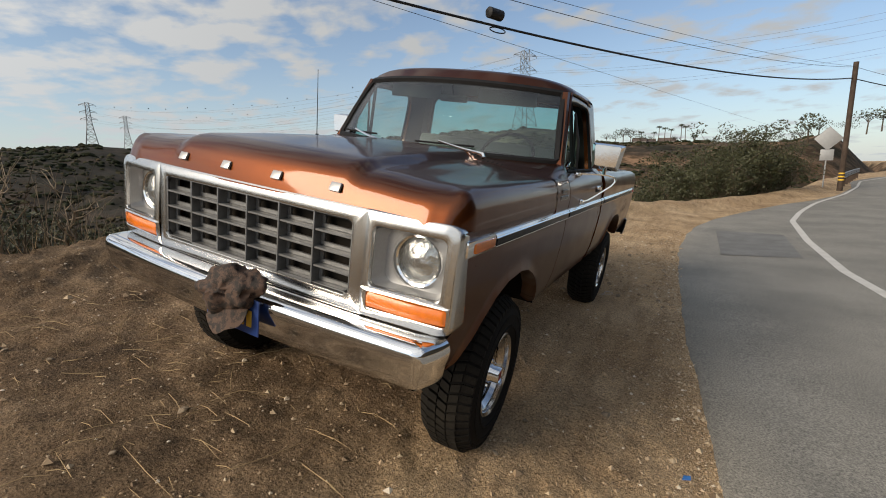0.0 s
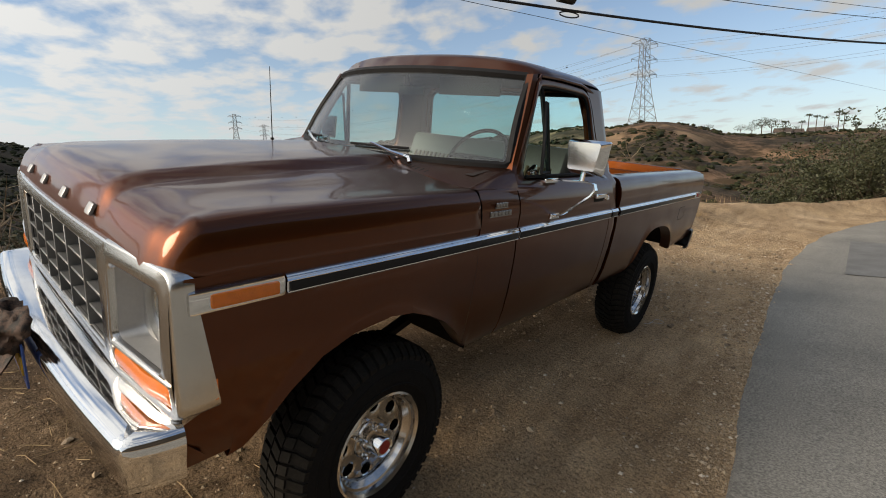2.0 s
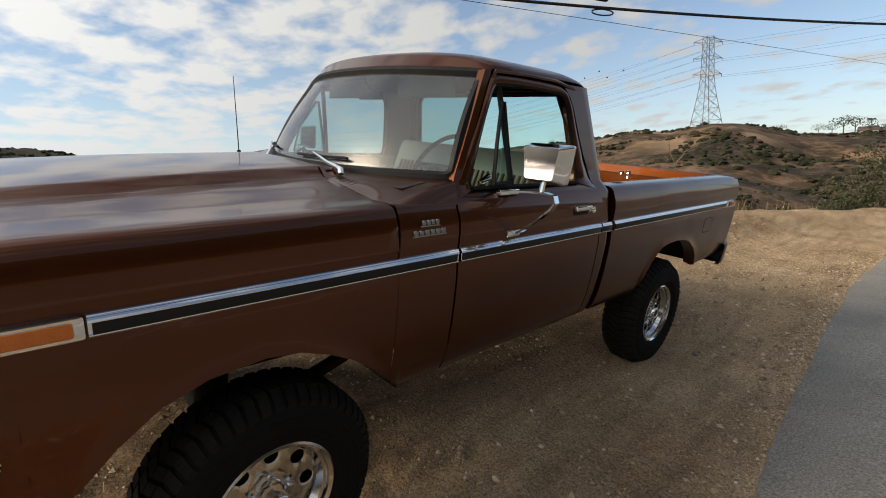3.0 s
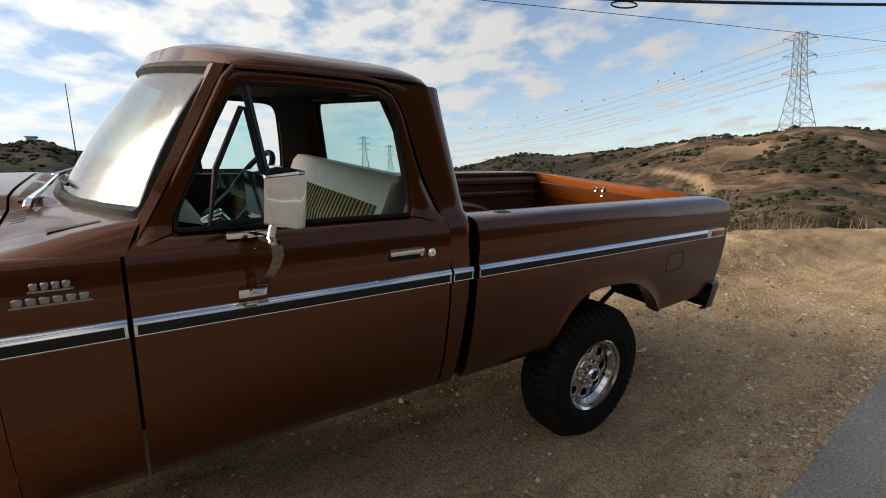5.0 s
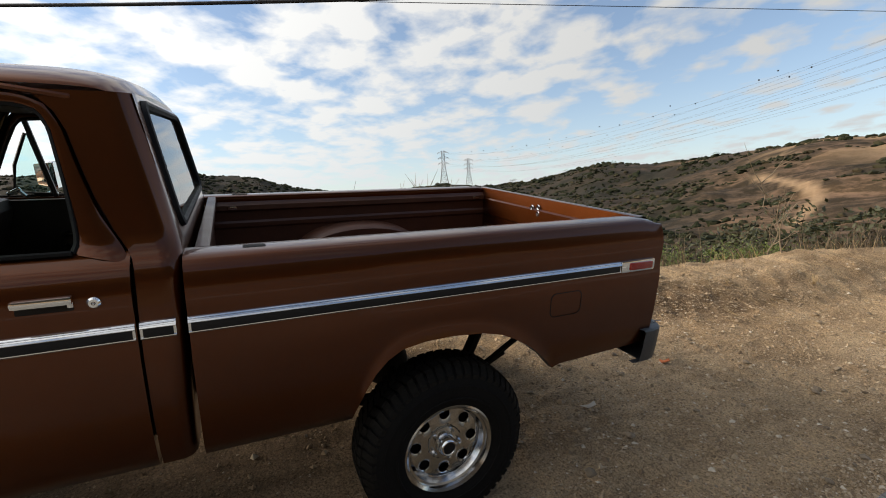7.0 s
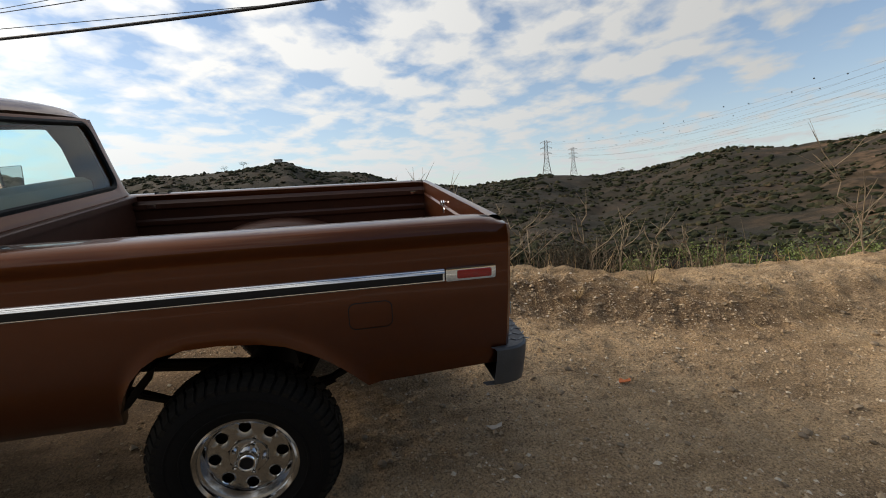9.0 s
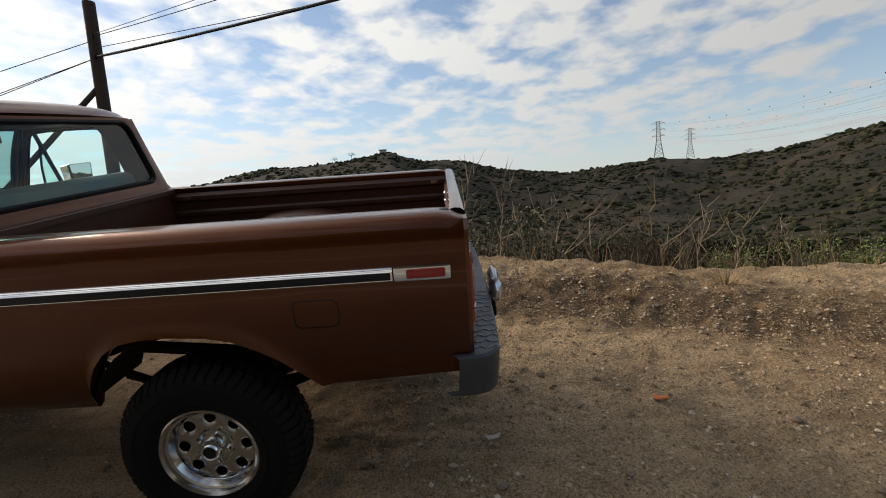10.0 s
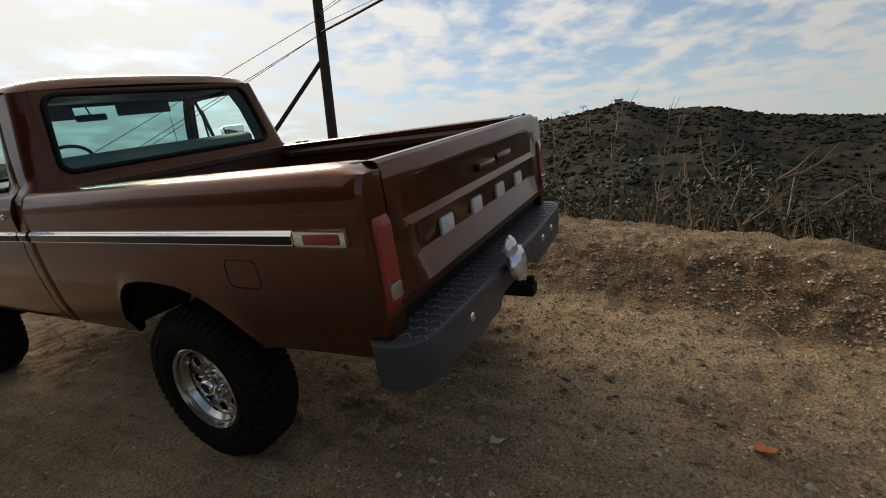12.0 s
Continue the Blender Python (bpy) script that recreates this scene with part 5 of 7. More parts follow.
# ---- the bed ----
def build_bedside(bm):
    ys = columns(1.992, 4.150, 46)

    def end(y):
        return float(np.interp(y, [4.04, 4.09, 4.125, 4.150], [0, 0.003, 0.010, 0.024]))
    rows = side_rows(ys, lambda y: [(0.955, y, 1.398 - end(y) * 0.5), (0.938, y, 1.407 - end(y)), (0.91, y, 1.411 - end(y)), (0.86, y, 1.411 - end(y)), (0.815, y, 1.410 - end(y)), (0.803, y, 1.404 - end(y)), (0.800, y, 1.385), (0.802, y, 1.355)])
    # ends turned in
    head = [[(p[0] - 0.07, p[1] + 0.002, p[2]) if p[0] > 0.9 else (p[0], p[1] + 0.002, p[2]) for p in rows[0]]]
    tail = [[(p[0] - (0.018 if p[0] > 0.9 else 0), p[1] + 0.016, p[2] - 0.004) for p in rows[-1]], [(min(p[0], 0.868), p[1] + 0.018, p[2] - 0.006) for p in rows[-1]]]
    grid(bm, head + rows + tail)


bedsides = both(build_bedside, "bed_side", PAINT)


def bed_inner(bm):
    """Inner wall with its rail lip, ribs and the wheel tub."""
    ys = np.linspace(2.03, 4.11, 60)
    rows = []
    for y in ys:
        rows.append([(0.803, y, 1.372), (0.790, y, 1.352), (0.775, y, 1.345), (0.772, y, 1.315), (0.790, y, 1.300), (0.790, y, 1.24), (0.778, y, 1.225), (0.778, y, 1.20), (0.790, y, 1.185), (0.790, y, 0.95)])
    grid(bm, rows)
    tub = []
    for t in np.linspace(0, math.pi, 21):
        y, z = 3.0 - 0.44 * math.cos(t) * (1 + 0.10 * math.sin(t)), 0.95 + 0.245 * math.sin(t) ** 0.8
        tub.append([(0.795, y, z), (0.60, y, z), (0.56, 3.0 + (y - 3.0) * 0.94, 0.95 + (z - 0.95) * 0.9), (0.555, 3.0 + (y - 3.0) * 0.8, 0.945)])
    grid(bm, tub)


both(bed_inner, "bed_inner_wall", PAINT_IN)
bm = bmesh.new()
rows = []
for k in range(57):
    x = -0.80 + 1.6 * k / 56
    z = 0.945 + (0.012 if (k // 4) % 2 else 0)
    rows.append([(x, 2.02, z), (x, 4.12, z)])
grid(bm, rows)
part("bed_floor", bm, PAINT_IN, truck, "ribbed brown bed floor")
bm = bmesh.new()
grid(bm, [[(x, y, z) for y, z in ((2.015, 0.75), (2.018, 1.395), (2.022, 1.408), (2.062, 1.408), (2.068, 1.402), (2.068, 1.37), (2.040, 1.365), (2.040, 0.93))] for x in np.linspace(-0.80, 0.80, 9)])
part("bed_front_wall", bm, PAINT_IN, truck)
# stake pockets: solid dark blocks take the place of the shaded openings
for sgn in (1, -1):
    for y in (2.215, 4.06):
        bm = bmesh.new()
        box(bm, sgn * 0.845, sgn * 0.895, y - 0.04, y + 0.04, 1.39, 1.4135 - (0.004 if y > 4 else 0), 0.008)
        part("stake_pocket_shade", bm, SEAM, bedsides[0 if sgn > 0 else 1], "dark block for the shade inside a stake pocket")
for y in (2.16, 4.02):
    bm = bmesh.new()
    box(bm, -0.782, -0.768, y - 0.028, y + 0.028, 1.318, 1.342, 0.006)
    part("tie_down", bm, CHROME, bedsides[1], "small bright tie-down plate")

# tailgate with pressed bands
TG = [(0.885, 4.150), (0.890, 4.166), (0.925, 4.170), (0.935, 4.186), (1.035, 4.156), (1.045, 4.152), (1.150, 4.166), (1.162, 4.176), (1.190, 4.158), (1.30, 4.166), (1.325, 4.172), (1.329, 4.166), (1.335, 4.166), (1.339, 4.174), (1.375, 4.170), (1.398, 4.160), (1.409, 4.145), (1.411, 4.12), (1.406, 4.105), (1.33, 4.100), (1.32, 4.088), (1.20, 4.088), (1.19, 4.100), (1.12, 4.100), (1.11, 4.088), (1.0, 4.088), (0.96, 4.10)]
bm = bmesh.new()
rows = []
for x in np.concatenate([[-0.864, -0.855, -0.82, -0.77, -0.75, -0.70, -0.66], np.linspace(-0.6, 0.6, 13), [0.66, 0.70, 0.75, 0.77, 0.82, 0.855, 0.864]]):
    a = abs(x)
    row = []
    for z, y in TG:
        inset = 0.0
        if y > 4.149 and 0.925 < z < 1.345:
            lim = float(np.interp(z, [0.93, 1.04, 1.15, 1.19, 1.33], [0.82, 0.72, 0.72, 0.79, 0.64]))
            k = float(smooth(lim + 0.012, lim - 0.012, np.array(a)))
            y = y * k + 4.170 * (1 - k)
        if y < 4.11 and a > 0.72:
            y = 4.10
        row.append((x, y, z))
    rows.append(row)
V = grid(bm, rows)
tailgate = part("tailgate", bm, PAINT, truck, "brown tailgate with pressed bands", sharp=25)
for x in (0.468, 0.155, -0.157, -0.455):
    bm = bmesh.new()
    box(bm, x - 0.056, x + 0.056, 4.156, 4.176, 1.050, 1.122, 0.012)
    box(bm, x - 0.022, x + 0.022, 4.165, 4.179, 1.072, 1.100, 0.006)
    part("tailgate_mark", bm, WHITE, tailgate, "white raised block")
bm = bmesh.new()
box(bm, -0.10, 0.10, 4.160, 4.182, 1.225, 1.262, 0.008)
box(bm, -0.37, -0.16, 4.158, 4.172, 1.225, 1.268, 0.006)
part("tailgate_latch", bm, PAINT, tailgate)
for x, z in ((0.0, 1.345), (0.0, 1.30), (-0.07, 1.335)):
    bm = bmesh.new()
    lathe(bm, [(0.0, 0.001), (0.003, 0.016), (-0.002, 0.02)], 14, Matrix.Translation((x, 4.087, z)) @ Euler((0, 0, radians(-90))).to_matrix().to_4x4())
    part("inner_bolt", bm, CHROME, tailgate)


def tail_lamp(bm):
    rows = []
    for z in np.linspace(0.925, 1.240, 12):
        e = 0.010 if 0.93 < z < 1.235 else 0.0
        rows.append([(0.872, 4.160, z), (0.876, 4.172 + e, z), (0.915, 4.172 + e, z), (0.948, 4.166 + e, z), (0.966, 4.150 + e * 0.5, z), (0.972, 4.125, z)])
    V = grid(bm, rows)
    bm.faces.new(V[0]); bm.faces.new(V[-1])


for t, sgn in zip(both(tail_lamp, "tail_lamp", RED, label="tall red tail lamp"), (1, -1)):
    bm = bmesh.new(); box(bm, sgn * 0.878, sgn * 0.940, 4.165, 4.187, 0.955, 1.012, 0.006)
    part("reverse_lens", bm, LENS, t, "clear reversing lens")


def fuel_door(bm):
    o = rounded_rect(3.458, 3.640, 0.985, 1.105, 0.03, 6)
    i = rounded_rect(3.462, 3.636, 0.989, 1.101, 0.028, 6)
    ring_panel(bm, o, i, lambda u, v, d: (side_x(v) + 0.0006 + d, u, v), ((0, 0.0), (1, 0.0012)))


both(fuel_door, "fuel_door", SEAM, label="rounded fuel filler door outline")

# rear step bumper
def step_outline(k):
    half = [(0.24, 4.300), (0.32, 4.300), (0.60, 4.294), (0.86, 4.282), (0.915, 4.272), (0.955, 4.250), (0.982, 4.215), (0.993, 4.17), (0.995, 4.10)]
    return [(-x, y) for x, y in reversed(half)] + half


bm = bmesh.new()
o = step_outline(0)
rows = []
for x, y in o:
    dip = 0.055 if abs(x) < 0.28 else 0.0
    rows.append([(min(max(x, -0.93), 0.93), 4.085, 0.818), (x * 0.985, y - 0.022, 0.820), (x * 0.994, y - 0.010, 0.818), (x, y - 0.002, 0.808), (x, y, 0.795), (x * 0.995, y - 0.004, 0.72 + dip), (x * 0.985, y - 0.010, 0.632 + dip), (x * 0.97, y - 0.04, 0.625 + dip), (x * 0.96, min(y - 0.06, 4.10), 0.64 + dip)])
grid(bm, rows)
rear_bumper = part("rear_bumper", bm, STEP, truck, "grey step bumper with tread plate top", sharp=30)
b2 = bmesh.new()
box(b2, -0.84, 0.84, 4.070, 4.135, 0.70, 0.882, 0.012)
part("rear_valance", b2, UNDER, truck, "dark panel between tailgate and bumper")
b2 = bmesh.new()
box(b2, -0.016, 0.016, -0.005, 0.005, 0, 0.004, 0.002, seg=1)
tread = mesh_from(b2, "tread_nub", NUB)
for i in range(34):
    for j in range(5):
        x = -0.92 + 1.84 * i / 33
        if abs(x) < 0.22 and j > 2:
            continue
        n = new("tread_nub", tread)
        n.parent = rear_bumper
        n.matrix_basis = Matrix.Translation((x, 4.145 + 0.031 * j, 0.819)) @ Euler((0, 0, radians(45 if (i + j) % 2 else -45))).to_matrix().to_4x4()
for x, y in ((0.60, 4.292), (-0.42, 4.296), (-0.62, 4.292)):
    bm = bmesh.new()
    lathe(bm, [(0.006, 0.001), (0.006, 0.012), (0.0, 0.02), (-0.01, 0.021)], 16, Matrix.Translation((x, y, 0.74)) @ Euler((0, 0, radians(90))).to_matrix().to_4x4())
    part("bolt", bm, CHROME, rear_bumper)
bm = bmesh.new()
box(bm, -0.04, 0.04, 4.05, 4.36, 0.575, 0.635, 0.008)
tube(bm, [(0.0, 4.34, 0.63), (0, 4.34, 0.67)], 0.02, 10)
box(bm, -0.10, 0.10, 4.10, 4.20, 0.60, 0.70, 0.01)
part("tow_hitch", bm, UNDER, truck, "black tow hitch")

# ---- chassis ----
def chassis():
    for sgn in (1, -1):
        bm = bmesh.new()
        tube(bm, [(sgn * 0.42, -0.72, 0.72), (sgn * 0.42, 0.6, 0.70), (sgn * 0.42, 2.2, 0.70), (sgn * 0.43, 2.7, 0.84), (sgn * 0.43, 3.2, 0.84), (sgn * 0.43, 4.1, 0.76)], 0.055, 6)
        part("frame_rail", bm, UNDER, truck)
        bm = bmesh.new()
        pts = [(sgn * 0.56, 2.27, 0.70), (sgn * 0.56, 2.6, 0.54), (sgn * 0.56, 2.97, 0.49), (sgn * 0.56, 3.35, 0.56), (sgn * 0.56, 3.62, 0.72)]
        for k in range(4):
            tube(bm, [(p[0], 2.97 + (p[1] - 2.97) * (1 - 0.2 * k), 0.49 + (p[2] - 0.49) * (1 - 0.2 * k) ** 2 - 0.014 * k) for p in pts], 0.018, 5)
        part("leaf_spring", bm, UNDER, truck)
        bm = bmesh.new()
        tube(bm, [(sgn * 0.62, 3.12, 0.45), (sgn * 0.52, 3.42, 0.93)], 0.032, 8)
        part("shock_absorber", bm, UNDER, truck)
        bm = bmesh.new()
        tube(bm, [(sgn * 0.50, -0.05, 0.50), (sgn * 0.45, 0.0, 0.95)], [0.06, 0.06], 10)
        tube(bm, [(sgn * 0.48, 0.05, 0.45), (sgn * 0.42, 0.78, 0.62)], 0.035, 6)
        part("front_spring", bm, UNDER, truck)
        bm = bmesh.new()
        rows = []
        for t in np.linspace(0.15, 0.95, 12):
            a = math.pi * (1 - t)
            rows.append([(sgn * 0.94, 0.0 + 0.53 * math.cos(a), 0.62 + 0.40 * math.sin(a)), (sgn * 0.60, 0.50 * math.cos(a), 0.62 + 0.42 * math.sin(a))])
        rows += [[(sgn * 0.94, 0.52, 0.66), (sgn * 0.60, 0.52, 0.66)]]
        grid(bm, rows[4:])
        part("inner_fender", bm, UNDER, truck)
        bm = bmesh.new()
        rows = []
        for k in range(15):
            a = radians(168 - 150 * k / 14)
            y, z = 3.03 + 0.50 * math.cos(a), 0.62 + 0.385 * math.sin(a)
            rows.append([(sgn * 0.945, y, z), (sgn * 0.62, y, z), (sgn * 0.60, y, max(z - 0.02, 0.80))])
        grid(bm, rows)
        part("wheel_housing", bm, UNDER, truck)
    for y, off in ((0.0, -0.25), (2.97, 0.0)):
        bm = bmesh.new()
        tube(bm, [(-0.80, y, 0.40), (0.80, y, 0.40)], 0.045, 10)
        lathe(bm, [(-0.16, 0.02), (-0.10, 0.11), (0, 0.15), (0.10, 0.11), (0.16, 0.02)], 16, Matrix.Translation((off, y, 0.40)))
        part("axle", bm, UNDER, truck)
    bm = bmesh.new()
    tube(bm, [(0, 1.2, 0.62), (0, 2.85, 0.42)], 0.04, 8)
    box(bm, -0.25, 0.25, 0.55, 1.45, 0.55, 0.80, 0.04)
    box(bm, -0.28, 0.28, -0.45, 0.5, 0.68, 1.15, 0.05)
    part("drivetrain", bm, UNDER, truck)
    bm = bmesh.new()
    tube(bm, [(-0.5, 1.4, 0.60), (-0.55, 2.4, 0.62), (-0.6, 3.5, 0.66), (-0.75, 3.7, 0.64)], 0.03, 8)
    part("exhaust_pipe", bm, UNDER, truck)


chassis()


# ---- wheels ----
def tyre_mesh():
    bm = bmesh.new()
    half = 0.135
    prof = [(-0.105, 0.205), (-0.125, 0.235), (-0.134, 0.29), (-0.131, 0.335), (-0.118, 0.368), (-0.090, 0.390), (0, 0.401), (0.090, 0.390), (0.118, 0.368), (0.131, 0.335), (0.135, 0.29), (0.130, 0.245), (0.110, 0.212), (0.105, 0.205)]
    lathe(bm, prof, 64)
    for r, x in ((0.262, 0.1335), (0.320, 0.1325)):
        lathe(bm, [(x - 0.004, r - 0.006), (x + 0.003, r - 0.003), (x + 0.003, r + 0.003), (x - 0.004, r + 0.006)], 64)
    return mesh_from(bm, "tyre", TYRE)


def tread_mesh():
    """Lugs of an all-terrain tread: two shoulder rows and three staggered middle rows."""
    bm = bmesh.new()

    def lug(x0, x1, a0, a1, r0, r1a, r1b, skew=0.0):
        vs = []
        for r_in in (True, False):
            for x, a in ((x0, a0), (x1, a0 + skew), (x1, a1 + skew), (x0, a1)):
                r = r0 if r_in else (r1a if x == x0 else r1b)
                vs.append(bm.verts.new((x, r * math.cos(a), r * math.sin(a))))
        for f in ((4, 5, 6, 7), (0, 1, 5, 4), (1, 2, 6, 5), (2, 3, 7, 6), (3, 0, 4, 7)):
            bm.faces.new([vs[i] for i in f])
    n = 54
    for k in range(n):
        a = 2 * math.pi * k / n
        da = 2 * math.pi / n
        lug(0.074, 0.124, a, a + da * 0.70, 0.355, 0.407, 0.374, 0.02)
        lug(-0.074, -0.124, a + da * 0.5, a + da * 1.20, 0.355, 0.407, 0.374, 0.02)
        lug(0.028, 0.072, a + da * 0.3, a + da * 1.02, 0.39, 0.4145, 0.413, -0.03)
        lug(-0.028, -0.072, a - da * 0.2, a + da * 0.52, 0.39, 0.4145, 0.413, -0.03)
        lug(-0.022, 0.022, a, a + da * 0.74, 0.39, 0.415, 0.415, 0.05)
    return mesh_from(bm, "tread", TREAD)


def rim_mesh():
    bm = bmesh.new()
    # barrel and stepped lip; +x is the outer side
    lathe(bm, [(-0.10, 0.205), (-0.08, 0.19), (0.00, 0.185), (0.045, 0.186), (0.060, 0.178), (0.064, 0.176), (0.090, 0.190), (0.094, 0.200), (0.112, 0.202), (0.122, 0.214), (0.118, 0.222), (0.106, 0.220)], 64)
    # disc with eight round windows
    n = 8
    for k in range(n):
        a0 = 2 * math.pi * k / n
        mid = a0 + math.pi / n
        ctr = Vector((0, 0.142 * math.cos(mid), 0.142 * math.sin(mid)))
        outer, inner = [], []
        m = 24
        for j in range(m):
            b = 2 * math.pi * j / m
            dirv = Vector((0, math.cos(mid + b), math.sin(mid + b)))
            hole = ctr + dirv * 0.026
            # sector border along that bearing
            lo, hi = 0.0, 0.2
            for _ in range(22):
                t = (lo + hi) / 2
                p = ctr + dirv * t
                r = math.hypot(p.y, p.z)
                da = (math.atan2(p.z, p.y) - mid + math.pi) % (2 * math.pi) - math.pi
                if 0.082 < r < 0.180 and abs(da) < math.pi / n:
                    lo = t
                else:
                    hi = t
            outer.append(ctr + dirv * lo)
            inner.append(hole)
        face = lambda p: 0.052 - 0.25 * (math.hypot(p.y, p.z) - 0.13) ** 2
        rows = []
        for o, i in zip(outer, inner):
            rows.append([(face(o), o.y, o.z), (face(i) + 0.001, (o.y + i.y * 3) / 4, (o.z + i.z * 3) / 4), (face(i) - 0.003, i.y, i.z), (face(i) - 0.025, i.y, i.z)])
        grid(bm, rows, loop_u=True)
    lathe(bm, [(0.052, 0.084), (0.058, 0.080), (0.060, 0.060), (0.060, 0.03), (0.060, 0.001)], 40)
    return mesh_from(bm, "wheel", RIM, 30)


def drum_mesh():
    bm = bmesh.new()
    lathe(bm, [(-0.08, 0.18), (0.0, 0.178), (0.012, 0.16), (0.012, 0.001)], 40)
    return mesh_from(bm, "brake_drum", UNDER)


def nut_mesh():
    bm = bmesh.new()
    lathe(bm, [(0.05, 0.011), (0.082, 0.011), (0.090, 0.006), (0.091, 0.0005)], 6)
    return mesh_from(bm, "lug_nut", CHROME)


def cap_mesh(front):
    bm = bmesh.new()
    if front:
        lathe(bm, [(0.05, 0.056), (0.09, 0.052), (0.10, 0.044), (0.135, 0.042), (0.140, 0.038), (0.134, 0.034), (0.134, 0.0005)], 32)
    else:
        lathe(bm, [(0.05, 0.050), (0.085, 0.048), (0.105, 0.042), (0.112, 0.036), (0.110, 0.030), (0.106, 0.028), (0.106, 0.0005)], 32)
    return mesh_from(bm, "hub_cap", CHROME)


def dial_mesh(mat, x):
    bm = bmesh.new()
    lathe(bm, [(x - 0.004, 0.029), (x + 0.002, 0.027), (x + 0.002, 0.0005)], 24)
    return mesh_from(bm, "hub_centre", mat)


RED_DIAL = material("red_dial", (0.35, 0.03, 0.025), rough=0.4, vary=0.3, scale=60)
MESHES = dict(tyre=tyre_mesh(), tread=tread_mesh(), rim=rim_mesh(), drum=drum_mesh(), nut=nut_mesh(), cap_f=cap_mesh(True), cap_r=cap_mesh(False), dial_f=dial_mesh(RED_DIAL, 0.1345), dial_r=dial_mesh(TRIM_BLACK, 0.1065))


def wheel(x, y, sgn, front, steer):
    w = new("wheel", MESHES["rim"])
    w.parent = truck
    w.matrix_basis = Matrix.Translation((x * sgn, y, 0.404)) @ Euler((0, 0, radians(steer + (0 if sgn > 0 else 180)))).to_matrix().to_4x4() @ Euler((radians(17 * (y + 1)), 0, 0)).to_matrix().to_4x4()
    tagged(w, "polished eight-hole aluminium wheel with an all-terrain tyre")
    for name, key in (("tyre", "tyre"), ("tread", "tread"), ("brake_drum", "drum"), ("hub_cap", "cap_f" if front else "cap_r"), ("hub_centre", "dial_f" if front else "dial_r")):
        o = new(name, MESHES[key]); o.parent = w
    for k in range(5):
        o = new("lug_nut", MESHES["nut"]); o.parent = w
        o.matrix_basis = Euler((2 * math.pi * k / 5, 0, 0)).to_matrix().to_4x4() @ Matrix.Translation((0, 0.069, 0))


for sgn in (1, -1):
    wheel(0.835, 0.02, sgn, True, 3)
    wheel(0.835, 2.975, sgn, False, 0)


# ---- poles and cables ----
def sag(a, b, drop, n=24):
    a, b = Vector(a), Vector(b)
    return [a.lerp(b, k / n) - Vector((0, 0, drop * 4 * (k / n) * (1 - k / n))) for k in range(n + 1)]


P1 = Vector((-7.04, -2.875, 0))
P2 = Vector((8.6, 30.0, 0))


def utility_pole(base, top, r, label):
    bm = bmesh.new()
    z0 = gz(base.x, base.y) - 0.3
    tube(bm, [(base.x, base.y, z0), (base.x, base.y, (z0 + top) / 2), (base.x, base.y, top)], [r * 1.2, r * 1.08, r], 14)
    return thing("utility_pole", bm, POLE_WOOD, label, "utility pole", "roadside poles")


pole_a = utility_pole(P1, 5.80, 0.115, "dark weathered wooden utility pole with a brace")
bm = bmesh.new()
tube(bm, [(P1.x, P1.y, 4.15), (P1.x + 2.0, P1.y - 3.0, gz(P1.x + 2.0, P1.y - 3.0) - 0.2)], 0.055, 10)
part("brace", bm, POLE_WOOD, pole_a)
for z in (4.67, 5.07):
    bm = bmesh.new()
    tube(bm, [(P1.x + 0.10, P1.y + 0.05, z + 0.05), (P1.x + 0.17, P1.y + 0.1, z + 0.02), (P1.x + 0.16, P1.y + 0.1, z - 0.06)], 0.02, 6)
    part("bracket", bm, UNDER, pole_a)
bm = bmesh.new()
tube(bm, [(P1.x + 0.03, P1.y, 5.78), (P1.x + 0.03, P1.y, 5.90)], 0.025, 6)
part("pole_cap", bm, UNDER, pole_a)
pole_b = utility_pole(P2, 6.25, 0.115, "dark wooden utility pole beside the road bend")
for z in (0.55, 0.72, 0.89):
    bm = bmesh.new()
    tube(bm, [(P2.x, P2.y, gz(P2.x, P2.y) + z), (P2.x, P2.y, gz(P2.x, P2.y) + z + 0.07)], 0.139, 14, caps=False)
    part("reflector_band", bm, PLATE_YELLOW, pole_b, "yellow reflector band")


def cable(name, pts, r, label, sides=6):
    bm = bmesh.new()
    tube(bm, pts, r, sides)
    return thing(name, bm, CABLE, label, "cable", "overhead cables")


A, B = (P1.x + 0.14, P1.y + 0.1, 4.67), (P2.x - 0.1, P2.y - 0.1, 5.45)
MAIN = sag(A, B, 0.86, 60)
main = cable("overhead_cable", MAIN, 0.026, "thick black overhead telephone cable", 8)
cable("overhead_cable", sag((P1.x + 0.12, P1.y + 0.08, 5.08), (P2.x, P2.y, 6.0), 0.72, 50), 0.008, "thin black overhead cable")
cable("overhead_cable", sag((P1.x + 0.12, P1.y + 0.08, 5.12), (P2.x, P2.y, 6.03), 0.5, 50), 0.006, "thin black overhead cable")
cable("overhead_cable", sag(B, (20, 45, 5.3), 0.3, 12), 0.026, "thick black overhead telephone cable")
cable("overhead_cable", sag((P2.x, P2.y, 6.0), (20, 45, 5.6), 0.3, 12), 0.01, "thin black overhead cable")
for dx, dy, z in ((4.8, -7.0, 5.05), (4.4, -7.2, 4.7), (3.9, -7.4, 4.7)):
    cable("guy_wire", [(P1.x, P1.y, z), (P1.x + dx, P1.y + dy, z - 4.2)], 0.008, "thin guy wire down from the pole")
cable("overhead_cable", sag((P1.x + 0.1, P1.y, 4.85), (26.7, 159.8, 8.0), 0.0, 4), 0.007, "thin black cable running far down the hillside")
# splice case and the slack loop hung on the main cable
s_at = MAIN[19]
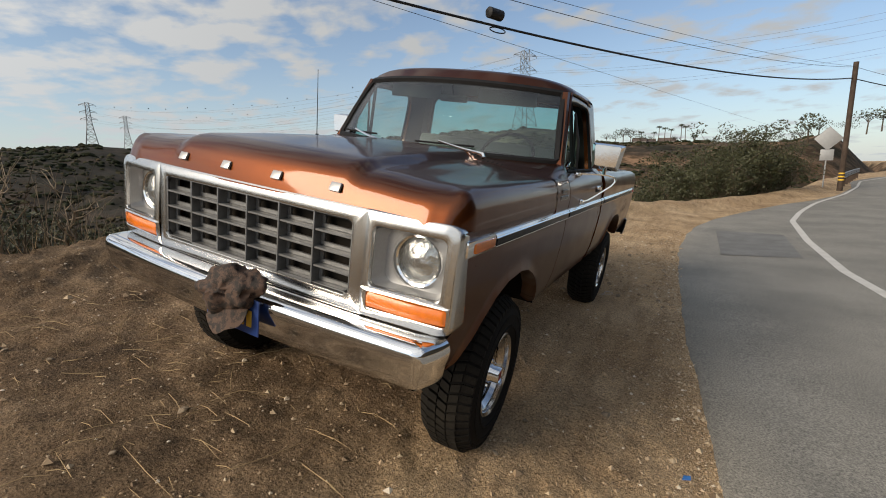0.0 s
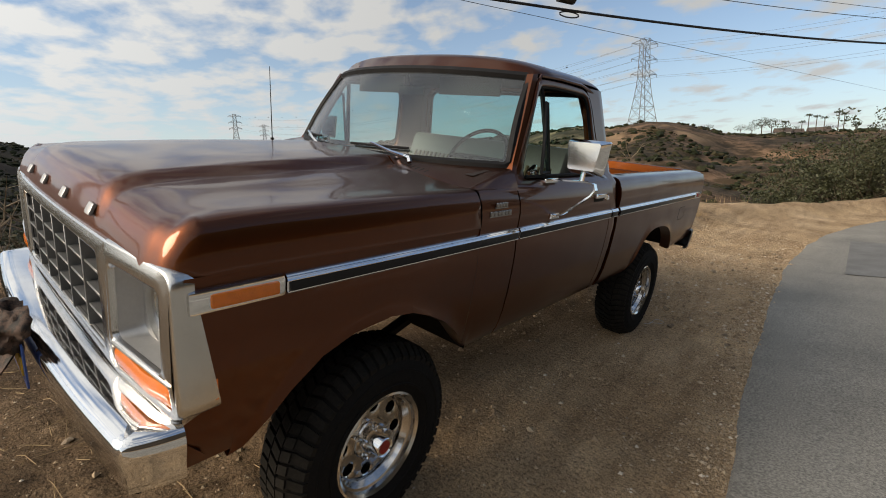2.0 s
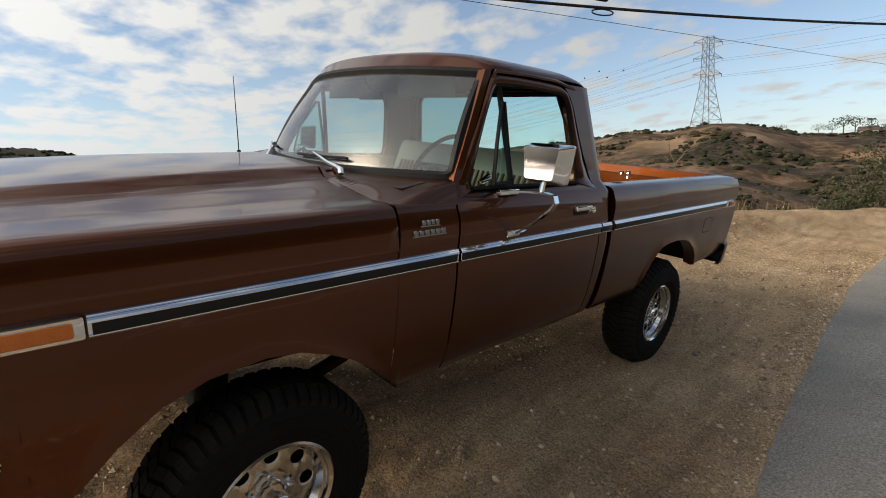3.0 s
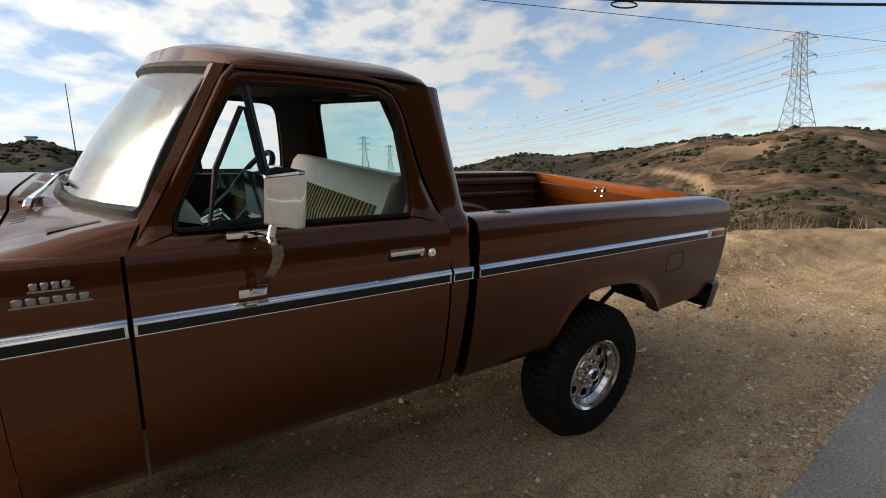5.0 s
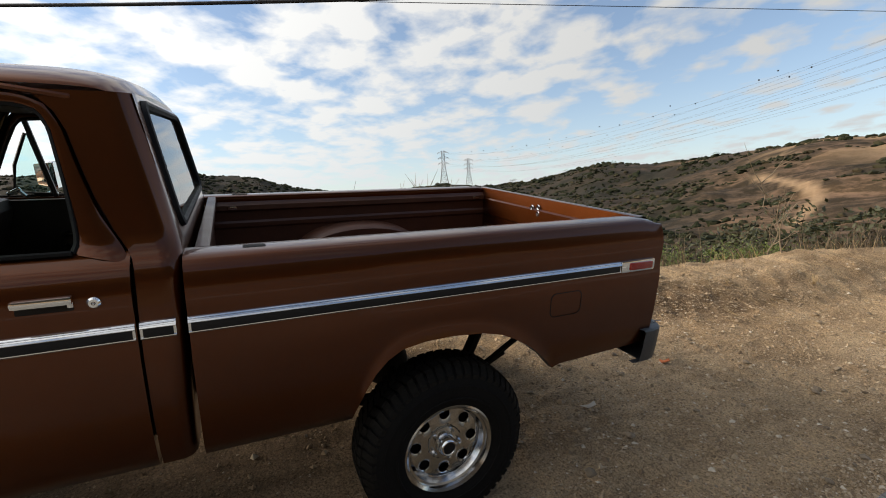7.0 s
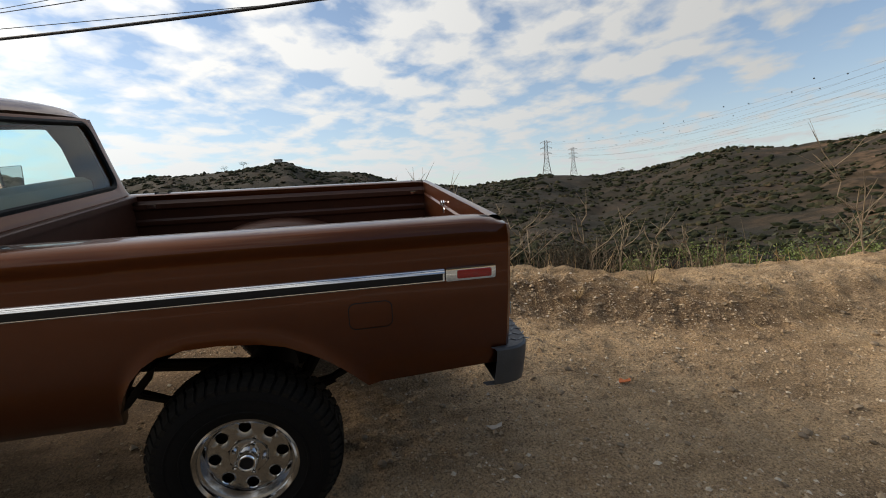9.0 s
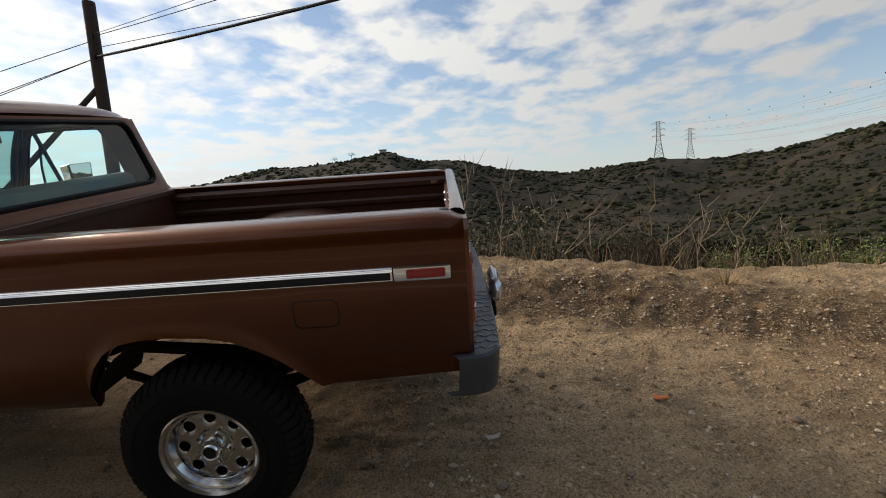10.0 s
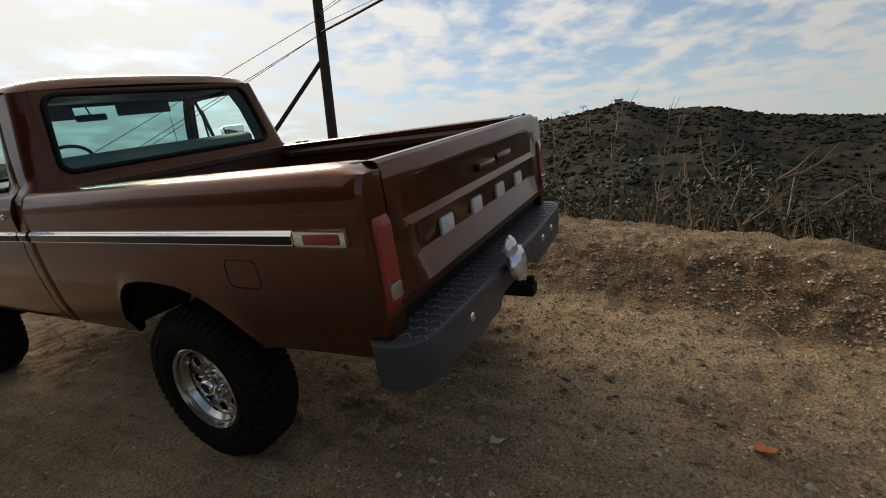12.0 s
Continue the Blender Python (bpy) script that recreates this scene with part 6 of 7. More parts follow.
s_dir = (MAIN[20] - MAIN[18]).normalized()
bm = bmesh.new()
tube(bm, [s_at + s_dir * (-0.34 + 0.06) + Vector((0, 0, 0.22)), s_at + s_dir * -0.24 + Vector((0, 0, 0.235)), s_at + s_dir * 0.10 + Vector((0, 0, 0.215)), s_at + s_dir * 0.14 + Vector((0, 0, 0.20))], [0.06, 0.11, 0.11, 0.06], 10)
thing("splice_case", bm, CABLE, "black splice case hung over the cable", "splice case")
bm = bmesh.new()
tube(bm, [s_at + s_dir * (0.22 * math.cos(a)) + Vector((0, 0, -0.075 + 0.05 * math.sin(a))) for a in np.linspace(0, 2 * math.pi, 20)], 0.013, 6, caps=False)
thing("cable_loop", bm, CABLE, "small black slack loop under the cable", "cable")

# ---- warning sign seen from behind, guard rail ----
bm = bmesh.new()
sx, sy = 8.05, 31.0
g0 = gz(sx, sy)
tube(bm, [(sx, sy, g0 - 0.2), (sx, sy, 3.0)], 0.035, 8)
sign = thing("road_sign", bm, GALV, "grey back of a diamond road sign on a post", "road sign")
bm = bmesh.new()
box(bm, -0.46, 0.46, -0.006, 0.006, -0.46, 0.46, 0.02, Matrix.Translation((sx, sy - 0.05, 2.50)) @ Euler((0, radians(45), 0)).to_matrix().to_4x4())
part("diamond_panel", bm, GALV, sign, "plain grey diamond panel")
bm = bmesh.new()
box(bm, -0.30, 0.30, -0.006, 0.006, -0.30, 0.30, 0.02, Matrix.Translation((sx, sy - 0.05, 1.62)))
part("lower_panel", bm, GALV, sign, "plain grey square panel")
bm = bmesh.new()
rail = [(8.9 + 0.45 * k, 31.2 + 1.9 * k ** 0.96, 0.42) for k in range(14)]
for dz in (-0.12, 0.0, 0.12):
    tube(bm, [(x, y, z + dz) for x, y, z in rail], 0.06, 6)
fence = thing("guard_rail", bm, GALV, "galvanised steel guard rail on posts", "guard rail")
for k in range(0, 14, 2):
    bm = bmesh.new()
    x, y, z = rail[k]
    box(bm, x - 0.07, x + 0.07, y + 0.05, y + 0.2, -0.5, 0.55, 0.01)
    part("post", bm, POLE_WOOD, fence)


# ---- lattice towers and their lines ----
def polar(az, r, z=0.0):
    return Vector((CX - math.sin(radians(az)) * r, CY + math.cos(radians(az)) * r, z))


def lattice_tower(h, label, heavy=0.1, levels=9):
    """Tapered four-legged steel tower with three pairs of arms; its foot is at the origin."""
    bm = bmesh.new()

    def half(z):
        return float(np.interp(z / h, [0, 0.45, 0.6, 1.0], [0.125 * h, 0.058 * h, 0.045 * h, 0.036 * h]))
    zs = [h * (k / levels) ** 0.85 for k in range(levels + 1)]
    cor = ((1, 1), (1, -1), (-1, -1), (-1, 1))
    for sx_, sy_ in cor:
        tube(bm, [(sx_ * half(z), sy_ * half(z), z) for z in zs], heavy, 4)
    for za, zb in zip(zs, zs[1:]):
        for (ax, ay), (bx, by) in zip(cor, cor[1:] + cor[:1]):
            a, b = half(za), half(zb)
            tube(bm, [(ax * a, ay * a, za), (bx * b, by * b, zb)], heavy * 0.5, 3, caps=False)
            tube(bm, [(bx * a, by * a, za), (ax * b, ay * b, zb)], heavy * 0.5, 3, caps=False)
            tube(bm, [(ax * b, ay * b, zb), (bx * b, by * b, zb)], heavy * 0.5, 3, caps=False)
    tw = thing("lattice_tower", bm, TOWER, label, "pylon", "power line towers")
    for f in (0.62, 0.78, 0.94):
        for sd in (1, -1):
            b2 = bmesh.new()
            z = h * f
            tip = (sd * 0.155 * h, 0, z + 0.01 * h)
            w = half(z)
            for sy_ in (1, -1):
                tube(b2, [(sd * w, sy_ * w, z), tip], heavy * 0.6, 3, caps=False)
                tube(b2, [(sd * w, sy_ * w, z + 0.05 * h), tip], heavy * 0.6, 3, caps=False)
            tube(b2, [tip, (tip[0], 0, tip[2] - 0.03 * h)], heavy * 0.9, 4)
            part("cross_arm", b2, TOWER, tw)
    return tw


def tower_at(az, r, h, top_el, turn, label, heavy):
    eye = 1.4
    t = lattice_tower(h, label, heavy)
    p = polar(az, r)
    p.z = eye + r * math.tan(radians(top_el)) - h
    t.matrix_world = Matrix.Translation(p) @ Euler((0, 0, radians(turn))).to_matrix().to_4x4()
    return t, p


T1 = tower_at(19.05, 236, 41, 12.9, 52, "tall steel lattice power pylon on a bare hill", 0.16)
T2 = tower_at(65.1, 585, 42, 6.55, 62, "grey steel lattice pylon on the far ridge", 0.26)
T3 = tower_at(62.1, 770, 42, 5.45, 62, "smaller grey steel lattice pylon on the far ridge", 0.30)


def line_set(a, b, ha, hb, turn_a, turn_b, droop, r):
    bm = bmesh.new()
    for f in (0.62, 0.78, 0.94):
        for sd in (1, -1):
            pa = a + Vector((math.cos(radians(turn_a)) * sd * 0.155 * ha, math.sin(radians(turn_a)) * sd * 0.155 * ha, ha * f - 0.02 * ha))
            pb = b + Vector((math.cos(radians(turn_b)) * sd * 0.155 * hb, math.sin(radians(turn_b)) * sd * 0.155 * hb, hb * f - 0.02 * hb))
            tube(bm, sag(pa, pb, droop, 22), r, 3, caps=False)
    return bm


WIRE = material("aluminium_conductor", (0.10, 0.10, 0.11), rough=0.5, metal=0.6)
for a, b, ta, tb, d, r in ((T1[1], T2[1], 52, 62, 14, 0.045), (T1[1], T3[1], 52, 62, 16, 0.045), (T1[1], polar(-32, 330, 45), 52, 20, 12, 0.04)):
    thing("power_lines", line_set(a, b, 41, 42, ta, tb, d, r), WIRE, "thin grey power lines strung between pylons", "power line", kind="stuff")
# marker balls on the upper lines
ball = bmesh.new()
bmesh.ops.create_icosphere(ball, subdivisions=1, radius=0.42)
ball_mesh = mesh_from(ball, "marker_ball", CABLE)
for a, b in ((T1[1], T2[1]), (T1[1], T3[1])):
    for sd in (1, -1):
        pa = a + Vector((math.cos(radians(52)) * sd * 6.3, math.sin(radians(52)) * sd * 6.3, 41 * 0.97))
        pb = b + Vector((math.cos(radians(62)) * sd * 6.3, math.sin(radians(62)) * sd * 6.3, 42 * 0.97))
        pts = sag(pa, pb, 13, 40)
        for k in range(4, 38, 5):
            o = new("marker_ball", ball_mesh)
            o.location = pts[k]
            tagged(o, "dark marker ball on a power line", "marker ball", "line marker balls")


# ---- plants ----
def leaf_quads(bm, centre, radius, n, size, rng, flat=0.8):
    for _ in range(n):
        d = Vector(rng.normal(size=3)).normalized() * radius * rng.uniform(0.35, 1.0) ** 0.6
        p = Vector(centre) + Vector((d.x, d.y, d.z * flat))
        u = Vector(rng.normal(size=3)).normalized()
        w = u.cross(Vector(rng.normal(size=3))).normalized()
        s = size * rng.uniform(0.6, 1.4)
        a, b = u * s, w * s * 0.55
        bm.faces.new([bm.verts.new(q) for q in (p - a, p + b * 0.9, p + a, p - b * 0.9)])


def hill_scrub():
    """Low scrub over the hills, as leafy clumps of uneven outline."""
    rng = np.random.RandomState(11)
    verts, faces = [], []
    n_try = 40000
    az = rng.uniform(-16, 150, n_try)
    r = 18 + (650 - 18) * rng.rand(n_try) ** 1.15
    R = np.interp(az, RIDGE_AZ, RIDGE_R)
    x, y = CX - np.sin(np.radians(az)) * r, CY + np.cos(np.radians(az)) * r
    d = x - np.interp(y, FOOT_Y, FOOT_X)
    dens = fbm(x * 0.03, y * 0.03, 4) + 0.25 * fbm(x * 0.2, y * 0.2, 2)
    ok = (r < R * 1.02) & (d < -5) & (dens > np.where(az > 45, -0.22, -0.03))
    ok &= ~((np.abs(az - np.interp(r, TRACK_R, TRACK_AZ)) < 1.3) & (r > 65) & (r < 175))
    x, y, r = x[ok], y[ok], r[ok]
    z = height(x, y)
    ico = bmesh.new()
    bmesh.ops.create_icosphere(ico, subdivisions=1, radius=1)
    ico.verts.ensure_lookup_table()
    base = np.array([v.co[:] for v in ico.verts])
    tri = np.array([[v.index for v in f.verts] for f in ico.faces])
    ico.free()
    # each shrub: a few ragged, flattened lobes
    far = r > 45
    for lobe in range(2):
        n = int(far.sum())
        size = (0.25 + 1.15 * rng.rand(n) ** 2.6) * (0.5 + r[far] / 270)
        c = np.stack([x[far], y[far], z[far] + 0.10 * size], -1) + rng.normal(size=(n, 3)) * size[:, None] * np.array([0.55, 0.55, 0.10]) * lobe
        v = base[None] * rng.uniform(0.55, 1.30, (n, len(base), 1)) * np.array([1.0, 1.0, 0.62]) * (size * (1 - 0.3 * lobe))[:, None, None] + c[:, None, :]
        k = sum(len(q) for q in verts)
        verts.append(v.reshape(-1, 3))
        faces += (k + (np.arange(n) * len(base))[:, None, None] + tri[None]).reshape(-1, 3).tolist()
    # close by, loose leaves
    n = int((~far).sum())
    for leaf in range(60):
        s = (0.5 + 0.6 * rng.rand(n))[:, None]
        v = rng.normal(size=(n, 3)); v /= np.linalg.norm(v, axis=1, keepdims=True)
        c = np.stack([x[~far], y[~far], z[~far]], -1) + v * s * np.array([0.9, 0.9, 0.6]) + np.array([0, 0, 0.25])
        u = rng.normal(size=(n, 3)); u /= np.linalg.norm(u, axis=1, keepdims=True)
        w = np.cross(u, rng.normal(size=(n, 3))); w /= np.linalg.norm(w, axis=1, keepdims=True)
        k = sum(len(q) for q in verts)
        verts.append(np.stack([c - u * 0.16, c + w * 0.10, c + u * 0.16, c - w * 0.10], 1).reshape(-1, 3))
        faces += (k + np.arange(n * 4).reshape(-1, 4)).tolist()
    me = bpy.data.meshes.new("hill_scrub")
    me.from_pydata(np.vstack(verts).tolist(), [], faces)
    m = bpy.data.materials.new("hill_scrub")
    m.use_nodes = True
    nt = m.node_tree
    b = nt.nodes["Principled BSDF"]
    geo = nt.nodes.new("ShaderNodeNewGeometry")
    nz = nt.nodes.new("ShaderNodeTexNoise"); nz.inputs["Scale"].default_value = 0.05; nz.inputs["Detail"].default_value = 4
    nt.links.new(geo.outputs["Position"], nz.inputs["Vector"])
    ad = nt.nodes.new("ShaderNodeMath"); ad.operation = 'MULTIPLY_ADD'; ad.inputs[1].default_value = 0.35
    nt.links.new(geo.outputs["Random Per Island"], ad.inputs[0]); nt.links.new(nz.outputs["Fac"], ad.inputs[2])
    rp = nt.nodes.new("ShaderNodeValToRGB")
    e = rp.color_ramp.elements
    e[0].position, e[0].color = 0.45, (0.015, 0.019, 0.009, 1)
    e[1].position, e[1].color = 0.95, (0.062, 0.049, 0.029, 1)
    x2 = e.new(0.7); x2.color = (0.028, 0.031, 0.016, 1)
    nt.links.new(ad.outputs[0], rp.inputs[0]); nt.links.new(rp.outputs[0], b.inputs["Base Color"])
    b.inputs["Roughness"].default_value = 0.85
    b.inputs["Specular IOR Level"].default_value = 0.1
    me.materials.append(m)
    tagged(new("hill_scrub", me), "dry green and brown chaparral scrub over the hills", "scrub", kind="stuff")


hill_scrub()


def bush(rng, height_, spread, leaves, leaf_size, leaf_mat, twigs, label, category="bush", group="bushes beyond the bank"):
    """A shrub: branching twigs as one part, leaves as another; its foot is at the origin."""
    bm = bmesh.new()
    tips = []
    for _ in range(twigs):
        a = rng.uniform(0, 2 * math.pi)
        lean = rng.uniform(0.15, 1.0) * spread
        h = height_ * rng.uniform(0.55, 1.0)
        p0 = Vector((rng.normal() * 0.06, rng.normal() * 0.06, -0.1))
        p3 = Vector((math.cos(a) * lean, math.sin(a) * lean, h))
        p1 = p0.lerp(p3, 0.35) + Vector((rng.normal(), rng.normal(), 0.6)) * 0.10 * height_
        p2 = p0.lerp(p3, 0.7) + Vector((rng.normal(), rng.normal(), 0.3)) * 0.10 * height_
        r = 0.006 + 0.006 * height_
        tube(bm, [p0, p1, p2, p3], [r, r * 0.8, r * 0.5, r * 0.25], 4, caps=False)
        tips += [p1, p2, p3, p2.lerp(p3, 0.5)]
        for _ in range(3):
            q = p1.lerp(p3, rng.rand())
            e = q + Vector((rng.normal(), rng.normal(), abs(rng.normal()) + 0.4)) * 0.16 * height_
            tube(bm, [q, q.lerp(e, 0.5) + Vector(rng.normal(size=3)) * 0.02, e], [r * 0.5, r * 0.35, r * 0.2], 3, caps=False)
            tips.append(e)
    base = thing("bush", bm, TWIG, label, category, group)
    if leaves:
        b2 = bmesh.new()
        for _ in range(leaves):
            t = tips[rng.randint(len(tips))]
            leaf_quads(b2, t, 0.14 * height_ + 0.03, 14, leaf_size * 0.66, rng)
        part("foliage", b2, leaf_mat, base)
    return base


rng = np.random.RandomState(5)
KINDS = [
    bush(rng, 1.5, 1.0, 420, 0.042, LEAF, 20, "dull green scrub bush on the slope"),
    bush(rng, 1.2, 0.9, 300, 0.034, LEAF_DRY, 24, "dry brown scrub bush on the slope"),
    bush(rng, 1.1, 0.7, 14, 0.020, LEAF_DRY, 28, "leafless tangle of dry twigs on the slope"),
    bush(rng, 1.0, 0.7, 120, 0.040, LEAF_FRESH, 20, "fresh green weed bush on the bank"),
    bush(rng, 2.6, 2.0, 620, 0.075, LEAF, 30, "broad dark green bush below the bank"),
]
placed = [False] * len(KINDS)


def plant(kind, x, y, s, turn, dz=0.0):
    m = Matrix.Translation((x, y, gz(x, y) + dz)) @ Euler((0, 0, turn)).to_matrix().to_4x4() @ Matrix.Diagonal((s, s, s, 1))
    if not placed[kind]:
        placed[kind] = True
        KINDS[kind].matrix_world = m
        return
    o = copy_thing(KINDS[kind], m)
    o.matrix_basis = m


# below the bank, all along the drop
for k in range(90):
    y = -9 + 30 * (k + rng.rand() * 0.9) / 90
    xf = float(np.interp(y, FOOT_Y, FOOT_X))
    off = rng.uniform(2.3, 8.5) if y < 7 else rng.uniform(4.2, 9.5)
    kind = int(rng.choice([0, 0, 0, 1, 4, 4, 2]))
    if kind == 4:
        off = max(off, 6.0)
    elif kind == 0:
        off = max(off, 3.0)
    plant(kind, xf - off, y, rng.uniform(0.6, 1.1) * (1.0 if y < 7 else 0.65), rng.uniform(0, 6.28), -0.1)
for k in range(40):
    y = -14 + 40 * rng.rand()
    xf = float(np.interp(y, FOOT_Y, FOOT_X))
    plant(int(rng.choice([0, 1, 4, 4])), xf - rng.uniform(9, 26), y, rng.uniform(0.9, 1.7), rng.uniform(0, 6.28), -0.1)
# fresh green weeds past the bank, near the track's foot
for x, y, s in ((-3.6, 8.2, 0.85), (-3.0, 8.9, 0.75), (-3.3, 9.8, 0.9), (-2.5, 10.4, 0.7), (-2.8, 11.6, 0.8)):
    plant(3, x, y, s, x * 7)
# the big dark bush by the road bend
for x, y, s in ((1.6, 23.5, 1.15), (3.0, 24.8, 1.3), (4.3, 26.2, 1.2), (0.2, 22.6, 0.9), (5.4, 27.9, 0.85), (2.4, 22.6, 0.9)):
    plant(4, x, y, s, x * 3)


def dry_stalk(rng, h, label):
    bm = bmesh.new()
    lean = Vector((rng.normal() * 0.20, rng.normal() * 0.20, 1)) * h * rng.uniform(0.7, 1.1)
    p = [Vector((rng.normal() * 0.03, rng.normal() * 0.03, -0.1))]
    for k in range(1, 8):
        p.append(lean * (k / 7) + Vector((rng.normal(), rng.normal(), 0)) * 0.030 * h)
    tube(bm, p, [0.011, 0.010, 0.009, 0.008, 0.007, 0.005, 0.003, 0.002], 5, caps=False)
    stem = thing("dry_stalk", bm, STALK, label, "dry stalk", "bare stalks along the bank")
    for _ in range(6):
        k = rng.randint(1, 7)
        e = p[k] + Vector((rng.normal() * 0.20, rng.normal() * 0.20, rng.uniform(0.15, 0.42))) * h
        m1 = p[k].lerp(e, 0.5) + Vector((rng.normal() * 0.02, rng.normal() * 0.02, -0.03))
        b2 = bmesh.new()
        tube(b2, [p[k], m1, e], [0.008, 0.006, 0.002], 4, caps=False)
        branch = part("branch", b2, STALK, stem)
        for _ in range(2):
            f = e + Vector((rng.normal() * 0.09, rng.normal() * 0.09, rng.uniform(0.02, 0.16))) * h
            b3 = bmesh.new()
            tube(b3, [m1.lerp(e, rng.rand()), f], [0.004, 0.0015], 3, caps=False)
            part("twig", b3, STALK, branch)
    return stem



for y, off, h in ((3.4, 1.6, 1.15), (3.75, 1.5, 0.95), (4.3, 1.6, 1.05), (4.7, 1.5, 1.0), (5.1, 1.7, 0.6), (5.5, 1.6, 0.85), (5.9, 1.8, 0.95), (6.4, 1.6, 0.95), (6.8, 1.7, 1.05), (7.3, 1.6, 0.7), (7.7, 1.9, 0.7), (9.6, 1.3, 1.2), (9.3, 1.4, 0.8), (2.9, 1.7, 1.1), (-1.4, 1.1, 0.9), (-0.8, 1.2, 0.8), (-0.3, 1.3, 0.9), (-2.2, 1.3, 0.8), (0.3, 1.3, 0.7)):
    x = float(np.interp(y, FOOT_Y, FOOT_X)) - off
    for _ in range(1 if y > 2.5 else 2):
        s = dry_stalk(rng, h, "bare pale dry stalk on the bank's edge")
        xs, yv = x + rng.normal() * 0.06, y + rng.normal() * 0.10
        s.location = (xs, yv, gz(xs, yv))


def dry_grass():
    """Straw and dead stems along the lip of the drop."""
    rng = np.random.RandomState(3)
    bm = bmesh.new()
    for _ in range(1100):
        y = rng.uniform(-6, 14)
        xf = float(np.interp(y, FOOT_Y, FOOT_X))
        off = 1.0 + abs(rng.normal()) * 1.3
        x = xf - off
        z = gz(x, y)
        h = rng.uniform(0.08, 0.34)
        lean = Vector((rng.normal() * 0.35, rng.normal() * 0.35, 1)) * h
        w = Vector((rng.normal(), rng.normal(), 0)).normalized() * 0.004
        p = Vector((x, y, z - 0.02))
        bm.faces.new([bm.verts.new(q) for q in (p - w, p + w, p + lean * 0.6 + w * 0.7, p + lean)])
    thing("dry_grass", bm, STRAW, "dry straw grass along the lip of the bank", "grass", kind="stuff")


dry_grass()


def dead_stems():
    """A thicket of tall dead weed stems behind the lip of the bank."""
    rng = np.random.RandomState(31)
    n = 6500
    y = rng.uniform(-5.5, 12.5, n)
    off = 1.25 + 4.2 * rng.rand(n) ** 1.3
    x = np.interp(y, FOOT_Y, FOOT_X) - off
    keep = fbm(x * 0.7, y * 0.7, 3) > -0.22
    x, y, off = x[keep], y[keep], off[keep]
    n = len(x)
    z = height(x, y)
    h = (0.22 + 0.70 * rng.rand(n) ** 1.6) * np.interp(y, [-6, 1, 3, 13], [1.15, 1.1, 0.75, 0.6])
    lean = rng.normal(size=(n, 2)) * 0.32
    a = rng.uniform(0, 6.28, n)
    side = np.stack([np.cos(a), np.sin(a), 0 * a], -1) * 0.0045
    p0 = np.stack([x, y, z - 0.05], -1)
    p1 = p0 + np.stack([lean[:, 0] * h * 0.35, lean[:, 1] * h * 0.35, h * 0.6], -1)
    p2 = p0 + np.stack([lean[:, 0] * h, lean[:, 1] * h, h], -1)
    tw = p1 + rng.normal(size=(n, 3)) * np.array([0.16, 0.16, 0.05]) * h[:, None] + np.array([0, 0, 0.22]) * h[:, None]
    V = np.stack([p0 - side, p0 + side, p1 + side * 0.7, p1 - side * 0.7, p2 + side * 0.25, p2 - side * 0.25, tw + side * 0.2, tw - side * 0.2], 1)
    k = (np.arange(n) * 8)[:, None, None]
    F = k + np.array([[0, 1, 2, 3], [3, 2, 4, 5], [3, 2, 6, 7]])[None]
    me = bpy.data.meshes.new("dead_stems")
    me.from_pydata(V.reshape(-1, 3).tolist(), [], F.reshape(-1, 4).tolist())
    me.materials.append(DEAD)
    tagged(new("dead_stems", me), "thicket of dry brown weed stems behind the bank", "dry weeds", kind="stuff")


dead_stems()


def tuft(rng, label):
    bm = bmesh.new()
    for _ in range(46):
        a = rng.uniform(0, 6.28)
        l = rng.uniform(0.08, 0.24)
        d = Vector((math.cos(a) * 0.6, math.sin(a) * 0.6, rng.uniform(0.5, 1.2))) * l
        w = Vector((-math.sin(a), math.cos(a), 0)) * 0.002
        p = Vector((math.cos(a) * 0.02, math.sin(a) * 0.02, -0.01))
        bm.faces.new([bm.verts.new(q) for q in (p - w, p + w, p + d * 0.6 + w, p + d)])
    return thing("grass_tuft", bm, STRAW, label, "grass tuft", "straw tufts on the bank")


for y, off, s in ((4.75, 0.25, 0.8), (5.0, 0.35, 1.0), (5.7, 0.3, 0.8), (6.62, 0.75, 1.5), (7.6, 0.5, 0.7), (8.6, 0.3, 0.8), (4.2, 0.4, 0.9), (10.3, 0.4, 1.0)):
    x = float(np.interp(y, FOOT_Y, FOOT_X)) - off
    t = tuft(rng, "dry straw tuft on the earth bank")
    t.location, t.scale = (x, y, gz(x, y)), (s, s, s)


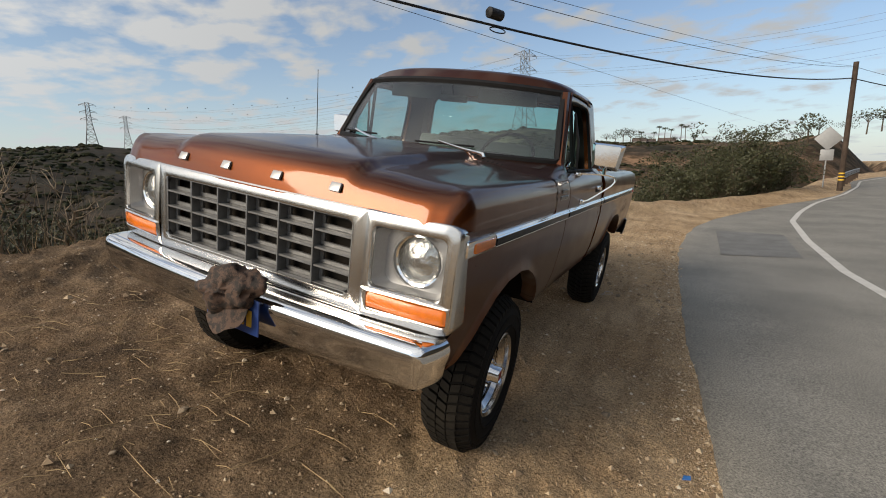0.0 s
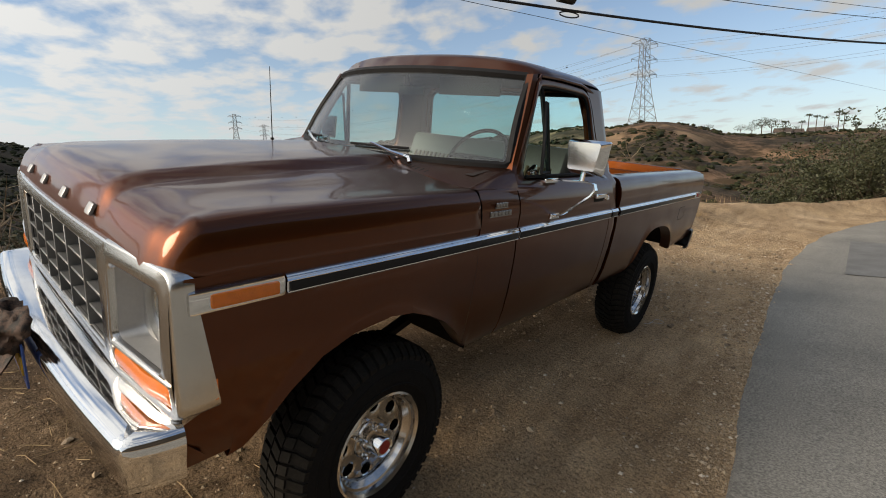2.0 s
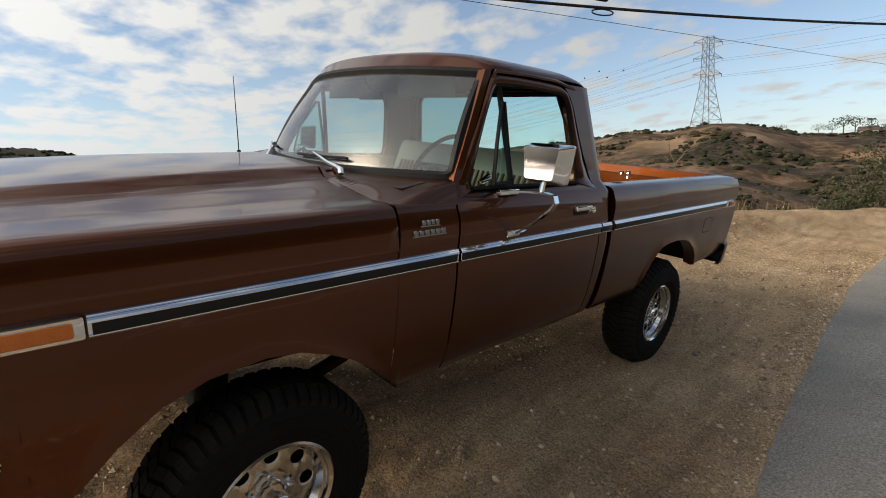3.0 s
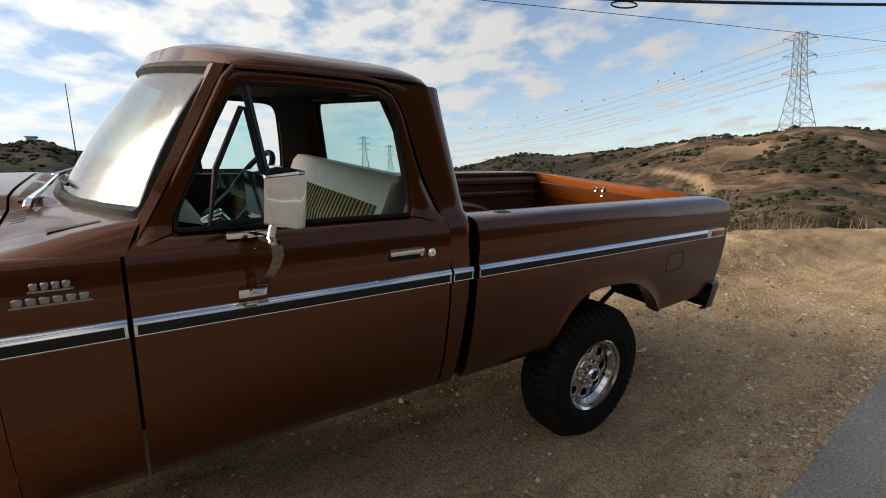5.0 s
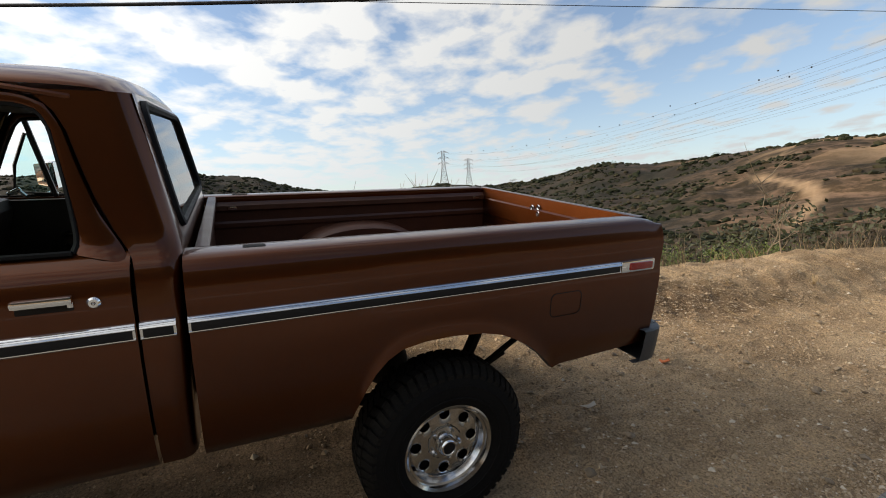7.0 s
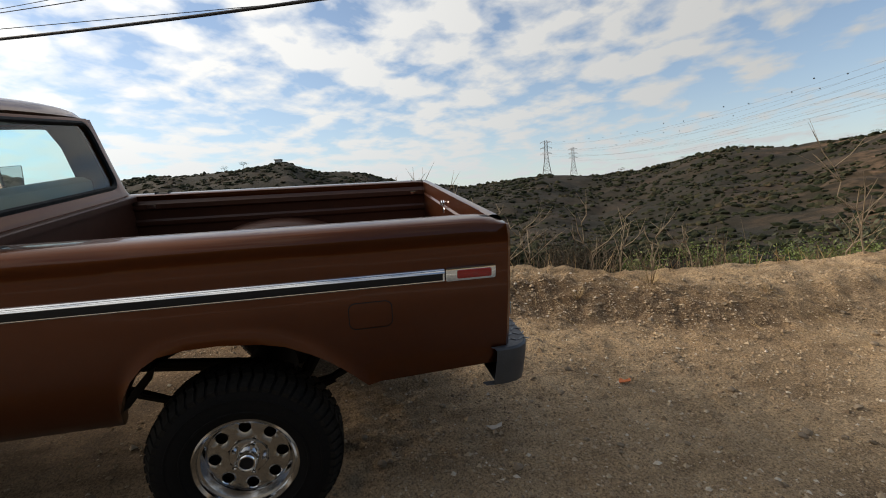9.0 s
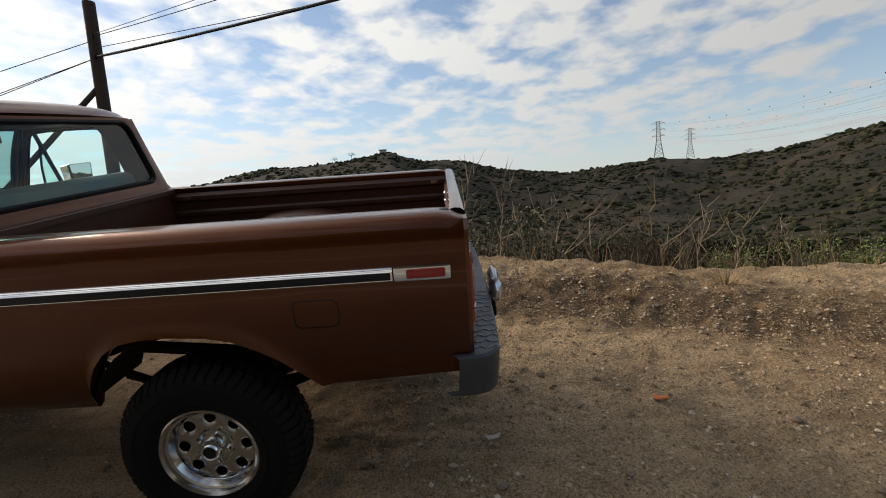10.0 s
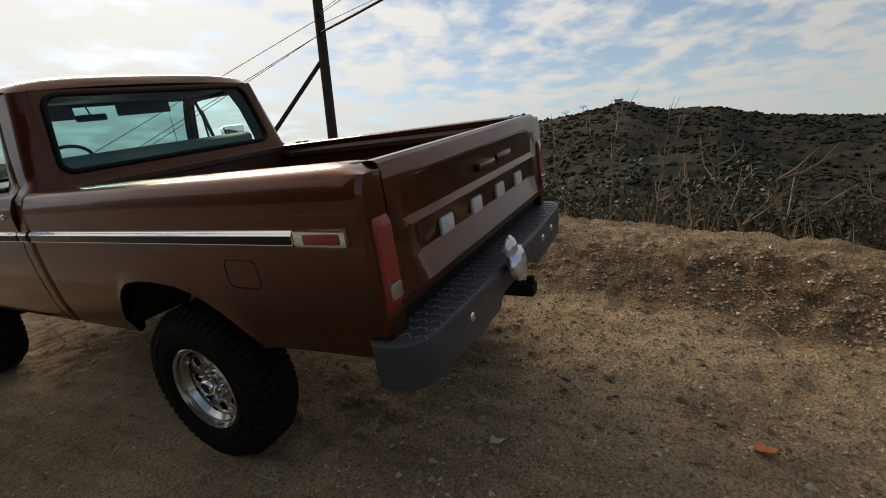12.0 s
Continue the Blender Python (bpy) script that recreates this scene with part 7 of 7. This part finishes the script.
# ---- distant trees and houses on the ridges ----
def tree(h, crown_w, label, leaves=160, slim=1.0):
    rng = np.random.RandomState(int(h * 100 + crown_w * 10))
    bm = bmesh.new()
    tube(bm, [(0, 0, -1), (0.02 * h, 0, 0.3 * h), (0, 0.02 * h, 0.65 * h)], [0.035 * h, 0.028 * h, 0.012 * h], 7, caps=False)
    limbs = []
    for k in range(7):
        a = k * 2.4
        e = Vector((math.cos(a) * crown_w * 0.36, math.sin(a) * crown_w * 0.36, h * rng.uniform(0.55, 0.9)))
        tube(bm, [(0, 0, h * 0.35 + 0.03 * h * k), e.lerp(Vector((0, 0, h * 0.5)), 0.4), e], [0.014 * h, 0.010 * h, 0.004 * h], 5, caps=False)
        limbs.append(e)
    t = thing("tree", bm, BARK, label, "tree", "ridge trees")
    b2 = bmesh.new()
    for e in limbs + [Vector((0, 0, h * 0.9))]:
        leaf_quads(b2, e, crown_w * 0.26, leaves // 8, 0.055 * h, rng, 0.75 * slim)
    part("crown", b2, TREE_LEAF, t)
    return t


def put_tree(t, az, r, el):
    """Stand t so that its foot is seen at that bearing and height over the horizon."""
    p = polar(az, r)
    p.z = 1.4 + r * math.tan(radians(el))
    t.matrix_world = Matrix.Translation(p) @ Euler((0, 0, az)).to_matrix().to_4x4()


for az, r, el, h, w in ((7.8, 280, 2.3, 8, 9), (7.0, 282, 2.3, 7, 9), (8.6, 281, 2.3, 5, 7), (6.0, 280, 2.2, 5, 6), (9.6, 280, 2.5, 4, 6), (0.6, 295, 1.7, 7, 3.5), (-0.4, 295, 1.7, 4, 6), (-1.4, 290, 1.6, 5, 6), (-3.2, 285, 1.5, 4, 6), (5.2, 285, 2.1, 4, 5), (2.4, 290, 2.0, 4, 5), (-5.5, 270, 1.4, 4, 5), (12.5, 262, 3.0, 3, 4), (45.3, 468, 3.4, 4, 6), (50.5, 520, 2.9, 4, 7), (56.8, 590, 2.2, 5, 8), (35, 345, 3.4, 3, 5), (100.5, 425, 5.5, 5, 7), (102.5, 428, 5.2, 4, 6), (86, 455, 3.5, 4, 6)):
    put_tree(tree(h, w, "dark leafy tree on the far ridge"), az, r, el)
for az, r, el, h, w in ((-9.2, 165, 1.9, 7.5, 6), (-8.6, 160, 1.6, 5, 5), (-10.0, 170, 2.2, 5, 5), (-13.4, 172, 2.6, 5.5, 7), (-14.4, 175, 2.8, 5.5, 6), (-7.0, 185, 1.3, 4, 4), (-12.0, 170, 2.5, 3, 5)):
    put_tree(tree(h, w, "open-crowned dark tree on the near hillside"), az, r, el)


def palm(h, label):
    rng = np.random.RandomState(int(h * 10))
    bm = bmesh.new()
    tube(bm, [(0, 0, -1), (0.1, 0, h * 0.5), (0, 0, h)], [0.28, 0.2, 0.16], 6, caps=False)
    t = thing("palm_tree", bm, BARK, label, "palm tree", "ridge palms")
    b2 = bmesh.new()
    for k in range(18):
        a = k * 2.4
        out = Vector((math.cos(a), math.sin(a), 0))
        u = rng.uniform(0.2, 1.0)
        w = Vector((-math.sin(a), math.cos(a), 0)) * 0.28
        p0 = Vector((0, 0, h)); p1 = p0 + out * 1.1 + Vector((0, 0, u)); p2 = p0 + out * 2.0 + Vector((0, 0, u * 0.2 - 0.5))
        b2.faces.new([b2.verts.new(q) for q in (p0, p1 + w, p2, p1 - w)])
    part("fronds", b2, TREE_LEAF, t)
    return t


for az, h in ((4.1, 10.0), (3.5, 9.2), (2.9, 8.4), (1.9, 10.5), (1.5, 9.5), (4.6, 7.0), (5.9, 7.5)):
    put_tree(palm(h, "slender palm on the far ridge"), az, 288, 1.85)


def house(w, d, h, label, wall=None):
    bm = bmesh.new()
    box(bm, -w / 2, w / 2, -d / 2, d / 2, -2, h, 0.05)
    t = thing("house", bm, wall or STUCCO, label, "house", "ridge houses")
    b2 = bmesh.new()
    V = grid(b2, [[(x, -d / 2 - 0.5, h), (x, 0, h + 0.28 * d), (x, d / 2 + 0.5, h)] for x in (-w / 2 - 0.5, w / 2 + 0.5)])
    for s_ in (0, 1):
        b2.faces.new(V[s_])
    part("roof", b2, TILE_ROOF, t)
    for k in range(3):
        b3 = bmesh.new()
        x = -w / 2 + w * (k + 0.5) / 3
        box(b3, x - 0.6, x + 0.6, -d / 2 - 0.06, -d / 2 + 0.06, h * 0.35, h * 0.75, 0.02)
        part("window", b3, TRIM_BLACK, t)
    return t


for az, r, el, w, h in ((6.1, 284, 2.0, 6, 2.2), (3.3, 292, 1.95, 8, 2.0), (5.0, 290, 1.9, 5, 2.0), (-0.1, 298, 1.6, 5, 2.0), (-4.2, 288, 1.4, 5, 1.8)):
    p = polar(az, r); p.z = 1.4 + r * math.tan(radians(el))
    o = house(w, 7, h, "pale low house with a tiled roof on the ridge")
    o.matrix_world = Matrix.Translation(p) @ Euler((0, 0, radians(az + 8))).to_matrix().to_4x4()
bm = bmesh.new()
box(bm, -2.6, 2.6, -2.6, 2.6, -2, 2.6, 0.1)
box(bm, -3.4, 3.4, -3.4, 3.4, 2.6, 3.2, 0.1)
tank = thing("hilltop_tower", bm, STUCCO, "small flat-roofed lookout block on the hilltop", "building")
p = polar(96.7, 420); p.z = 1.4 + 420 * math.tan(radians(5.9))
tank.matrix_world = Matrix.Translation(p)

# ---- things on the truck and on the dirt ----
CAMO = material("camouflage_cloth", (0.012, 0.008, 0.006), rough=0.8, second=(0.080, 0.047, 0.033), scale=46, spread=0.10, bump=0.3, bump_scale=60)


def cap_hat():
    """A crumpled camouflage cap pushed over the bumper, its peak hanging down."""
    bm = bmesh.new()
    rows = []
    n = 36
    for i in range(15):
        t = i / 14
        ph = t * radians(100)
        row = []
        for k in range(n):
            a = 2 * math.pi * k / n
            r = math.sin(ph)
            p = Vector((math.cos(a) * r * 0.150, -math.cos(ph) * 0.075, math.sin(a) * r * 0.088))
            f = noise.noise(p * 18 + Vector((3, 1, 7))) * 0.045 + abs(noise.noise(p * 34 + Vector((1, 4, 2)))) * -0.05
            crease = -0.018 * math.exp(-((p.x * 0.5 + p.z * 1.0 - 0.01) / 0.018) ** 2) - 0.016 * math.exp(-((p.x - p.z * 0.6 - 0.04) / 0.016) ** 2)
            q = p * (1 + (f + crease) * 6)
            row.append(q)
        rows.append(row)
    grid(bm, rows, loop_v=True)
    hat = thing("camouflage_cap", bm, CAMO, "crumpled brown camouflage cap hung on the chrome bumper", "cap", sharp=80)
    b2 = bmesh.new()
    rows = []
    for i in range(11):
        u = -1 + 2 * i / 10
        rows.append([Vector((u * 0.085, -0.030 - 0.02 * t + 0.02 * u * u, -0.060 - 0.085 * t * math.sqrt(max(0.05, 1 - u * u * 0.8)) + 0.008 * math.sin(5 * u))) for t in (0, 0.35, 0.7, 1.0)])
        rows[-1] += [p + Vector((0, 0.006, 0.002)) for p in reversed(rows[-1])]
    grid(b2, rows)
    part("peak", b2, CAMO, hat)
    hat.matrix_world = LEVEL @ Matrix.Translation((0.115, -0.910, 0.875)) @ Euler((radians(-12), radians(-14), radians(6))).to_matrix().to_4x4() @ Matrix.Diagonal((1.18, 1.1, 1.15, 1))


cap_hat()


def plastic_bag():
    bm = bmesh.new()
    rows = []
    for i in range(19):
        t = i / 18
        ph = t * math.pi
        row = []
        for k in range(28):
            a = 2 * math.pi * k / 28
            r = math.sin(ph) ** 0.8
            p = Vector((math.cos(a) * r * (0.095 + 0.03 * t), math.sin(a) * r * 0.05, -math.cos(ph) * 0.13))
            f = noise.noise(p * 14) * 0.25 + abs(noise.noise(p * 26 + Vector((2, 5, 1)))) * 0.22 - 0.10
            waist = 1 - 0.35 * math.exp(-((p.z - 0.045) / 0.022) ** 2)
            row.append(Vector((p.x * (1 + f) * waist, p.y * (1 + f * 1.5) * waist, p.z * (1 + 0.3 * f))))
        rows.append(row)
    grid(bm, rows, loop_v=True)
    bag = thing("silver_bag", bm, FOIL, "crumpled silver-white plastic bag tied to the rear bumper", "plastic bag", sharp=30)
    bag.matrix_world = LEVEL @ Matrix.Translation((0.19, 4.338, 0.835)) @ Euler((radians(8), radians(16), 0)).to_matrix().to_4x4() @ Matrix.Diagonal((0.8, 0.8, 0.86, 1))


plastic_bag()


def stone_mesh(seed, low=False):
    rng = np.random.RandomState(seed)
    bm = bmesh.new()
    bmesh.ops.create_icosphere(bm, subdivisions=1 if low else 2, radius=1)
    for v in bm.verts:
        v.co *= 1 + 0.35 * noise.noise(v.co * 1.3 + Vector((seed, 0, 0)))
        v.co.z *= 0.55
    return mesh_from(bm, "stone", ROCK, 25)


STONES = [stone_mesh(k) for k in range(6)]
rng = np.random.RandomState(21)
for k in range(260):
    if k < 150:
        x, y = rng.uniform(-1.2, 1.9), rng.uniform(3.2, 8.5)
    else:
        x, y = rng.uniform(-2.2, 2.0), rng.uniform(-2.0, 8.0)
    s = 0.008 + 0.026 * rng.rand() ** 2.5
    o = new("stone", STONES[k % 6])
    o.matrix_world = Matrix.Translation((x, y, gz(x, y) + s * 0.25)) @ Euler((rng.normal() * 0.3, rng.normal() * 0.3, rng.uniform(0, 6.28))).to_matrix().to_4x4() @ Matrix.Diagonal((s, s * rng.uniform(0.7, 1.1), s, 1))
    tagged(o, "small pale stone lying on the dirt", "stone", "loose stones")


def gravel():
    """Grit and pebbles over the turn-out and the bank, as one scatter."""
    rng = np.random.RandomState(9)
    n = 150000
    y = np.concatenate([rng.uniform(-2.5, 10, n // 2), 3.5 + np.abs(rng.normal(size=n // 2)) * 3.0])
    xf = np.interp(y, FOOT_Y, FOOT_X)
    xe = np.interp(y, EDGE_Y, EDGE_X)
    x = xf - 1.0 + (xe + 0.1 - xf + 1.0) * rng.rand(len(y))
    near = rng.rand(len(y)) < 0.25
    x = np.where(near, xe - np.abs(rng.normal(size=len(y))) * 0.18 + 0.06, x)
    onbank = rng.rand(len(y)) < 0.22
    x = np.where(onbank & (y > 3), xf - 0.9 * rng.rand(len(y)), x)
    z = height(x, y)
    s = 0.0026 + 0.0085 * rng.rand(len(y)) ** 4 + 0.020 * rng.rand(len(y)) ** 40 
    base = np.array([[1, 0, 0], [-1, 0, 0], [0, 1, 0], [0, -1, 0], [0, 0, 0.7], [0, 0, -0.5]], float)
    tri = [(0, 2, 4), (2, 1, 4), (1, 3, 4), (3, 0, 4)]
    V = (base[None] * rng.uniform(0.6, 1.4, (len(y), 6, 1))) * s[:, None, None]
    a = rng.uniform(0, 6.28, len(y))
    ca, sa = np.cos(a)[:, None], np.sin(a)[:, None]
    V = np.stack([V[..., 0] * ca - V[..., 1] * sa, V[..., 0] * sa + V[..., 1] * ca, V[..., 2]], -1)
    V += np.stack([x, y, z], -1)[:, None, :]
    F = (np.arange(len(y)) * 6)[:, None, None] + np.array(tri)[None]
    me = bpy.data.meshes.new("gravel")
    me.from_pydata(V.reshape(-1, 3).tolist(), [], F.reshape(-1, 3).tolist())
    me.materials.append(GRAVEL)
    tagged(new("gravel", me), "fine gravel and grit scattered over the dirt", "gravel", kind="stuff")


gravel()


def litter():
    """Straw and twigs lying on the earth ahead of the truck and by the bank."""
    rng = np.random.RandomState(4)
    bm = bmesh.new()
    for k in range(420):
        if k < 300:
            x, y = rng.uniform(-2.4, 0.4), rng.uniform(-2.2, 0.6)
        else:
            y = rng.uniform(3.5, 9); x = float(np.interp(y, FOOT_Y, FOOT_X)) - rng.uniform(-0.4, 1.0)
        a, l = rng.uniform(0, 6.28), rng.uniform(0.03, 0.22) * (1 if k % 9 else 2.2)
        pts = []
        for t in (0, 0.5, 1):
            px, py = x + math.cos(a) * l * t + (t == 0.5) * rng.normal() * 0.02, y + math.sin(a) * l * t
            pts.append((px, py, gz(px, py) + 0.006 + (t == 0.5) * 0.01))
        tube(bm, pts, [0.002, 0.002, 0.001], 3, caps=False)
    thing("straw_litter", bm, STRAW, "dry straw and twigs lying on the dirt", "litter", kind="stuff")


litter()


def scrap(name, pts, mat, x, y, label, category, turn=0.0):
    """A thin curled scrap lying on the ground."""
    bm = bmesh.new()
    top = [bm.verts.new((u, v, w + 0.004)) for u, v, w in pts]
    bm.faces.new(top)
    low = [bm.verts.new((u, v, w)) for u, v, w in pts]
    bm.faces.new(low[::-1])
    for k in range(len(pts)):
        j = (k + 1) % len(pts)
        bm.faces.new([low[k], low[j], top[j], top[k]])
    o = thing(name, bm, mat, label, category)
    o.matrix_world = Matrix.Translation((x, y, gz(x, y) + 0.004)) @ Euler((0, 0, turn)).to_matrix().to_4x4()


GREY_PAPER = material("grey_card", (0.45, 0.41, 0.35), rough=0.8, vary=0.2)
BLUE_SCRAP = material("blue_plastic", (0.03, 0.14, 0.42), rough=0.4, vary=0.2)
ORANGE_LEAF = material("orange_leaf", (0.55, 0.14, 0.03), rough=0.7, vary=0.3)
scrap("card_scrap", [(-0.05, -0.02, 0), (0.02, -0.035, 0.005), (0.055, 0.01, 0.02), (0.03, 0.04, 0.03), (0.0, 0.01, 0.008)], GREY_PAPER, 0.46, 4.26, "grey torn card scrap on the dirt", "scrap", 0.5)
scrap("fallen_leaf", [(-0.04, -0.01, 0), (0.0, -0.03, 0.01), (0.045, -0.01, 0.012), (0.05, 0.02, 0.02), (0.01, 0.018, 0.006), (-0.02, 0.035, 0.015)], ORANGE_LEAF, 0.18, 5.32, "small orange dry leaf on the dirt", "leaf", 1.2)
scrap("plastic_scrap", [(-0.022, -0.01, 0), (0.02, -0.015, 0.006), (0.025, 0.008, 0.012), (-0.005, 0.018, 0.005)], BLUE_SCRAP, 1.90, 0.40, "small blue plastic scrap on the dirt", "scrap", 0.3)
bm = bmesh.new()
tube(bm, [Vector((0.10 * math.sin(a), 0.045 * math.sin(2 * a), 0.008 + 0.006 * math.cos(a))) for a in np.linspace(0, 2 * math.pi, 28)], 0.0022, 5, caps=False)
o = thing("wire_loop", bm, GALV, "thin pale wire bent in a figure eight on the dirt", "wire")
o.matrix_world = Matrix.Translation((1.0, 3.34, gz(1.0, 3.34) + 0.004)) @ Euler((0, 0, 0.9)).to_matrix().to_4x4()
